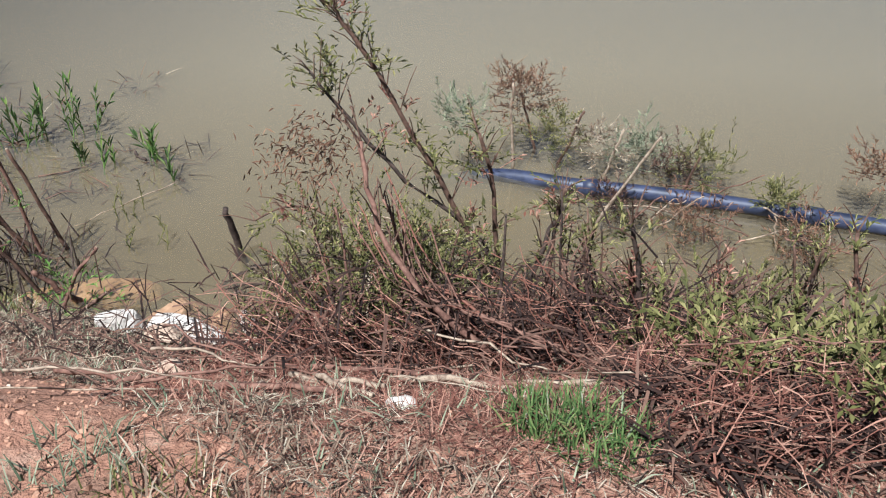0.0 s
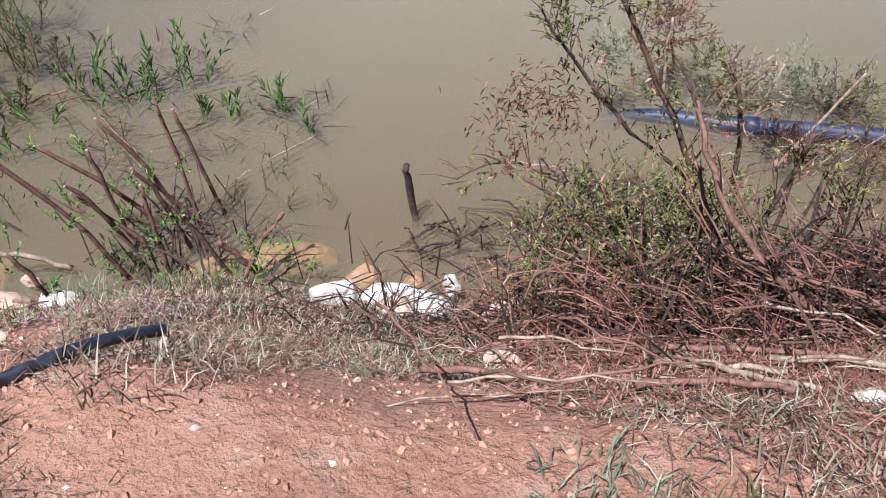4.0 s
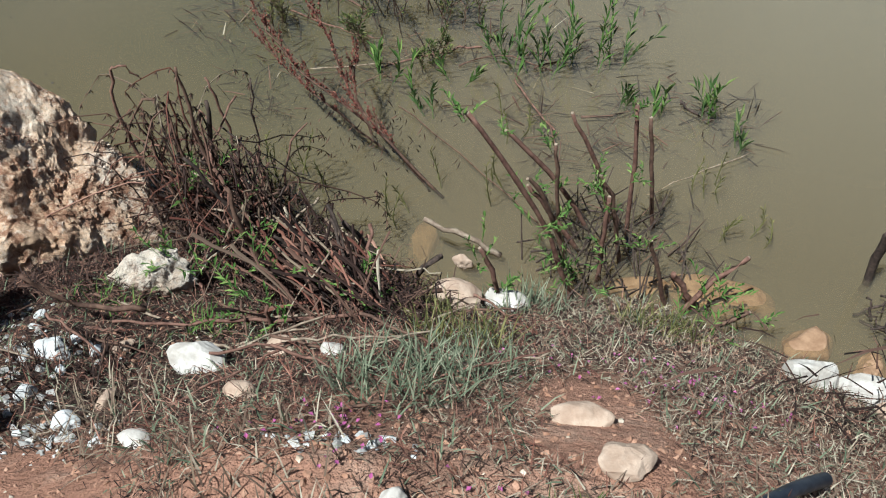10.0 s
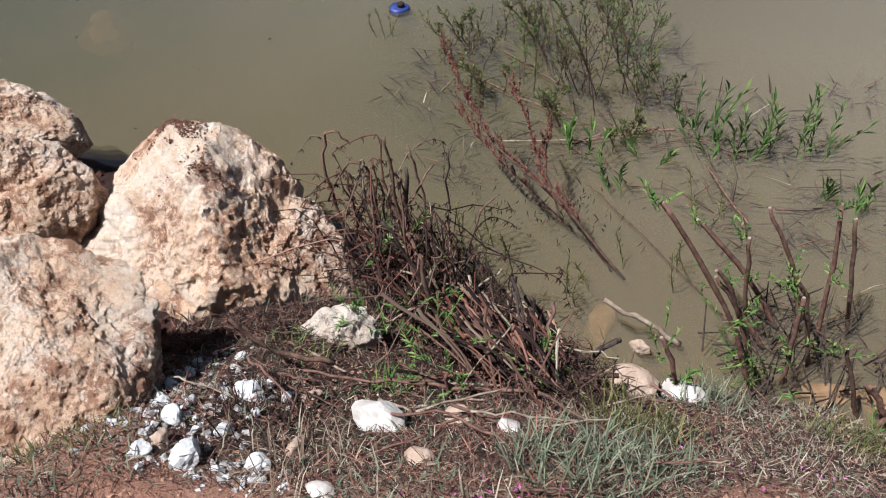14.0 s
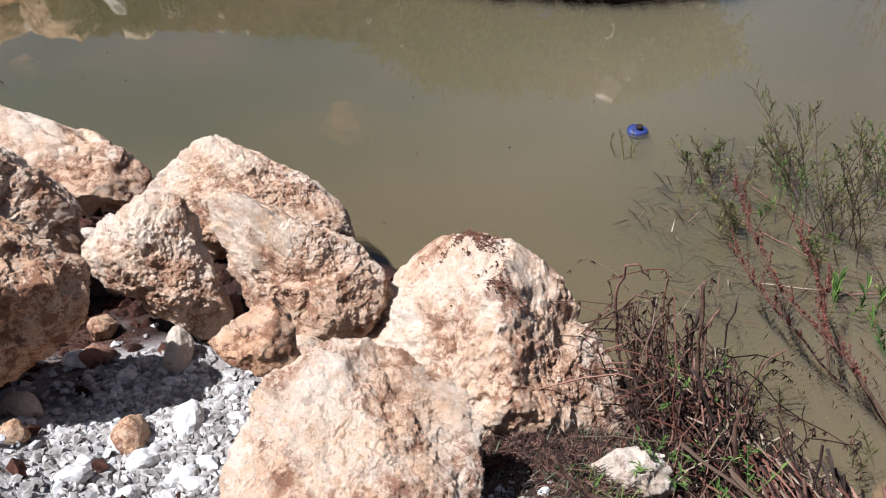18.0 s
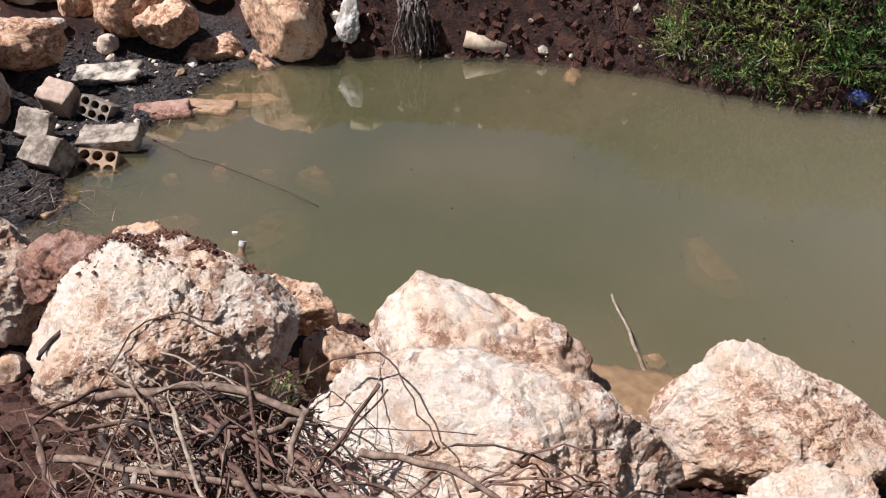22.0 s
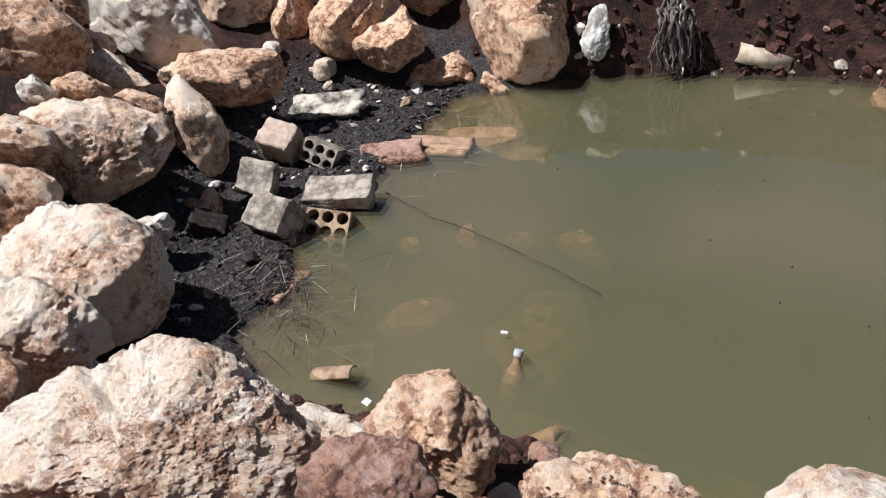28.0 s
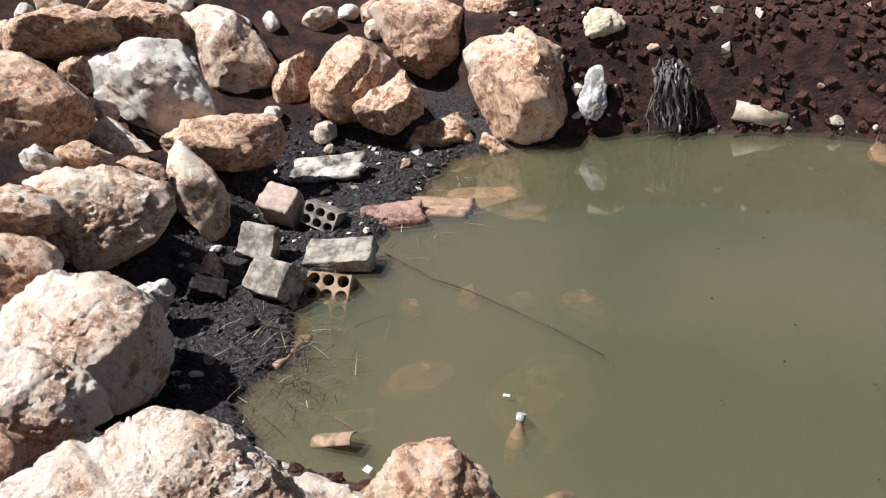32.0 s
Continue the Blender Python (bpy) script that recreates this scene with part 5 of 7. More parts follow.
def drowned_weeds():
    """Dark stalks hanging just under the surface among the flooded weeds."""
    rng = random.Random(17)
    s, top = Soup(), Soup()
    for _ in range(5200):
        x, y = rng.uniform(-4.0, -1.3), rng.uniform(3.0, 5.0)
        if noise.noise(Vector((x * 1.7, y * 1.7, 2))) + 0.5 * noise.noise(Vector((x * 5, y * 5, 6))) < 0.06 + 0.5 * abs(y - 4.15 + 0.25 * (x + 2.8)) - 0.2:
            continue
        p = (x, y, rng.uniform(-0.10, -0.012))
        (s if rng.random() < 0.93 else top).blade(p if rng.random() < 0.93 else (x, y, 0.004), (rng.gauss(0, 1), rng.gauss(0, 0.7), rng.gauss(0.1, 0.2)), rng.uniform(0.05, 0.2), rng.uniform(0.003, 0.008), 0.1)
    tagged(s.out("drowned_stalks", DRY_DARK), "dark drowned stalks under the pond surface", "water plant", kind="stuff")
    tagged(top.out("floating_stalks", DRY), "pale dead stalks afloat among the weeds", "water plant", kind="stuff")


drowned_weeds()
REEDS = [(-2.47, 4.14, 0.26), (-2.37, 4.09, 0.30), (-2.3, 4.11, 0.17), (-2.18, 4.14, 0.19), (-2.14, 4.21, 0.17), (-2.03, 4.22, 0.28), (-1.93, 4.26, 0.22), (-2.83, 3.83, 0.15),
         (-2.62, 3.67, 0.12), (-2.9, 3.83, 0.10), (-1.86, 3.91, 0.10), (-1.75, 3.93, 0.10), (-1.57, 3.94, 0.14), (-1.51, 3.99, 0.16), (-1.38, 3.86, 0.09), (-2.55, 3.92, 0.10)]
for k, (x, y, h) in enumerate(REEDS):
    water_plant((x, y, 0), h, 640 + k, 3 if k < 7 else 2, 0.03, 0.013, 0.075, LEAF_BRIGHT if k % 2 else REED, "broad-bladed green reed shoots in the pond", 2)
for k, (x, y, h) in enumerate(((-2.2, 3.6, 0.16), (-1.5, 3.5, 0.12), (-1.35, 3.3, 0.1), (-2.9, 3.1, 0.2), (-3.0, 2.98, 0.2), (-2.6, 3.0, 0.14), (-2.3, 3.25, 0.18), (-4.25, 4.5, 0.14))):
    water_plant((x, y, 0), h, 670 + k, 4, 0.05, 0.004, 0.03, LEAF, "thin sparse weed standing in the shallows")
for line, r, m in (([(-2.94, 3.87), (-2.69, 4.11), (-2.54, 4.17)], 0.006, BARK_RED), ([(-2.34, 3.96), (-2.24, 3.82), (-2.09, 3.64)], 0.005, BARK_RED), ([(-2.28, 4.08), (-2.14, 4.25)], 0.005, BARK),
                   ([(-3.56, 4.52), (-3.3, 4.40), (-3.1, 4.30)], 0.006, BARK), ([(-2.02, 3.80), (-1.90, 3.86), (-1.80, 3.95)], 0.006, BARK), ([(-1.64, 4.04), (-1.6, 3.98), (-1.55, 3.94)], 0.007, BARK_DARK),
                   ([(-2.6, 4.0), (-2.45, 4.12), (-2.2, 4.1)], 0.004, BARK), ([(-3.2, 3.75), (-2.9, 3.95), (-2.8, 4.15)], 0.003, BARK_PALE), ([(-1.7, 3.4), (-1.5, 3.6), (-1.35, 3.75)], 0.003, BARK_PALE),
                   ([(-3.5, 4.2), (-3.2, 4.1), (-3.0, 4.12)], 0.004, BARK_RED)):
    snag("drowned_twig", "thin bare twig lying in the flooded weeds", [[(x, y, 0.012 * math.sin(7 * x + 3 * y) + 0.004) for x, y in line]], r, m, int(900 + 10 * line[0][0]))
water_plant((-3.9, 8.6, 0), 0.5, 690, 14, 0.25, 0.012, 0.07, DRY_DARK, "dry brown reeds standing in open water")


def build_debris_pile():
    rng = random.Random(18)
    ob = thing("brushwood_pile", (-2.9, 2.5, 0.15), "pile of dead reddish-brown brushwood against a boulder", "brushwood")
    lines = [(0.006, [(-3.29, 2.71, 0.1), (-3.34, 2.69, 0.40), (-3.34, 2.68, 0.59), (-3.31, 2.70, 0.64), (-3.26, 2.72, 0.59)]),
             (0.007, [(-2.98, 2.65, 0.05), (-3.03, 2.62, 0.53), (-3.05, 2.61, 0.74)]), (0.012, [(-3.15, 2.83, 0.0), (-3.13, 2.84, 0.46)]),
             (0.006, [(-3.12, 2.95, 0.0), (-3.14, 2.94, 0.36), (-3.17, 2.92, 0.49)]),
             (0.006, [(-3.26, 2.82, 0.05), (-3.27, 2.82, 0.40), (-3.33, 2.79, 0.45), (-3.41, 2.75, 0.29)]),
             (0.008, [(-2.74, 2.59, 0.05), (-2.89, 2.52, 0.33), (-2.99, 2.47, 0.54)])] + [(0.008, [(-2.64, 2.75, 0.05), (-2.81, 2.67, 0.16), (-3.00, 2.58, 0.32)]),
             (0.010, [(-2.74, 2.43, 0.15), (-2.80, 2.40, 0.40), (-2.82, 2.40, 0.53)]), (0.010, [(-2.85, 2.58, 0.1), (-2.94, 2.54, 0.33)]),
             (0.008, [(-2.58, 2.12, 0.25), (-2.58, 2.12, 0.32), (-2.58, 2.12, 0.43)]), (0.009, [(-2.61, 1.94, 0.35), (-2.59, 1.95, 0.46)]),
             (0.007, [(-2.51, 2.58, 0.08), (-2.65, 2.51, 0.21), (-2.74, 2.47, 0.31)]),
             (0.006, [(-2.37, 2.23, 0.35), (-2.57, 2.13, 0.36), (-2.77, 2.04, 0.38), (-2.93, 1.96, 0.42)])] + [(0.007, [(-2.22, 2.47, 0.25), (-2.47, 2.34, 0.24), (-2.68, 2.24, 0.26)]), (0.005, [(-3.07, 3.03, 0.0), (-3.08, 3.03, 0.24), (-3.07, 3.03, 0.44)]),
             (0.005, [(-2.97, 2.97, 0.0), (-2.93, 2.98, 0.21), (-2.87, 3.02, 0.31)]), (0.008, [(-2.87, 2.02, 0.42), (-3.01, 1.95, 0.46), (-3.10, 1.91, 0.58)])]
    for k, (r, line) in enumerate(lines):
        stem(ob, line, r, r * 0.6, (BARK_RED, BARK, BARK_DARK)[k % 3], rng, "branch")
    for k in range(70):
        u = rng.random()
        c = Vector((-3.2 + 0.75 * u + rng.gauss(0, 0.06), 2.78 - 0.35 * u + rng.gauss(0, 0.09), 0))
        c.z = max(0.02, ground_at(c.x, c.y)) + rng.uniform(0.0, 0.34 - 0.22 * u)
        w = Vector((rng.gauss(0.5, 0.45), rng.gauss(-0.25, 0.35), rng.gauss(-0.12 if u > 0.4 else -0.35, 0.2))).normalized() * rng.uniform(0.09, 0.26)
        stem(ob, [c - w, c + Vector((0, 0, rng.uniform(0, 0.03))), c + w], rng.uniform(0.0025, 0.006), 0.0012, rng.choice((BARK_RED, BARK, BARK_DARK, BARK_PALE, BARK_DARK)), rng, "branch")
    for k in range(46):
        x, y = rng.uniform(-3.05, -1.95), rng.uniform(1.6, 2.5)
        c = Vector((x, y, ground_at(x, y) + rng.uniform(0.008, 0.045)))
        w = Vector((rng.gauss(0.7, 0.5), rng.gauss(0.1, 0.35), rng.gauss(0, 0.08))).normalized() * rng.uniform(0.05, 0.17)
        stem(ob, [c - w, c + Vector((0, 0, rng.uniform(0, 0.012))), c + w], rng.uniform(0.0025, 0.0065), 0.0022, rng.choice((BARK_RED, BARK, BARK_PALE)), rng, "branch", 0.003)
    # Dark blades fill the brush gaps, their colour standing for the shade there.
    s = Soup()
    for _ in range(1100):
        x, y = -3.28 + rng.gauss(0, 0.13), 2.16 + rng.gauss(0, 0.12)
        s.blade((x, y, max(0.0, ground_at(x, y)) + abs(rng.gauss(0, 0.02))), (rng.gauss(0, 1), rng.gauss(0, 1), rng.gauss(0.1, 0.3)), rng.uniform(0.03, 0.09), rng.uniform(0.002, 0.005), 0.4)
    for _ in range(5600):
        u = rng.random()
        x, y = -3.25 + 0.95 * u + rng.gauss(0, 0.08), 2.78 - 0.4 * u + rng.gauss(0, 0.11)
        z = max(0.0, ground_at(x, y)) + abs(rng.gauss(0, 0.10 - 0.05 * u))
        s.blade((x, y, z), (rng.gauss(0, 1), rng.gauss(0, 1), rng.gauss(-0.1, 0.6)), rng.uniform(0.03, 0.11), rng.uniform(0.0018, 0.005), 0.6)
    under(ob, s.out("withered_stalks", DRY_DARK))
    rust, gloom, straw = Soup(), Soup(), Soup()
    for k in range(74):
        # stalks that rise, arch over and droop, tallest against the boulder
        u = rng.random() ** 1.5
        a = Vector((-3.22 + 0.50 * u + rng.gauss(0, 0.06), 2.80 - 0.26 * u + rng.gauss(0, 0.08), 0))
        a.z = max(0.0, ground_at(a.x, a.y)) + rng.uniform(0.0, 0.08)
        high = rng.uniform(0.22, 0.56) * (1 - 0.55 * u)
        side = Vector((rng.gauss(-0.06, 0.17), rng.gauss(0.0, 0.13), 0))
        top = a + side * 0.7 + Vector((0, 0, high))
        over = top + side * 1.0 + Vector((rng.gauss(0, 0.05), rng.gauss(0, 0.04), -high * rng.uniform(0.1, 0.45)))
        end = over + side * 0.25 + Vector((rng.gauss(0, 0.04), rng.gauss(0, 0.04), -high * rng.uniform(0.15, 0.6)))
        which = rng.choice((rust, gloom, gloom, straw, gloom, gloom, rust))
        line = bend([a, a + (top - a) * 0.6 + Vector((rng.gauss(0, 0.02), rng.gauss(0, 0.02), 0)), top, over, end], 3, 0.006, rng)
        which.tube(line, rng.uniform(0.0022, 0.0052), 0.0012, 4, False)
        for q in line[4:]:
            for _ in range(6):
                gloom.leaf(q, (rng.gauss(0, 0.5), rng.gauss(0, 0.5), -1), (0.4, 0.6, 0.2), rng.uniform(0.012, 0.035), 0.005)
    for k in range(260):
        # stalks washed down towards the shore
        u = rng.uniform(0.1, 1.0)
        a = Vector((-3.15 + 0.8 * u + rng.gauss(0, 0.06), 2.74 - 0.42 * u + rng.gauss(0, 0.09), 0))
        a.z = max(0.0, ground_at(a.x, a.y)) + rng.uniform(0.02, 0.30 - 0.20 * u)
        w = Vector((rng.gauss(0.75, 0.35), rng.gauss(-0.5, 0.4), rng.gauss(-0.2, 0.25))).normalized() * rng.uniform(0.08, 0.26)
        rng.choice((rust, gloom, gloom, straw, gloom, gloom, gloom)).tube(bend([a - w, a + Vector((rng.gauss(0, 0.015), rng.gauss(0, 0.015), 0.02)), a + w], 3, 0.005, rng), rng.uniform(0.002, 0.0062), 0.0015, 5, False)
    under(ob, gloom.out("hanging_stalks", DRY_DARK))
    under(ob, rust.out("hanging_stalks", DRY_RED, None, "rusty drooping stalks"))
    under(ob, straw.out("hanging_stalks", DRY, None, "bleached drooping stalks"))
    for c in ((-3.05, 2.62, 0.30), (-2.85, 2.45, 0.30), (-2.72, 2.28, 0.34), (-2.52, 2.40, 0.26), (-2.95, 2.28, 0.34), (-2.62, 2.16, 0.40), (-2.4, 2.32, 0.34)):
        clump(ob, c, 0.065, 8, 0.03, 0.007, LEAF_BRIGHT, rng, "foliage")


build_debris_pile()


def build_shrub():
    rng = random.Random(21)
    ob = thing("waterside_shrub", (0.1, 2.5, 0.25), "straggling half-dead shrub with olive leaves on the bank", "shrub")
    lines = [(0.011, [(0.04, 2.70, 0.0), (0.02, 2.77, 0.30), (-0.20, 2.78, 0.76), (-0.35, 2.79, 1.04), (-0.44, 2.79, 1.18)]),
             (0.009, [(0.10, 2.75, 0.0), (0.03, 2.87, 0.30), (-0.24, 2.88, 0.55), (-0.45, 2.89, 0.81), (-0.53, 2.89, 0.93)]),
             (0.0095, [(0.03, 1.96, 0.60), (-0.15, 2.0, 0.76), (-0.26, 2.1, 0.93), (-0.29, 2.2, 1.05)]), (0.007, [(-0.01, 2.16, 0.45), (-0.17, 2.2, 0.67), (-0.25, 2.25, 0.86)]),
             (0.010, [(0.09, 2.71, 0.0), (0.05, 2.72, 0.60), (0.0, 2.72, 0.81)])] + [(0.006, [(-0.16, 2.83, 0.35), (-0.35, 2.84, 0.37), (-0.47, 2.85, 0.39)]),
             (0.005, [(-0.47, 2.91, 0.37), (-0.63, 2.91, 0.42), (-0.78, 2.92, 0.35)]), (0.010, [(0.15, 2.74, 0.0), (0.22, 2.74, 0.38), (0.29, 2.74, 0.59)]),
             (0.008, [(0.24, 2.74, 0.0), (0.26, 2.74, 0.43), (0.28, 2.74, 0.61)]), (0.009, [(0.27, 2.65, 0.0), (0.34, 2.65, 0.38), (0.37, 2.65, 0.49)]),
             (0.009, [(0.34, 2.56, 0.05), (0.34, 2.56, 0.38), (0.34, 2.56, 0.53)]), (0.010, [(0.60, 2.24, 0.35), (0.64, 2.24, 0.51), (0.69, 2.23, 0.60)])] + [(0.009, [(0.47, 2.22, 0.35), (0.40, 2.22, 0.68)]), (0.010, [(0.46, 2.11, 0.40), (0.36, 2.11, 0.89)]), (0.008, [(-0.2, 2.6, 0.1), (-0.4, 2.7, 0.35), (-0.62, 2.75, 0.5)]),
             (0.008, [(0.9, 2.3, 0.2), (0.95, 2.35, 0.6)]), (0.009, [(1.1, 2.2, 0.2), (1.0, 2.3, 0.75)]), (0.007, [(0.8, 2.45, 0.1), (0.72, 2.5, 0.55)])]
    for k, (r, line) in enumerate(lines):
        stem(ob, line, r, r * 0.55, BARK_RED if k in (2, 3) else (BARK, BARK_DARK)[k % 2], rng)
        pts = bend(line, 4)
        twigs = Soup()
        for j in range(2, len(pts)):
            for _ in range(2):
                way = (aim(rng, 0.3) + (pts[j] - pts[j - 1]).normalized()).normalized() * rng.uniform(0.05, 0.16)
                twigs.tube([pts[j], pts[j] + way * 0.6 + Vector((0, 0, 0.01)), pts[j] + way], 0.0028, 0.0012, 3, False)
        under(ob, twigs.out("twigs", BARK))
        if k not in (2, 3):
            for j in range(3, len(pts), 2):
                clump(ob, pts[j], 0.035, 5, 0.024, 0.008, LEAF if (j + k) % 3 else DRY_RED, rng, "sprig", 0.8)
    for k in range(22):
        x, y = rng.uniform(-0.35, 1.35), rng.uniform(2.15, 2.6)
        b = Vector((x, y, max(-0.02, ground_at(x, y))))
        tip = b + Vector((rng.gauss(0, 0.12), rng.gauss(0, 0.08), rng.uniform(0.25, 0.55)))
        line = [b, (b + tip) / 2 + Vector((rng.gauss(0, 0.02), rng.gauss(0, 0.02), 0)), tip]
        stem(ob, line, rng.uniform(0.004, 0.009), 0.003, (BARK_DARK, BARK, BARK_RED)[k % 3], rng, "stem", 0.003)
        for p in bend(line, 3)[4 if k % 2 else 6:]:
            clump(ob, p, 0.022, 3, 0.018, 0.006, LEAF, rng, "sprig", 0.8)
    # red stems bent over from the foot, and the fibrous red mass below them
    for k in range(9):
        o = Vector((rng.gauss(0, 0.07), rng.gauss(0, 0.07), rng.gauss(0, 0.03)))
        e = rng.uniform(0.5, 1.05)
        line = [Vector((0.16, 1.93, 0.60)) + o * 1.4, Vector((0.03, 1.99, 0.66)) + o, Vector((-0.13, 2.03, 0.74 * (0.9 + 0.1 * e))) + o * 0.8, Vector((-0.13 - 0.14 * e, 2.03 + 0.14 * e, 0.74 + 0.2 * e)) + o]
        stem(ob, line, rng.uniform(0.003, 0.0055), 0.002, (BARK_RED, DRY_RED, BARK_RED)[k % 3], rng, "stem", 0.003)
    fibres = Soup()
    for _ in range(320):
        a = Vector((rng.uniform(-0.5, 0.35), rng.uniform(1.85, 2.4), 0))
        a.z = max(0.0, ground_at(a.x, a.y)) + abs(rng.gauss(0, 0.09)) + 0.02
        w = Vector((rng.gauss(0.7, 0.5), rng.gauss(-0.5, 0.4), rng.gauss(-0.25, 0.35))).normalized() * rng.uniform(0.06, 0.22)
        fibres.tube(bend([a - w, a + Vector((rng.gauss(0, 0.02), rng.gauss(0, 0.02), rng.uniform(0, 0.04))), a + w], 3, 0.006, rng), rng.uniform(0.001, 0.0022), 0.0008, 3, False)
    under(ob, fibres.out("dead_stalks", DRY_RED, None, "tangled fibrous red stalks"))
    greens = [(-0.43, 2.50, 0.50, 0.11), (-0.30, 2.35, 0.46, 0.09), (-0.12, 2.55, 0.47, 0.08), (-0.27, 2.20, 0.49, 0.07), (-0.56, 2.30, 0.39, 0.06), (-0.05, 2.45, 0.42, 0.08),
              (0.42, 2.30, 0.34, 0.08), (0.50, 2.45, 0.40, 0.06), (0.64, 2.10, 0.42, 0.08), (0.40, 1.88, 0.56, 0.08), (0.64, 1.92, 0.54, 0.09), (0.86, 2.50, 0.36, 0.06),
              (0.30, 2.20, 0.42, 0.06), (1.07, 2.20, 0.34, 0.08), (0.74, 1.75, 0.64, 0.10), (1.02, 1.92, 0.50, 0.10),
              (-0.52, 2.45, 0.44, 0.07), (1.2, 1.85, 0.55, 0.12), (0.55, 1.62, 0.76, 0.08), (0.44, 1.60, 0.76, 0.05), (0.70, 1.48, 0.84, 0.08), (-0.22, 2.52, 0.52, 0.08), (-0.36, 2.44, 0.44, 0.09), (-0.15, 2.36, 0.50, 0.06)]
    for x, y, z, r in greens:
        clump(ob, (x, y, z), r * 1.35, int(60 + 850 * r), 0.017, 0.0058, LEAF, rng, "foliage", 0.7, 1.1)
        clump(ob, (x + rng.gauss(0, 0.04), y, z - 0.07), r * 1.3, int(14 + 170 * r), 0.03, 0.007, rng.choice((DRY_RED, DRY_DARK)), rng, "withered_foliage", -0.4, 1.0)
        clump(ob, (x + rng.gauss(0, 0.03), y, z - 0.02), r * 1.2, int(8 + 150 * r), 0.022, 0.005, DRY, rng, "withered_foliage", 0.1, 1.0)
    for c, r in (((-0.49, 2.8, 1.0), 0.06), ((-0.40, 2.8, 1.14), 0.05), ((-0.47, 2.88, 0.9), 0.06), ((-0.36, 2.8, 1.02), 0.05), ((-0.1, 2.72, 0.74), 0.06), ((0.0, 2.72, 0.7), 0.05), ((-0.2, 2.8, 0.7), 0.05)):
        clump(ob, c, r, 9, 0.03, 0.008, LEAF, rng, "sprig")
    s = Soup()
    for _ in range(480):
        c = rng.choice(((-0.54, 2.85, 0.72), (-0.46, 2.78, 0.68), (-0.62, 2.86, 0.64)))
        p = Vector(c) + Vector((rng.gauss(0, 0.062), rng.gauss(0, 0.05), rng.gauss(0, 0.05)))
        s.leaf(p, (rng.gauss(-0.1, 0.7), rng.gauss(0, 0.7), rng.uniform(-1.4, 0.3)), (0.3, 0.5, 0.4), rng.uniform(0.012, 0.05), 0.007)
    under(ob, s.out("drooping_leaves", RUST, None, "withered rusty leaves"))
    s = Soup()
    for _ in range(8000):
        u = rng.random()
        x, y = -0.75 + 2.0 * u + rng.gauss(0, 0.07), 2.18 + rng.gauss(0, 0.24)
        if noise.noise(Vector((x * 5, y * 5, 3))) + 0.6 * noise.noise(Vector((x * 13, y * 13, 8))) < 0.02:
            continue
        g = max(0.0, ground_at(x, y))
        hump = 0.26 * math.exp(-((y - 2.3) / 0.28) ** 2) * (1 if x < 0.25 else 0.7)
        z = g + abs(rng.gauss(0, 0.35)) * hump
        s.blade((x, y, z), (rng.gauss(0, 1), rng.gauss(0, 0.8), rng.gauss(0.1, 0.55)), rng.uniform(0.05, 0.2), rng.uniform(0.0015, 0.0042), rng.uniform(0, 0.8))
    # olive shoots rising through the brush
    for x, y, r in ((0.44, 1.90, 0.07), (0.58, 1.95, 0.09), (0.74, 1.92, 0.10), (0.90, 1.90, 0.10), (0.42, 1.56, 0.07), (0.56, 1.60, 0.08), (0.70, 1.58, 0.09), (0.62, 1.42, 0.08), (0.78, 1.44, 0.08)):
        clump(ob, (x, y, ground_at(x, y) + 0.12), r, 26, 0.026, 0.009, LEAF, rng)
    # brush heaped over the near edge of the bank
    for _ in range(5200):
        x, y = rng.uniform(0.28, 1.25), rng.uniform(1.25, 1.95)
        if noise.noise(Vector((x * 6, y * 6, 11))) < -0.25:
            continue
        z = ground_at(x, y) + abs(rng.gauss(0, 0.06))
        s.blade((x, y, z), (rng.gauss(0, 1), rng.gauss(0, 0.6), rng.gauss(0.1, 0.45)), rng.uniform(0.04, 0.15), rng.uniform(0.0015, 0.004), rng.uniform(0, 0.8))
    # Near-black blades put shade into the gaps of the brush.
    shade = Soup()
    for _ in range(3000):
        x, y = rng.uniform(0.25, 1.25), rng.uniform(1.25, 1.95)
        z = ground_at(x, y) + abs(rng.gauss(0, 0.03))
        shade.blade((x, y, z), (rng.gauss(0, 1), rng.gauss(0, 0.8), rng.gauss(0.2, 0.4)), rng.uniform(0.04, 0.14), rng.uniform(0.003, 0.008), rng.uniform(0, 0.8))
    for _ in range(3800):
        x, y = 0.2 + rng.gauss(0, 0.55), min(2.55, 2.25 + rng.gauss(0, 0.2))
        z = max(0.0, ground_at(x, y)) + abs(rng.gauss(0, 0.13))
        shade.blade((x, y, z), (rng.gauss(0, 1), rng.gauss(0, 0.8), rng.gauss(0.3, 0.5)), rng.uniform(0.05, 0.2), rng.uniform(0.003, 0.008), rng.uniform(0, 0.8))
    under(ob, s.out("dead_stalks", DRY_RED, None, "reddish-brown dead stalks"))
    under(ob, shade.out("withered_stalks", DRY_DARK, None, "near-black stalks that put shade inside the brush"))
    # Dry grass in the same tone, more painted shade between the leaves.
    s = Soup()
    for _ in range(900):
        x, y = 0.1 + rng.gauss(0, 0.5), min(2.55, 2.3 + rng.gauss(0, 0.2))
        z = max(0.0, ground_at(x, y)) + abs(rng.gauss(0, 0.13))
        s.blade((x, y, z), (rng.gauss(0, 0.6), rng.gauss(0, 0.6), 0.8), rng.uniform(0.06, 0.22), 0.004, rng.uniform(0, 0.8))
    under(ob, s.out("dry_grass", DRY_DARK))
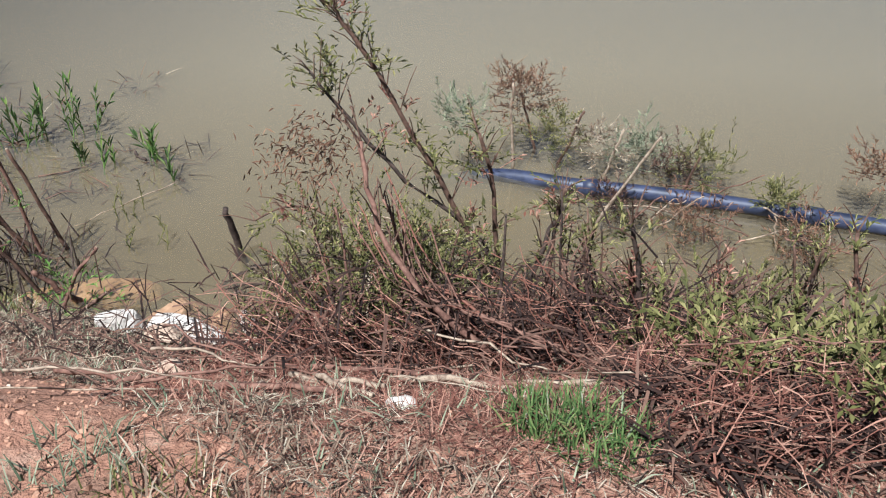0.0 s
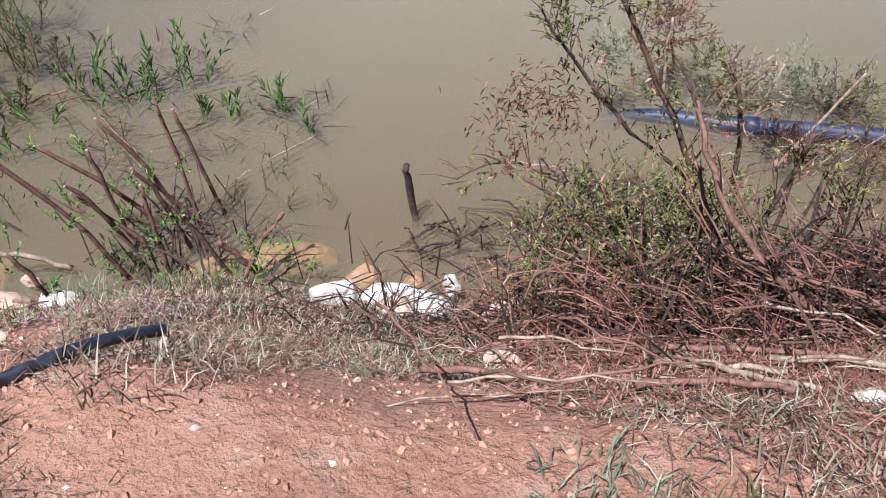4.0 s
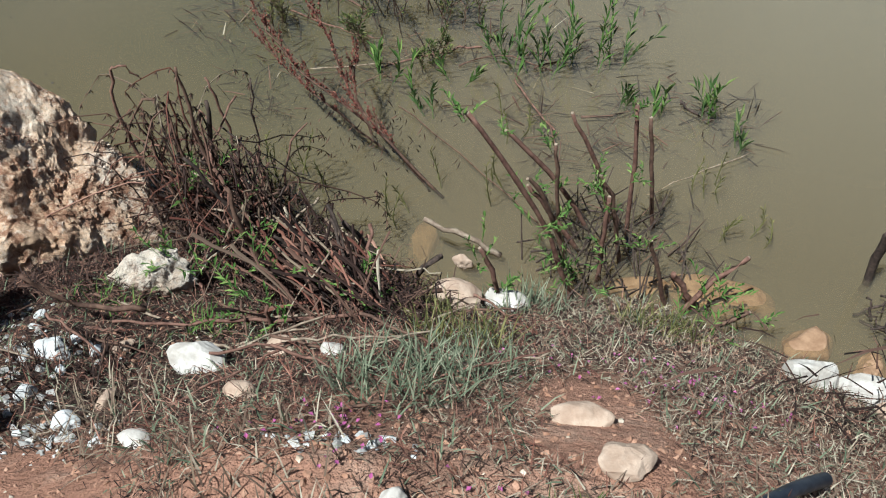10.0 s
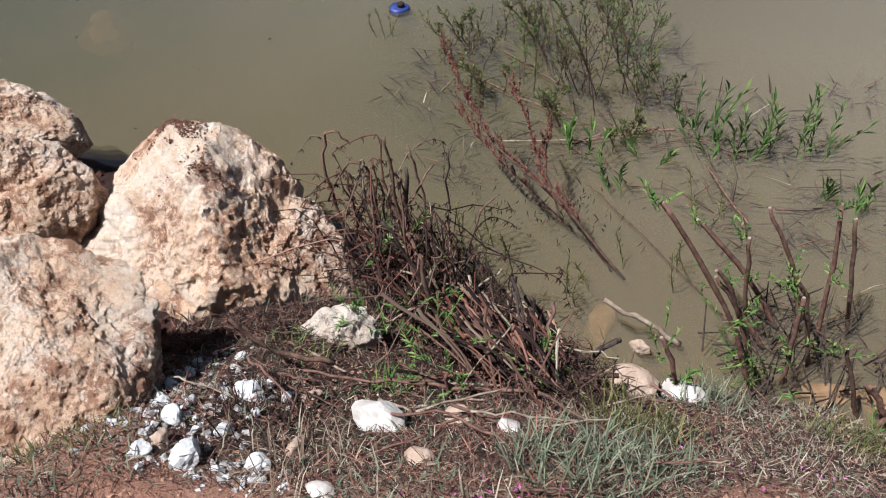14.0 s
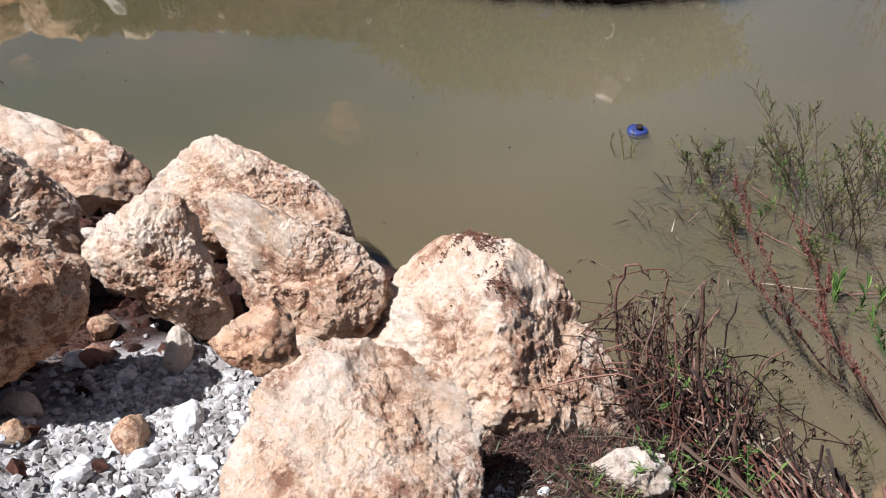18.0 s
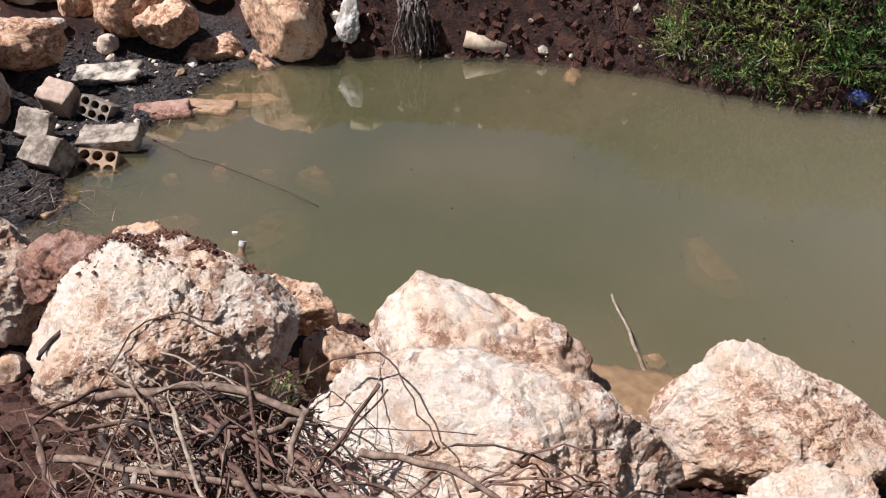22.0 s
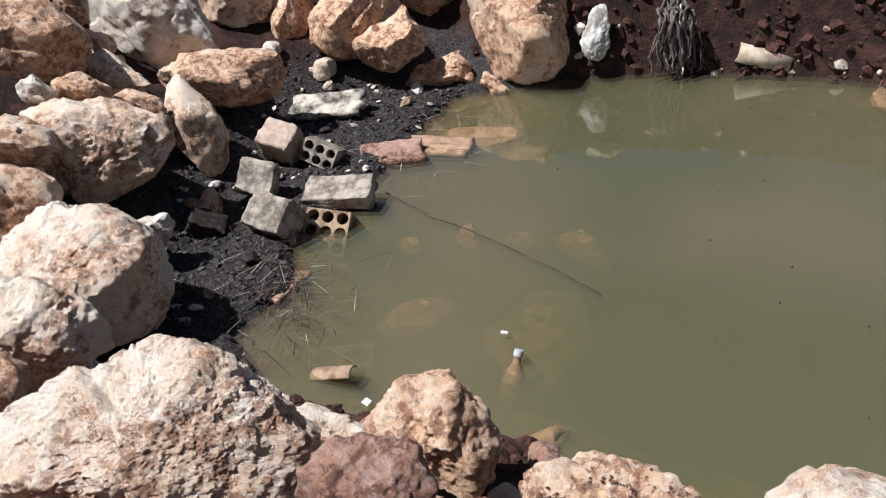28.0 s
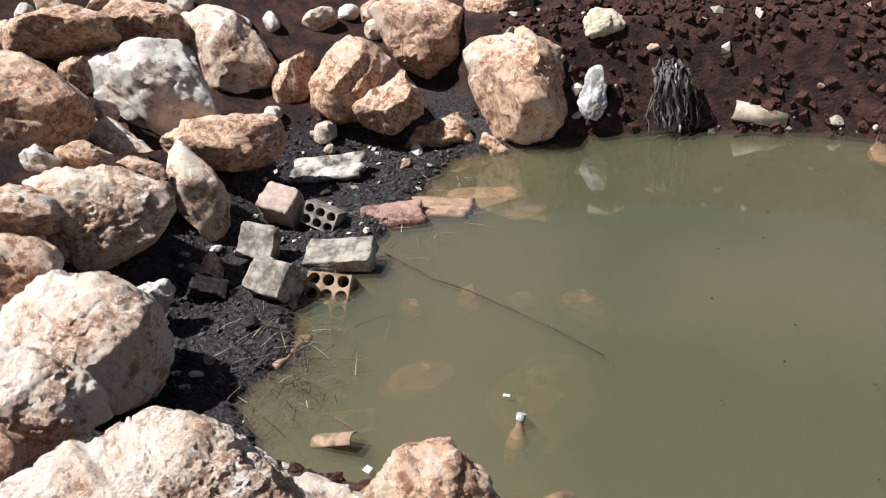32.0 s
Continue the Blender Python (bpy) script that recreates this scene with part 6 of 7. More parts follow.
    for k in range(90):
        x, y = rng.uniform(-0.9, 1.3), rng.uniform(1.45, 2.4)
        p = Vector((x, y, max(0, ground_at(x, y)) + abs(rng.gauss(0.0, 0.06)) + 0.01))
        if x < -0.5 and y > 2.1:
            continue
        w = Vector((rng.gauss(0.8, 0.5), rng.gauss(-0.12, 0.22), rng.gauss(0.0, 0.10))).normalized() * rng.uniform(0.08, 0.26)
        stem(ob, [p - w, p + Vector((0, 0, 0.015)), p + w], rng.uniform(0.0016, 0.0045), 0.0014, rng.choice((BARK_RED, BARK_RED, BARK, BARK_RED, BARK_PALE)), rng, "branch", 0.005)


build_shrub()


def build_drowned_shrub():
    rng = random.Random(22)
    ob = thing("drowned_shrub", (0.5, 4.0, 0.0), "half-drowned shrub with dry brown leaves by the pipe", "shrub")
    for k, line in enumerate(([(0.19, 3.96, -0.03), (0.17, 3.96, 0.43)], [(0.31, 4.15, -0.03), (0.23, 4.15, 0.29)], [(0.61, 3.91, -0.03), (0.68, 3.91, 0.23)],
                              [(0.93, 3.75, -0.03), (0.99, 3.72, 0.20)], [(0.50, 3.36, 0.05), (0.61, 3.32, 0.33), (0.70, 3.3, 0.51)], [(0.4, 4.0, -0.03), (0.5, 3.95, 0.3)])):
        stem(ob, line, 0.0075, 0.005, (BARK_PALE, BARK)[k % 2], rng)
    for x, y, z, r, m in ((-0.05, 3.90, 0.30, 0.10, LEAF_GREY), (0.25, 4.15, 0.26, 0.13, RUST), (0.20, 4.1, 0.36, 0.09, RUST), (0.37, 4.0, 0.16, 0.11, LEAF), (0.58, 3.95, 0.14, 0.11, DRY),
                          (0.78, 3.95, 0.12, 0.12, LEAF_GREY), (1.04, 3.85, 0.10, 0.13, LEAF), (0.92, 3.9, 0.06, 0.10, DRY_DARK), (1.30, 3.55, 0.10, 0.05, LEAF), (1.71, 3.60, 0.22, 0.08, RUST),
                          (0.6, 3.55, 0.05, 0.10, DRY_DARK), (0.9, 3.4, 0.05, 0.12, RUST), (1.35, 3.3, 0.06, 0.12, RUST)):
        clump(ob, (x, y, z), r, int(50 + 420 * r), 0.022, 0.006, m, rng)
    for _ in range(30):
        x = rng.uniform(0.3, 2.0)
        p = Vector((x, 3.45 - 0.25 * (x - 1) + rng.gauss(0, 0.13), rng.uniform(-0.01, 0.08)))
        w = Vector((rng.gauss(0, 0.8), rng.gauss(0, 0.5), rng.gauss(0.1, 0.4))).normalized() * rng.uniform(0.07, 0.2)
        stem(ob, [p - w, p + Vector((0, 0, 0.02)), p + w], 0.004, 0.002, rng.choice((BARK_RED, BARK_PALE, BARK)), rng, "branch")


build_drowned_shrub()

for k, line in enumerate(([(-0.90, 1.70), (-0.81, 1.68), (-0.70, 1.66)], [(-0.18, 1.78), (-0.02, 1.70), (0.20, 1.67), (0.35, 1.66)], [(-0.04, 1.72), (0.08, 1.67), (0.17, 1.62)],
                          [(-0.42, 1.77), (-0.30, 1.71), (-0.20, 1.67)], [(-0.52, 1.58), (-0.40, 1.59), (-0.27, 1.51)], [(-0.36, 1.76), (-0.28, 1.64), (-0.21, 1.54)],
                          [(-0.55, 1.9), (-0.3, 1.86), (-0.05, 1.8)])):
    snag("fallen_branch", "reddish bare branch lying on the bank", [[(x, y, ground_at(x, y) + 0.03) for x, y in line]], 0.008, (BARK_RED, BARK_PALE)[k % 2], 30 + k)


# ---- the roots and vines between the near boulders ----
def build_roots():
    rng = random.Random(41)
    ob = thing("root_heap", (-5.6, 0.72, 0.85), "heap of torn brown roots and vine stems", "roots")
    mound = Soup()
    for _ in range(2600):
        x, y = -5.62 + rng.gauss(0, 0.30), 0.68 + rng.gauss(0, 0.17)
        h = 0.40 * math.exp(-((x + 5.62) / 0.42) ** 2 - ((y - 0.68) / 0.30) ** 2)
        mound.chip((x, y, max(ground_at(x, y), 0.44 + h) - rng.uniform(0.0, 0.07)), rng.choice((0.008, 0.012, 0.018, 0.028)), rng, 0.8)
    tagged(mound.out("soil_heap", CLOD_RED), "heap of dark red crumbly soil under the roots", "soil", kind="stuff")
    for k in range(190):
        c = Vector((-5.60 + rng.gauss(0, 0.26), 0.74 + rng.gauss(0, 0.15), 0.88 + rng.uniform(-0.06, 0.09)))
        w = Vector((rng.gauss(0.6, 0.6), rng.gauss(0.1, 0.5), rng.gauss(0, 0.18))).normalized() * rng.uniform(0.08, 0.32)
        n = Vector((rng.gauss(0, 0.07), rng.gauss(0, 0.07), rng.uniform(0, 0.08)))
        r = rng.choice((0.0016, 0.002, 0.0025, 0.003, 0.004, 0.006, 0.008))
        stem(ob, [c - w, c - w * 0.3 + n, c + w * 0.4 + n * 0.5, c + w], r, r * 0.7, rng.choice((BARK_TAN, BARK_RED, BARK_RED, BARK, BARK_DARK, BARK, BARK_PALE)), rng, "root")
    for line, r in (([(-5.95, 0.50, 0.98), (-5.6, 0.70, 1.00), (-5.2, 0.98, 0.98), (-4.95, 1.12, 0.97)], 0.009), ([(-6.05, 0.66, 1.0), (-5.85, 0.86, 1.02), (-5.62, 0.98, 0.98)], 0.012),
                    ([(-5.62, 0.98, 1.0), (-5.58, 0.92, 1.05), (-5.50, 0.82, 0.98), (-5.35, 0.86, 0.96), (-5.12, 1.05, 0.95)], 0.008), ([(-5.45, 0.98, 0.98), (-5.25, 1.06, 1.0), (-5.05, 1.10, 0.96)], 0.009),
                    ([(-5.78, 0.62, 0.92), (-5.68, 0.84, 0.98), (-5.64, 0.95, 0.98)], 0.011)):
        stem(ob, line, r * 1.05, r * 0.8, BARK_TAN, rng, "root")
    for _ in range(30):
        c = Vector((-4.98 + rng.gauss(0, 0.10), 1.12 + rng.gauss(0, 0.08), 0.94 + rng.uniform(-0.04, 0.08)))
        w = Vector((rng.gauss(0.5, 0.6), rng.gauss(0.5, 0.6), rng.gauss(0, 0.35))).normalized() * rng.uniform(0.06, 0.18)
        stem(ob, [c - w, c + Vector((0, 0, 0.06)), c + w], 0.0032, 0.002, rng.choice((BARK, BARK_RED)), rng, "root")
    s = Soup()
    for _ in range(1300):
        p = (-5.6 + rng.gauss(0, 0.26), 0.76 + rng.gauss(0, 0.15), 0.88 + rng.uniform(-0.08, 0.06))
        s.blade(p, (rng.gauss(0, 1), rng.gauss(0, 1), rng.gauss(0, 0.4)), rng.uniform(0.03, 0.10), 0.003, 0.3)
    under(ob, s.out("root_hairs", RUST))
    weed = thing("broadleaf_weed", (-5.83, 1.01, 0.86), "small dark green weed growing between boulders and roots", "weed")
    clump(weed, (-5.83, 1.01, 0.89), 0.045, 11, 0.022, 0.012, LEAF, rng, "foliage")


build_roots()


# ---- bricks, blocks and rubbish on the mud ----
def block(name, at, turn, size, label, mat=CONCRETE, holes=()):
    """A worn block with chipped edges; holes: positions across its face where cores run through."""
    ob = thing(name, at, label, "block", "broken building blocks on the mud")
    ob.matrix_world = pose(*at, *turn)
    rng = random.Random(hash_name(label))
    bm = bmesh.new()
    bmesh.ops.create_cube(bm, size=1)
    bmesh.ops.scale(bm, vec=size, verts=bm.verts)
    bmesh.ops.subdivide_edges(bm, edges=bm.edges, cuts=5, use_grid_fill=True)
    bmesh.ops.bevel(bm, geom=[e for e in bm.edges if e.calc_face_angle(0) > 0.5], offset=0.011, segments=2, affect="EDGES", profile=0.6)
    for v in bm.verts:
        n = noise.noise_vector(v.co * 9 + Vector((rng.random() * 9, 0, 0))) * 0.016 + noise.noise_vector(v.co * 31) * 0.006
        v.co += n
    part("block_body", bm, mat, ob)
    return ob


def hash_name(text):
    return sum(ord(c) * (i + 1) for i, c in enumerate(text))


block("concrete_block", (-9.53, 2.45, 0.07), (14, -4, 41), (0.40, 0.20, 0.09), "pale concrete block lying flat at the mud's edge")
block("concrete_block", (-9.50, 2.02, 0.10), (38, 4, 22), (0.24, 0.20, 0.22), "broken concrete block tipped on its corner")
block("concrete_block", (-9.86, 2.12, 0.17), (48, 8, 35), (0.22, 0.20, 0.10), "pale block leaning against the boulders")
block("brown_block", (-10.18, 2.46, 0.16), (30, 12, 28), (0.22, 0.18, 0.26), "brown stained block standing in the mud", TANSTONE)
block("concrete_block", (-9.72, 1.72, 0.10), (20, 30, 60), (0.20, 0.12, 0.10), "muddy brick half sunk in silt", HOLE_SHADE_MUD)


def hollow_brick(at, turn, size, rows, cols, label, mat=CLAY):
    """A fired-clay block with rows of round cores through its face."""
    ob = thing("hollow_brick", at, label, "brick", "hollow clay bricks on the mud")
    ob.matrix_world = pose(*at, *turn)
    w, d, h = size
    cell_w, cell_h = w / cols, h / rows
    s = Soup()
    for i in range(rows):
        for j in range(cols):
            cx, cz = -w / 2 + (j + 0.5) * cell_w, -h / 2 + (i + 0.5) * cell_h
            outer, inner = [], []
            for k in range(16):
                a = 2 * math.pi * k / 16
                m = max(abs(math.cos(a)), abs(math.sin(a)))
                outer.append((cx + math.cos(a) / m * cell_w / 2, cz + math.sin(a) / m * cell_h / 2))
                inner.append((cx + math.cos(a) * cell_w * 0.40, cz + math.sin(a) * cell_h * 0.40))
            n = len(s.v)
            for y in (-d / 2, d / 2):
                s.v += [(x, y, z) for x, z in outer] + [(x, y, z) for x, z in inner]
            for k in range(16):
                q = (k + 1) % 16
                s.f += [(n + k, n + q, n + 16 + q, n + 16 + k), (n + 32 + q, n + 32 + k, n + 48 + k, n + 48 + q), (n + 16 + k, n + 16 + q, n + 48 + q, n + 48 + k)]
                if (i in (0, rows - 1)) or (j in (0, cols - 1)):
                    s.f.append((n + q, n + k, n + 32 + k, n + 32 + q))
    s.out("brick_body", mat, ob)
    # Dark plate set inside the cores stands for their shade.
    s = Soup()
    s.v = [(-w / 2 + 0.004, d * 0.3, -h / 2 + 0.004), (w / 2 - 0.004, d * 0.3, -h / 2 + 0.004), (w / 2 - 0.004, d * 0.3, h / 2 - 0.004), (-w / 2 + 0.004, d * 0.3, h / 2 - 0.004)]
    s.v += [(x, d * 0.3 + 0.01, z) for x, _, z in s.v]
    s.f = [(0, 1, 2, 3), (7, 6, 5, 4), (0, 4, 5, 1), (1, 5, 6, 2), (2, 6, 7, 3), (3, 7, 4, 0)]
    s.out("silt_plug", HOLE_SHADE_MUD, ob, "dark plate standing for the shade inside the cores")


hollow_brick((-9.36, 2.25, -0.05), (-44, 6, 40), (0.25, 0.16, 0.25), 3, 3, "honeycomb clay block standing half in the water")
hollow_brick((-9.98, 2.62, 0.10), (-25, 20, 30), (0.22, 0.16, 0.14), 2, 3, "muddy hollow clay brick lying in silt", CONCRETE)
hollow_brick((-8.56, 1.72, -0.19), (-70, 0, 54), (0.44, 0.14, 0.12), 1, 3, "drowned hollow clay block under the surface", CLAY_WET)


def slab(name, at, turn, size, mat, label, category="slab", seed=1):
    ob = thing(name, at, label, category, "flat rubbish round the mud")
    ob.matrix_world = pose(*at, *turn)
    rng = random.Random(seed)
    bm = bmesh.new()
    bmesh.ops.create_grid(bm, x_segments=14, y_segments=10, size=0.5)
    for v in bm.verts:
        e = 1 - 0.18 * noise.noise(v.co * 4 + Vector((seed, 0, 0)))
        v.co = Vector((v.co.x * size[0] * e, v.co.y * size[1] * e, 0.012 * noise.noise(v.co * 6 + Vector((0, seed, 0)))))
    ext = bmesh.ops.extrude_face_region(bm, geom=bm.faces[:])
    bmesh.ops.translate(bm, vec=(0, 0, -size[2]), verts=[g for g in ext["geom"] if isinstance(g, bmesh.types.BMVert)])
    bmesh.ops.recalc_face_normals(bm, faces=bm.faces)
    part("slab_body", bm, mat, ob)
    return ob


slab("clay_plate", (-9.08, 1.78, 0.01), (-8, 6, 30), (0.20, 0.34, 0.03), CLAY_WET, "brown clay plate slipping under the water", seed=3)
slab("weathered_board", (-10.58, 3.02, 0.13), (18, -6, 40), (0.52, 0.24, 0.04), MUDSLAB, "weathered pale slab streaked with black mud", seed=4)
slab("orange_slab", (-9.78, 2.99, 0.05), (9, 0, 58), (0.38, 0.22, 0.06), STONE[4], "orange pitted slab at the water's edge", seed=5)
slab("grey_slab", (-9.72, 3.30, 0.004), (2, 0, 35), (0.45, 0.22, 0.04), CLAY_WET, "brown slab awash at the water's edge", seed=6)
slab("sunken_slab", (-5.60, 2.68, -0.012), (-3, 4, 35), (0.46, 0.34, 0.06), CLAY_WET, "tan slab lying just under the water", seed=9)
slab("paper_scrap", (-8.03, 1.61, 0.012), (5, 0, 10), (0.035, 0.03, 0.003), PAPER, "white paper scrap floating by the rocks", "litter", 7)
slab("paper_scrap", (-7.98, 2.32, 0.006), (0, 0, 30), (0.03, 0.014, 0.003), PAPER, "white scrap floating on the pond", "litter", 8)


def roof_tile(at, turn, label, r=0.045, length=0.2, arc=150, mat=CLAY):
    ob = thing("clay_tile", at, label, "tile", "clay tiles and pipes")
    ob.matrix_world = pose(*at, *turn)
    s = Soup()
    n = 14
    for y in (-length / 2, length / 2):
        for rr in (r, r * 0.8):
            for k in range(n + 1):
                a = radians(90 - arc / 2 + arc * k / n)
                s.v.append((math.cos(a) * rr, y, math.sin(a) * rr))
    m = n + 1
    for k in range(n):
        s.f += [(k, k + 1, 2 * m + k + 1, 2 * m + k), (m + k + 1, m + k, 3 * m + k, 3 * m + k + 1), (k + 1, k, m + k, m + k + 1), (2 * m + k, 2 * m + k + 1, 3 * m + k + 1, 3 * m + k)]
    for k in (0, n):
        s.f.append((k, m + k, 3 * m + k, 2 * m + k) if k else (2 * m, 3 * m, m, 0))
    s.out("tile_body", mat, ob, "", True)


roof_tile((-8.27, 1.61, -0.005), (20, 10, -60), "orange clay tile shard sticking out of the water", 0.045, 0.22, 120)
roof_tile((-2.66, 2.68, 0.02), (4, 0, 100), "orange clay tile shard among the brushwood", 0.03, 0.12)
roof_tile((-8.90, 5.58, 0.10), (-14, 0, -52), "pale clay drainpipe half buried in the bank", 0.07, 0.36, 359, CLAY_PALE)


def build_bottle():
    ob = thing("glass_bottle", (-7.79, 2.20, -0.075), "silted brown bottle bobbing upright in the pond", "bottle")
    ob.rotation_euler = (radians(-25), 0, radians(20))
    s = Soup()
    prof = [(0.0, -0.13), (0.045, -0.13), (0.05, -0.11), (0.05, 0.0), (0.04, 0.035), (0.018, 0.07), (0.016, 0.10), (0.019, 0.105), (0.019, 0.12), (0.0, 0.12)]
    for r, z in prof:
        for k in range(16):
            a = 2 * math.pi * k / 16
            s.v.append((math.cos(a) * r, math.sin(a) * r, z))
    for i in range(len(prof) - 1):
        for k in range(16):
            q = (k + 1) % 16
            s.f.append((i * 16 + k, i * 16 + q, i * 16 + 16 + q, i * 16 + 16 + k))
    s.out("bottle_body", CLAY_WET, ob, "", True)
    c = Soup()
    c.tube([(0, 0, 0.105), (0, 0, 0.132)], 0.021, 0.020, 14)
    c.out("cap", CHALK_GREY, ob, "pale bottle cap")


build_bottle()


def crumpled(name, at, turn, size, mat, label, seed, category):
    """A stuffed, wrinkled bag."""
    v, f = rock_mesh(size, None, seed, 5, 0.7, 10, 0.0)
    out = []
    for p in v:
        c = Vector(p)
        w = 0.012 * noise.noise(Vector((c.x * 30, c.y * 30, c.z * 9 + seed))) + 0.008 * noise.noise(c * 55)
        out.append(tuple(c * (1 + w / max(0.03, c.length)) * (1 + 0.25 * noise.noise(Vector((seed, 0, c.z * 7))))))
    ob = mesh_object(name, out, f, mat)
    ob.matrix_world = pose(*at, *turn)
    return tagged(ob, label, category, "rubbish on the far bank")


def fibrous_rag(at, width, height, label, seed):
    """A bundle of frayed strands hanging down the bank."""
    rng = random.Random(seed)
    ob = thing("wet_rag", at, label, "rag", "rubbish on the far bank")
    side = Vector((0.72, 0.69, 0))
    for k in range(34):
        u = rng.uniform(-0.5, 0.5)
        cut = rng.uniform(0.6, 1.2)
        a = Vector(at) + side * width * u * 0.7 + Vector((rng.gauss(0, 0.015), rng.gauss(0, 0.015), height * rng.uniform(0.3, 0.5)))
        b = Vector(at) + side * width * (u + rng.gauss(0, 0.10)) + Vector((0.10 + rng.gauss(0, 0.03), -0.10 + rng.gauss(0, 0.03), -height * cut * 0.42))
        line = [a, a + (b - a) * 0.25 + Vector((0.06, -0.06, 0.03)) * cut, a + (b - a) * 0.6 + Vector((rng.gauss(0.02, 0.03), rng.gauss(-0.02, 0.03), 0)), b]
        stem(ob, line, rng.uniform(0.008, 0.02), rng.uniform(0.003, 0.008), (RAG, RAG, SACK, RAG)[k % 4] if u > 0.1 else RAG, rng, "strand", 0.008)
    return ob


crumpled("plastic_sack", (-9.74, 4.80, 0.30), (-24, 10, 45), (0.24, 0.17, 0.50), SACK, "torn whitish plastic sack hanging down the bank", 3, "sack")
crumpled("plastic_sack", (-9.90, 5.06, 0.74), (-40, -6, 60), (0.34, 0.22, 0.26), SACK_TAN, "yellowed crumpled sack at the top of the bank", 9, "sack")
fibrous_rag((-9.40, 5.22, 0.27), 0.30, 0.50, "grey fibrous rag hanging over the water", 14)
fibrous_rag((-5.72, 6.72, 0.22), 0.09, 0.30, "grey rag caught on the grassy bank", 21)
crumpled("blue_bag", (-6.10, 6.46, 0.10), (-20, 10, 10), (0.20, 0.14, 0.13), PLASTIC_BLUE, "crumpled blue plastic bag at the waterline", 5, "bag")


def build_post():
    ob = thing("concrete_post", (-5.55, 7.05, 0.55), "pale broken concrete post leaning on the grassy bank", "post")
    s = Soup()
    s.tube(bend([(-5.50, 7.22, 0.32), (-5.54, 6.95, 0.58), (-5.60, 6.7, 0.82)], 4, 0.008, random.Random(3)), 0.10, 0.08, 9, True, 0.12, random.Random(4))
    under(ob, s.out("post_body", STONE[2], None, "", False))


build_post()


# ---- the far bank: clods, stones, weeds ----
def far_spot(rng, lo, hi, din=0.6):
    """A place on the far bank, by its distance along the edge and inland."""
    while True:
        x, y = rng.uniform(lo, hi), rng.uniform(4.3, 8.5)
        d = shore_at(x, y)
        if 0.0 < d < din:
            return x, y, d


def build_far_bank():
    rng = random.Random(51)
    clods, pale = Soup(), Soup()
    for _ in range(2200):
        x, y, d = far_spot(rng, -10.6, -4.9, 0.75)
        size = rng.choice((0.012, 0.018, 0.025, 0.04, 0.055))
        (pale if rng.random() < 0.03 else clods).chip((x, y, ground_at(x, y) + size * 0.2), size, rng, 0.9)
    tagged(clods.out("soil_clods", DARKCLOD), "dark red soil clods on the far bank, darkened further for its shade", "clods", kind="stuff")
    tagged(pale.out("bank_pebbles", PEBBLE), "pale stones in the far bank", "pebbles", kind="stuff")
    for k in range(10):
        x, y, d = far_spot(rng, -10.2, -6.9, 0.6)
        w = rng.uniform(0.04, 0.11)
        stone((x, y, ground_at(x, y) + w * 0.1), (w, w * 0.8, w * 0.7), (STONE[4], STONE[2], STONE[1])[k % 3], 700 + k, "pale stone stuck in the dark far bank", "bank_stone",
              (rng.uniform(-40, 40), rng.uniform(-40, 40), 40 * k), 3, "stones in the far bank", 0.4)
    for k in range(120):
        x, y, d = far_spot(rng, -7.5, -5.0, 1.0)
        z = ground_at(x, y)
        ob = thing("bank_weed", (x, y, z), "bushy green weed on the grassy point" if k % 3 else "pale dry weed on the grassy point", "weed", "weeds on the far bank")
        m = (DRY_DARK, LEAF_BRIGHT, LEAF_SUN)[k % 3]
        clump(ob, (x, y, z + 0.08), rng.uniform(0.09, 0.16), 46, 0.038, 0.012, m, rng)
        s = Soup()
        for _ in range(34):
            s.blade((x + rng.gauss(0, 0.06), y + rng.gauss(0, 0.06), z), (rng.gauss(0, 0.6), rng.gauss(-0.3, 0.6), 0.9), rng.uniform(0.1, 0.3), 0.009, rng.uniform(0.3, 1.2))
        under(ob, s.out("grass_blades", (LEAF_BRIGHT, LEAF_SUN, DRY)[k % 3]))
    for k in range(46):
        x, y, d = far_spot(rng, -7.4, -4.95, 0.55)
        z = ground_at(x, y)
        ob = thing("bank_weed", (x, y, z), "sunlit yellow-green weed on the edge of the point", "weed", "weeds on the far bank")
        clump(ob, (x, y, z + 0.14), rng.uniform(0.10, 0.17), 40, 0.04, 0.013, LEAF_SUN if k % 3 else LEAF_BRIGHT, rng)
    s = Soup()
    for _ in range(7000):
        x, y, d = far_spot(rng, -7.7, -4.9, 1.6)
        s.blade((x, y, ground_at(x, y)), (rng.gauss(0, 0.6), rng.gauss(0, 0.6), 0.8), rng.uniform(0.06, 0.2), 0.007, rng.uniform(0.2, 1))
    tagged(s.out("bank_grass", LEAF_BRIGHT), "green grass covering the point", "grass", kind="stuff")
    s = Soup()
    for _ in range(900):
        x, y, d = far_spot(rng, -8.2, -4.9, 0.3)
        s.blade((x, y, ground_at(x, y) + 0.05), (rng.gauss(0, 0.7), rng.gauss(-0.4, 0.7), rng.gauss(-0.3, 0.5)), rng.uniform(0.08, 0.3), 0.005, rng.uniform(0.2, 1))
    tagged(s.out("hanging_roots", DRY_DARK), "dry roots and stalks hanging over the water", "roots", kind="stuff")


build_far_bank()


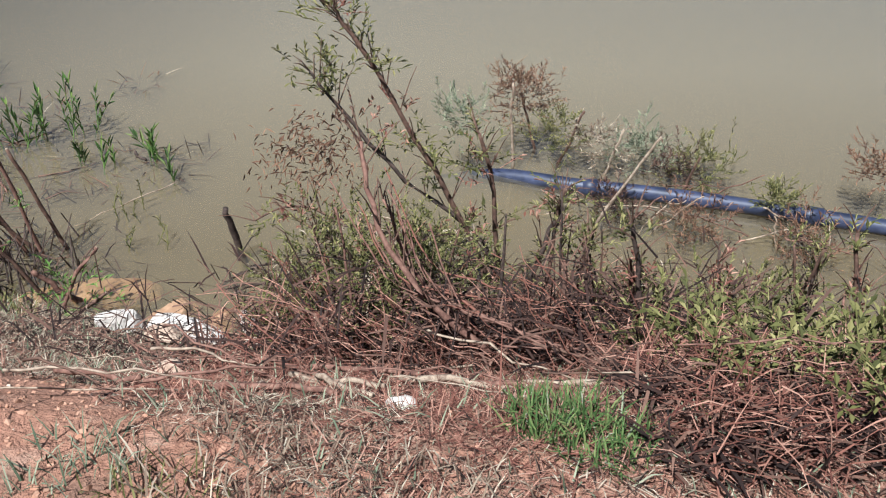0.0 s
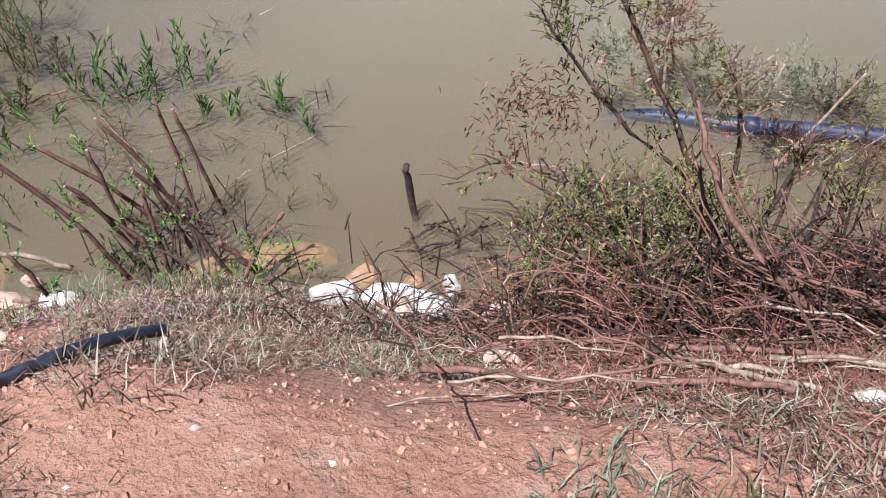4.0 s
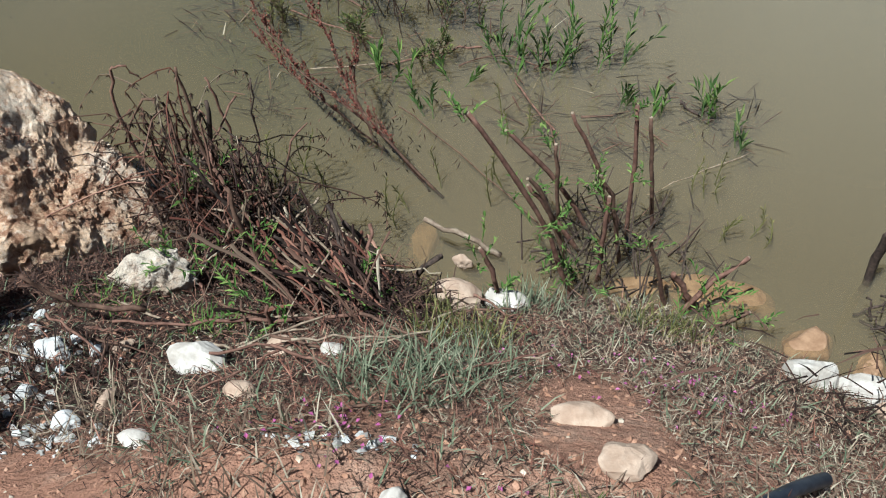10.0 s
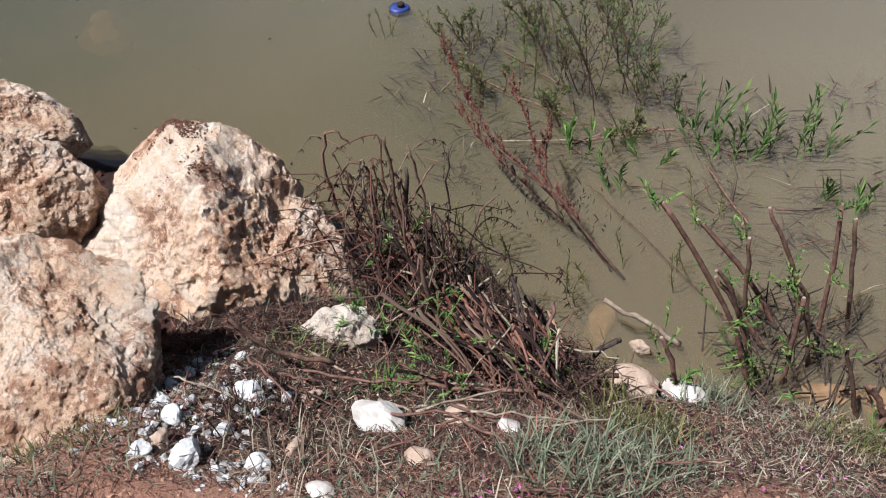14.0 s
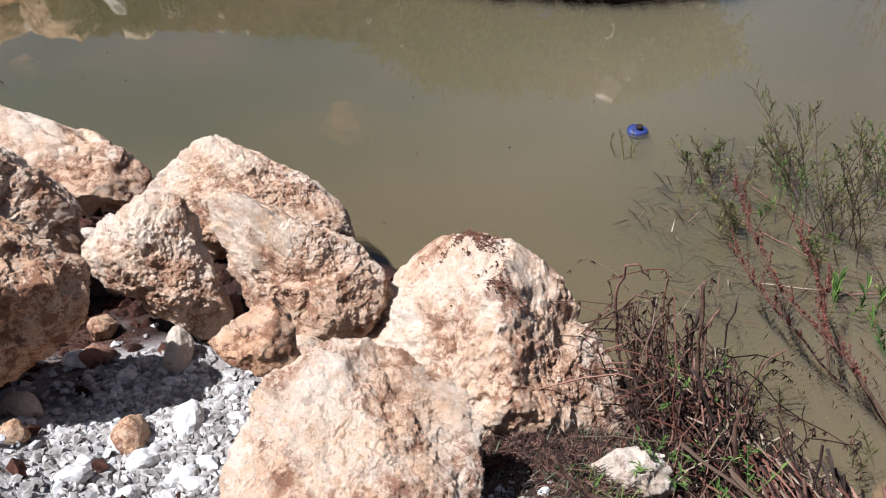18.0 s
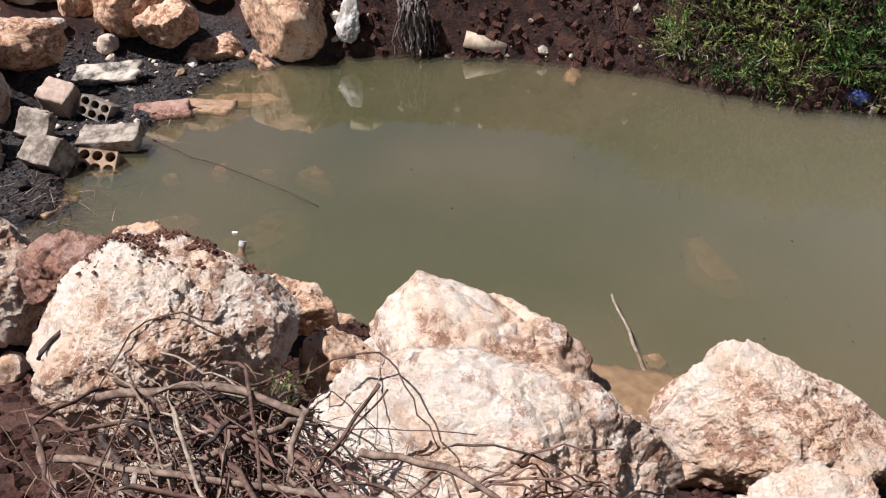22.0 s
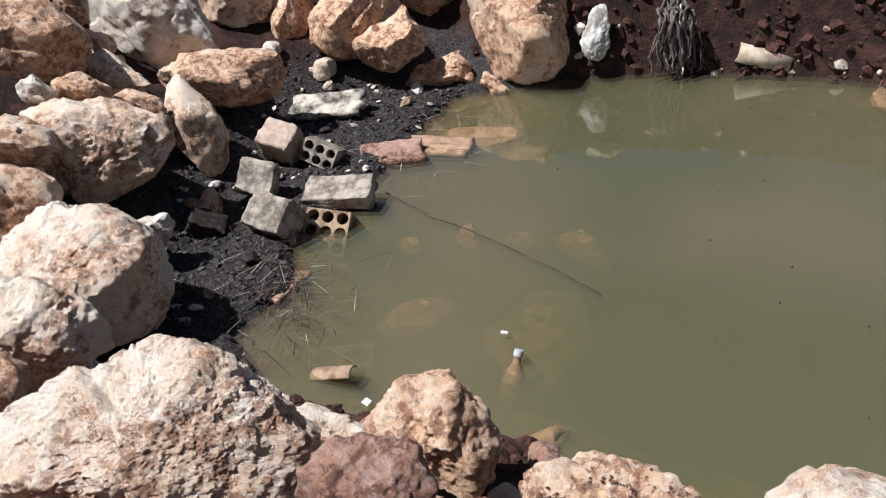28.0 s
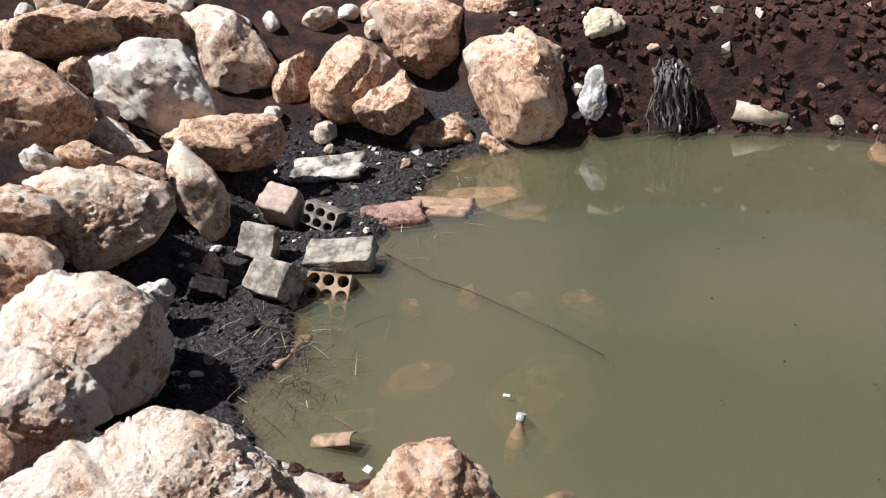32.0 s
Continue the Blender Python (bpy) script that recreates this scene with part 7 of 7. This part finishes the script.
def back_bush(at, r, h, seed):
    """A leafy bush on top of the far bank: stems, limbs and many small leaves."""
    rng = random.Random(seed)
    ob = thing("bank_bush", at, "sunlit olive-green bush on top of the far bank", "bush", "bushes on the far bank")
    base = Vector(at)
    for k in range(7):
        a = rng.uniform(0, 6.3)
        tip = base + Vector((math.cos(a) * r * 0.7, math.sin(a) * r * 0.7, h * rng.uniform(0.6, 0.95)))
        stem(ob, [base, (base + tip) / 2 + Vector((0, 0, 0.1 * h)), tip], 0.022, 0.006, BARK, rng, "limb", 0.01)
        for _ in range(4):
            c = base + (tip - base) * rng.uniform(0.45, 1.05) + Vector((rng.gauss(0, 0.22 * r), rng.gauss(0, 0.22 * r), rng.gauss(0, 0.1 * h)))
            clump(ob, c, r * 0.36, 55, 0.06, 0.03, LEAF_BRIGHT if rng.random() < 0.35 else LEAF_SUN, rng)


for k, (x, y, r, h) in enumerate(((-9.0, 7.5, 0.6, 0.35), (-8.3, 7.9, 0.6, 0.45), (-7.3, 8.1, 0.7, 0.5), (-6.5, 8.2, 0.5, 0.4), (-5.9, 8.4, 0.6, 0.4), (-10.0, 7.3, 0.5, 0.3))):
    back_bush((x, y, max(0.05, ground_at(x, y))), r, h, 950 + k)


# ---- litter, pebbles and grass on the near bank ----
BARE = [(-1.70, 1.68, 0.15), (-1.0, 1.32, 0.42), (-0.62, 1.15, 0.35), (-2.65, 1.22, 0.34), (-1.42, 1.42, 0.16), (-1.75, 1.86, 0.14), (-2.15, 1.28, 0.2), (-1.35, 0.9, 0.4)]


def cover(x, y):
    """How much dead grass lies at a place, 0 to 1."""
    c = 0.75 + 0.5 * noise.noise(Vector((x * 2.3, y * 2.3, 4))) + 0.4 * noise.noise(Vector((x * 6, y * 6, 9)))
    for a, b, r in BARE:
        c -= 0.95 * max(0, 1 - (math.hypot(x - a, y - b) / r) ** 3) if math.hypot(x - a, y - b) < r else 0
    return c


def bank_spot(rng, x0, x1, y0):
    while True:
        x, y = rng.uniform(x0, x1), rng.uniform(y0, 2.9)
        if shore_at(x, y) > 0.02:
            return x, y


def build_litter():
    rng = random.Random(61)
    pts = np.array([(rng.uniform(-3.5, 1.6), rng.uniform(0.7, 2.85)) for _ in range(110000)])
    d = shore(pts[:, 0], pts[:, 1])
    z = land(pts[:, 0], pts[:, 1])
    dry, red, dark, green, purple = Soup(), Soup(), Soup(), Soup(), Soup()
    for (x, y), dd, g in zip(pts.tolist(), d.tolist(), z.tolist()):
        if dd < 0.02 or rng.random() > cover(x, y) * 0.8:
            continue
        if x < -3.1 and y < 2.0 and rng.random() < 0.6:
            continue
        reddish = 0.85 if x > -0.75 and y > (1.5 if x < -0.3 else 1.3) else 0.32 if x < -1.9 and y > 1.5 else 0.16
        which = rng.random()
        p = (x, y, g + rng.uniform(0, 0.015))
        if which < 0.07:
            green.blade(p, (rng.gauss(0, 0.6), rng.gauss(0, 0.6), 0.9), rng.uniform(0.02, 0.07), 0.0035, rng.uniform(0, 0.8))
        elif rng.random() < reddish:
            red.blade(p, (rng.gauss(0, 1), rng.gauss(0, 0.7), abs(rng.gauss(0, 0.22))), rng.uniform(0.02, 0.085), rng.uniform(0.001, 0.0026), rng.uniform(0, 0.5))
        # West of -1.9 most stalks go near black, standing for shadow holes.
        elif rng.random() < (0.84 if x < -1.9 else 0.42):
            dark.blade(p, (rng.gauss(0, 1), rng.gauss(0, 1), abs(rng.gauss(0, 0.2))), rng.uniform(0.012, 0.055), rng.uniform(0.0012, 0.0026), rng.uniform(0, 0.6))
        else:
            dry.blade(p, (rng.gauss(0, 1), rng.gauss(0, 1), abs(rng.gauss(0, 0.35))), rng.uniform(0.015, 0.06), rng.uniform(0.0012, 0.0026), rng.uniform(0, 0.6))
    mat = np.array([(rng.uniform(-3.3, 0.4), rng.uniform(0.8, 2.8)) for _ in range(90000)])
    deep = shore(mat[:, 0], mat[:, 1])
    lie = land(mat[:, 0], mat[:, 1])
    for (x, y), dd, g in zip(mat.tolist(), deep.tolist(), lie.tolist()):
        # fine matted straw
        if dd < 0.03 or rng.random() > cover(x, y) * 1.1 - 0.15 or (x > -0.7 and y > 1.5) or (x > -0.15 and y > 1.2):
            continue
        (dry if rng.random() < (0.62 if x > -1.95 else 0.15) else green if rng.random() < 0.4 else dark).blade((x, y, g + rng.uniform(0.002, 0.02)), (rng.gauss(0, 1), rng.gauss(0, 1), rng.gauss(0.1, 0.4)), rng.uniform(0.008, 0.03), rng.uniform(0.001, 0.0022), rng.uniform(0, 0.9))
    for _ in range(16000):
        x, y = rng.uniform(-0.5, 1.5), rng.uniform(0.85, 1.8)
        if rng.random() > 0.35 + cover(x, y) * 0.6:
            continue
        (red if rng.random() < (0.7 if x > -0.15 else 0.3) else dark if rng.random() < 0.5 else dry).blade((x, y, ground_at(x, y) + rng.uniform(0, 0.012)), (rng.gauss(0, 1), rng.gauss(0, 1), abs(rng.gauss(0, 0.15))), rng.uniform(0.015, 0.07), rng.uniform(0.0012, 0.0026), rng.uniform(0, 0.3))
    tagged(dry.out("straw_litter", DRY), "pale dead grass strewn over the bank", "grass", kind="stuff")
    tagged(red.out("red_litter", DRY_RED), "rusty dead stalks strewn over the bank", "litter", kind="stuff")
    tagged(dark.out("dark_litter", DRY_DARK), "dark dead stalks on the bank, darkened further for the shadow holes", "litter", kind="stuff")
    tagged(green.out("young_grass", LEAF_GREY), "sparse grey-green grass on the bank", "grass", kind="stuff")
    for _ in range(190):
        a = rng.choice(((-1.72, 2.05, 0.22), (-1.78, 1.38, 0.12), (-1.5, 2.1, 0.15), (-2.15, 1.55, 0.12)))
        x, y = a[0] + rng.gauss(0, a[2] * 0.6), a[1] + rng.gauss(0, a[2] * 0.5)
        purple.leaf((x, y, ground_at(x, y) + 0.012), aim(rng, 0.4), (0, 0, 1), 0.010, 0.007)
    tagged(purple.out("purple_flowers", PURPLE), "tiny purple flowers in the dead grass", "flowers", kind="stuff")
    soil, peb = Soup(), Soup()
    for k in range(17000):
        x, y = bank_spot(rng, -3.4, 1.4, 0.75)
        if k > 7000 and cover(x, y) > 0.6:
            continue
        (peb if rng.random() < 0.04 else soil).chip((x, y, ground_at(x, y)), rng.choice((0.002, 0.0025, 0.003, 0.004, 0.005, 0.006, 0.009)), rng, 0.8)
    tagged(soil.out("earth_clods", CLOD), "small red earth clods", "clods", kind="stuff")
    tagged(peb.out("pebbles", PEBBLE), "pale pebbles on the red earth", "pebbles", kind="stuff")


build_litter()

TUFTS = [((-1.70, 1.39), 0.10, 360, 0.09, WEED_DARK, "dark green grass tuft over the hose"), ((-2.10, 1.80), 0.15, 260, 0.13, LEAF_GREY, "grey-green grass tuft on the bank"),
         ((-2.02, 1.95), 0.12, 200, 0.12, LEAF_GREY, "grey-green grass tuft on the bank"), ((0.12, 1.42), 0.09, 360, 0.095, REED, "lush green grass tuft in the brushwood"),
         ((0.19, 1.33), 0.07, 200, 0.09, REED, "lush green grass tuft in the brushwood"), ((-3.05, 2.10), 0.12, 110, 0.07, LEAF_BRIGHT, "small green weeds by the boulder"),
         ((-2.75, 2.12), 0.10, 80, 0.08, LEAF_BRIGHT, "small green weeds by the boulder"), ((-2.52, 2.42), 0.09, 80, 0.09, LEAF_BRIGHT, "small green weeds on the shore"),
         ((-2.1, 2.2), 0.15, 240, 0.12, LEAF, "grey-green grass tuft on the bank"), ((-2.28, 2.45), 0.12, 140, 0.12, LEAF, "grey-green grass tuft on the shore"),
         ((0.06, 2.50), 0.07, 90, 0.14, LEAF_BRIGHT, "bright green shoots in the shrub"), ((-1.5, 2.42), 0.14, 120, 0.05, DRY, "dead pale grass tuft on the shore"),
         ((-1.25, 2.15), 0.16, 140, 0.045, DRY, "dead pale grass tuft on the bank"), ((-1.62, 1.3), 0.14, 180, 0.08, DRY, "dead pale grass tuft by the hose")] + [((-1.35, 1.58), 0.16, 220, 0.08, DRY, "dead pale grass tuft by the hose"), ((-2.2, 1.42), 0.16, 180, 0.09, DRY, "dead pale grass tuft on the path"),
         ((-0.4, 1.22), 0.18, 200, 0.08, DRY, "dead pale grass tuft on the path"), ((-0.65, 1.28), 0.10, 120, 0.07, LEAF_GREY, "grey-green grass tuft on the path"),
         ((-0.5, 1.12), 0.16, 220, 0.07, LEAF, "olive grass tuft on the path"), ((-0.25, 1.05), 0.16, 220, 0.08, DRY, "dead pale grass tuft on the path"),
         ((-0.75, 1.0), 0.14, 160, 0.06, LEAF_GREY, "grey-green grass tuft on the path"), ((-0.05, 1.15), 0.16, 260, 0.07, DRY, "dead grass on the path"),
         ((-3.12, 1.42), 0.12, 120, 0.07, LEAF, "green weeds under the boulder"), ((-6.05, 1.15), 0.06, 60, 0.09, LEAF_BRIGHT, "green weed between two boulders"),
         ((-1.98, 2.6), 0.12, 150, 0.14, LEAF_GREY, "grey-green grass at the cut shrub"), ((-1.6, 2.55), 0.14, 180, 0.12, LEAF, "olive grass at the cut shrub"),
         ((-2.85, 1.75), 0.16, 200, 0.10, DRY_DARK, "dark dead stalks on the bank"), ((-2.65, 1.6), 0.16, 200, 0.10, DRY, "pale dead stalks on the bank")]
for k, (at, r, n, h, m, label) in enumerate(TUFTS):
    tuft("grass_tuft", at, r, n, h, 0.0032, m, label, 800 + k)


# ---- chalky rubble ----
def build_chalk():
    rng = random.Random(71)
    white, grey = Soup(), Soup()
    for cx, cy, rx, ry, n in ((-3.0, 1.80, 0.15, 0.08, 60), (-2.75, 1.52, 0.14, 0.08, 110), (-2.12, 1.51, 0.10, 0.03, 30), (-3.0, 1.60, 0.14, 0.12, 160), (-4.15, 1.50, 0.28, 0.24, 3200),
                              (-3.85, 1.25, 0.32, 0.27, 3200), (-4.05, 1.75, 0.2, 0.15, 300), (-3.2, 1.75, 0.06, 0.2, 120), (-4.9, 0.95, 0.3, 0.2, 400)):
        for _ in range(n):
            x, y = cx + rng.gauss(0, rx * 0.6), cy + rng.gauss(0, ry * 0.6)
            size = rng.choice((0.003, 0.004, 0.006, 0.008, 0.011, 0.015) if x > -3.4 else (0.003, 0.004, 0.006, 0.008, 0.011, 0.015, 0.022))
            (white if rng.random() < 0.22 else grey).chip((x, y, ground_at(x, y) + size * 0.2), size, rng, 0.6)
    tagged(white.out("chalk_rubble", CHALK), "crumbled white chalk on the bank", "rubble", kind="stuff")
    tagged(grey.out("grey_rubble", CHALK_GREY), "grey chalky gravel between boulders", "rubble", kind="stuff")
    lumps = [(-2.95, 1.79, 0.085), (-2.96, 1.86, 0.05), (-2.89, 1.84, 0.05), (-2.99, 1.74, 0.045), (-2.72, 1.56, 0.065), (-2.89, 1.63, 0.055), (-2.87, 1.50, 0.11), (-3.0, 1.59, 0.06),
             (-3.07, 1.62, 0.05), (-3.02, 1.66, 0.045), (-3.22, 1.87, 0.05), (-3.30, 2.04, 0.05), (-2.95, 1.45, 0.06), (-3.13, 1.94, 0.035), (-3.16, 1.72, 0.055), (-3.09, 1.88, 0.03), (-2.89, 1.72, 0.035),
             (-3.18, 1.80, 0.04), (-3.12, 1.66, 0.04), (-3.2, 1.76, 0.035), (-4.1, 1.5, 0.09), (-3.9, 1.35, 0.08), (-4.0, 1.62, 0.07), (-4.25, 1.55, 0.06), (-3.8, 1.2, 0.09), (-4.1, 1.3, 0.06)]
    for _ in range(46):
        lumps.append((rng.uniform(-4.6, -3.6), rng.uniform(0.95, 1.75), rng.choice((0.05, 0.06, 0.08, 0.11, 0.14))))
    for k, (x, y, w) in enumerate(lumps):
        stone((x, y, ground_at(x, y) + w * 0.1), (w, w * 0.8, w * 0.55), CHALK, 740 + k, "lump of white chalk on the gravel", "chalk_lump", (rng.uniform(-25, 25), rng.uniform(-20, 20), 50 * k), 3, "chalk lumps", 0.8)
    for k, (x, y, w) in enumerate(((-2.855, 1.89, 0.08), (-2.705, 1.655, 0.075), (-2.945, 1.51, 0.075))):
        stone((x, y, ground_at(x, y) + w * 0.15), (w, w * 0.6, w * 0.5), TANSTONE, 780 + k, "tan stone among chalk crumbs", turn=(10, 0, 60 + 30 * k), rough=0.6)


build_chalk()


# ---- black mud flat: crumbs, stalks, rubbish ----
def build_mud():
    rng = random.Random(81)
    bits, stalks, pale, gloom = Soup(), Soup(), Soup(), Soup()
    n = 0
    while n < 3000:
        x, y = rng.uniform(-11.2, -8.2), rng.uniform(1.2, 4.0)
        z = ground_at(x, y)
        if not 0.0 < z < 0.3:
            continue
        n += 1
        size = rng.choice((0.006, 0.009, 0.012, 0.018, 0.03))
        bits.chip((x, y, z), size, rng, 0.6)
        if n % 22 == 0:
            pale.chip((x, y, z + 0.006), rng.choice((0.006, 0.01, 0.016, 0.024, 0.034)), rng, 0.45)
    for k in range(260):
        u = rng.random()
        x, y = -8.75 + rng.gauss(0, 0.22) - 0.5 * u, 1.55 + rng.gauss(0, 0.14) + 0.35 * u
        (stalks if k % 6 == 0 else gloom).blade((x, y, max(0.004, ground_at(x, y)) + rng.uniform(0, 0.03)), (rng.gauss(0, 1), rng.gauss(0, 1), rng.gauss(0.05, 0.25)), rng.uniform(0.05, 0.26), 0.004, 0.2)
    for _ in range(160):
        x, y = rng.uniform(-10.9, -9.3), rng.uniform(2.4, 3.7)
        stalks.blade((x, y, max(0.004, ground_at(x, y))), (rng.gauss(0, 1), rng.gauss(0, 1), rng.gauss(0.05, 0.2)), rng.uniform(0.05, 0.2), 0.004, 0.2)
    tagged(bits.out("mud_crumbs", MUDBIT), "wet black mud crumbs", "mud", kind="stuff")
    tagged(pale.out("mud_pebbles", PEBBLE), "pale crumbs scattered on the mud", "pebbles", kind="stuff")
    tagged(gloom.out("rotten_stalks", DRY_DARK), "dark rotten stalks washed onto the mud", "litter", kind="stuff")
    tagged(stalks.out("flotsam_stalks", DRY), "washed-up dead stalks on the mud", "litter", kind="stuff")
    specks = Soup()
    for _ in range(170):
        x, y = rng.uniform(-9, -4), rng.uniform(2.8, 5.6)
        if shore_at(x, y) > -0.1:
            continue
        specks.chip((x, y, 0.002), rng.choice((0.004, 0.006, 0.009)), rng, 0.3)
    tagged(specks.out("floating_specks", MUDBIT), "dark specks floating on the pond", "litter", kind="stuff")
    for k, (x, y, w) in enumerate(((-9.16, 1.45, 0.10), (-9.1, 1.36, 0.08), (-9.25, 1.38, 0.09), (-9.35, 2.02, 0.09), (-10.0, 2.3, 0.12), (-10.35, 2.85, 0.10), (-10.3, 3.5, 0.14), (-10.45, 3.7, 0.16), (-10.15, 3.45, 0.1), (-9.95, 1.75, 0.14), (-10.1, 1.95, 0.12), (-9.3, 1.75, 0.16))):
        stone((x, y, ground_at(x, y) + w * 0.15), (w, w * 0.7, w * 0.4), (CLAY, STONE[2], HOLE_SHADE_MUD)[k % 3], 780 + k, "broken stone lying in black mud", "mud_stone", (8, 12, 47 * k), 3, "stones in the mud", 0.4)


build_mud()
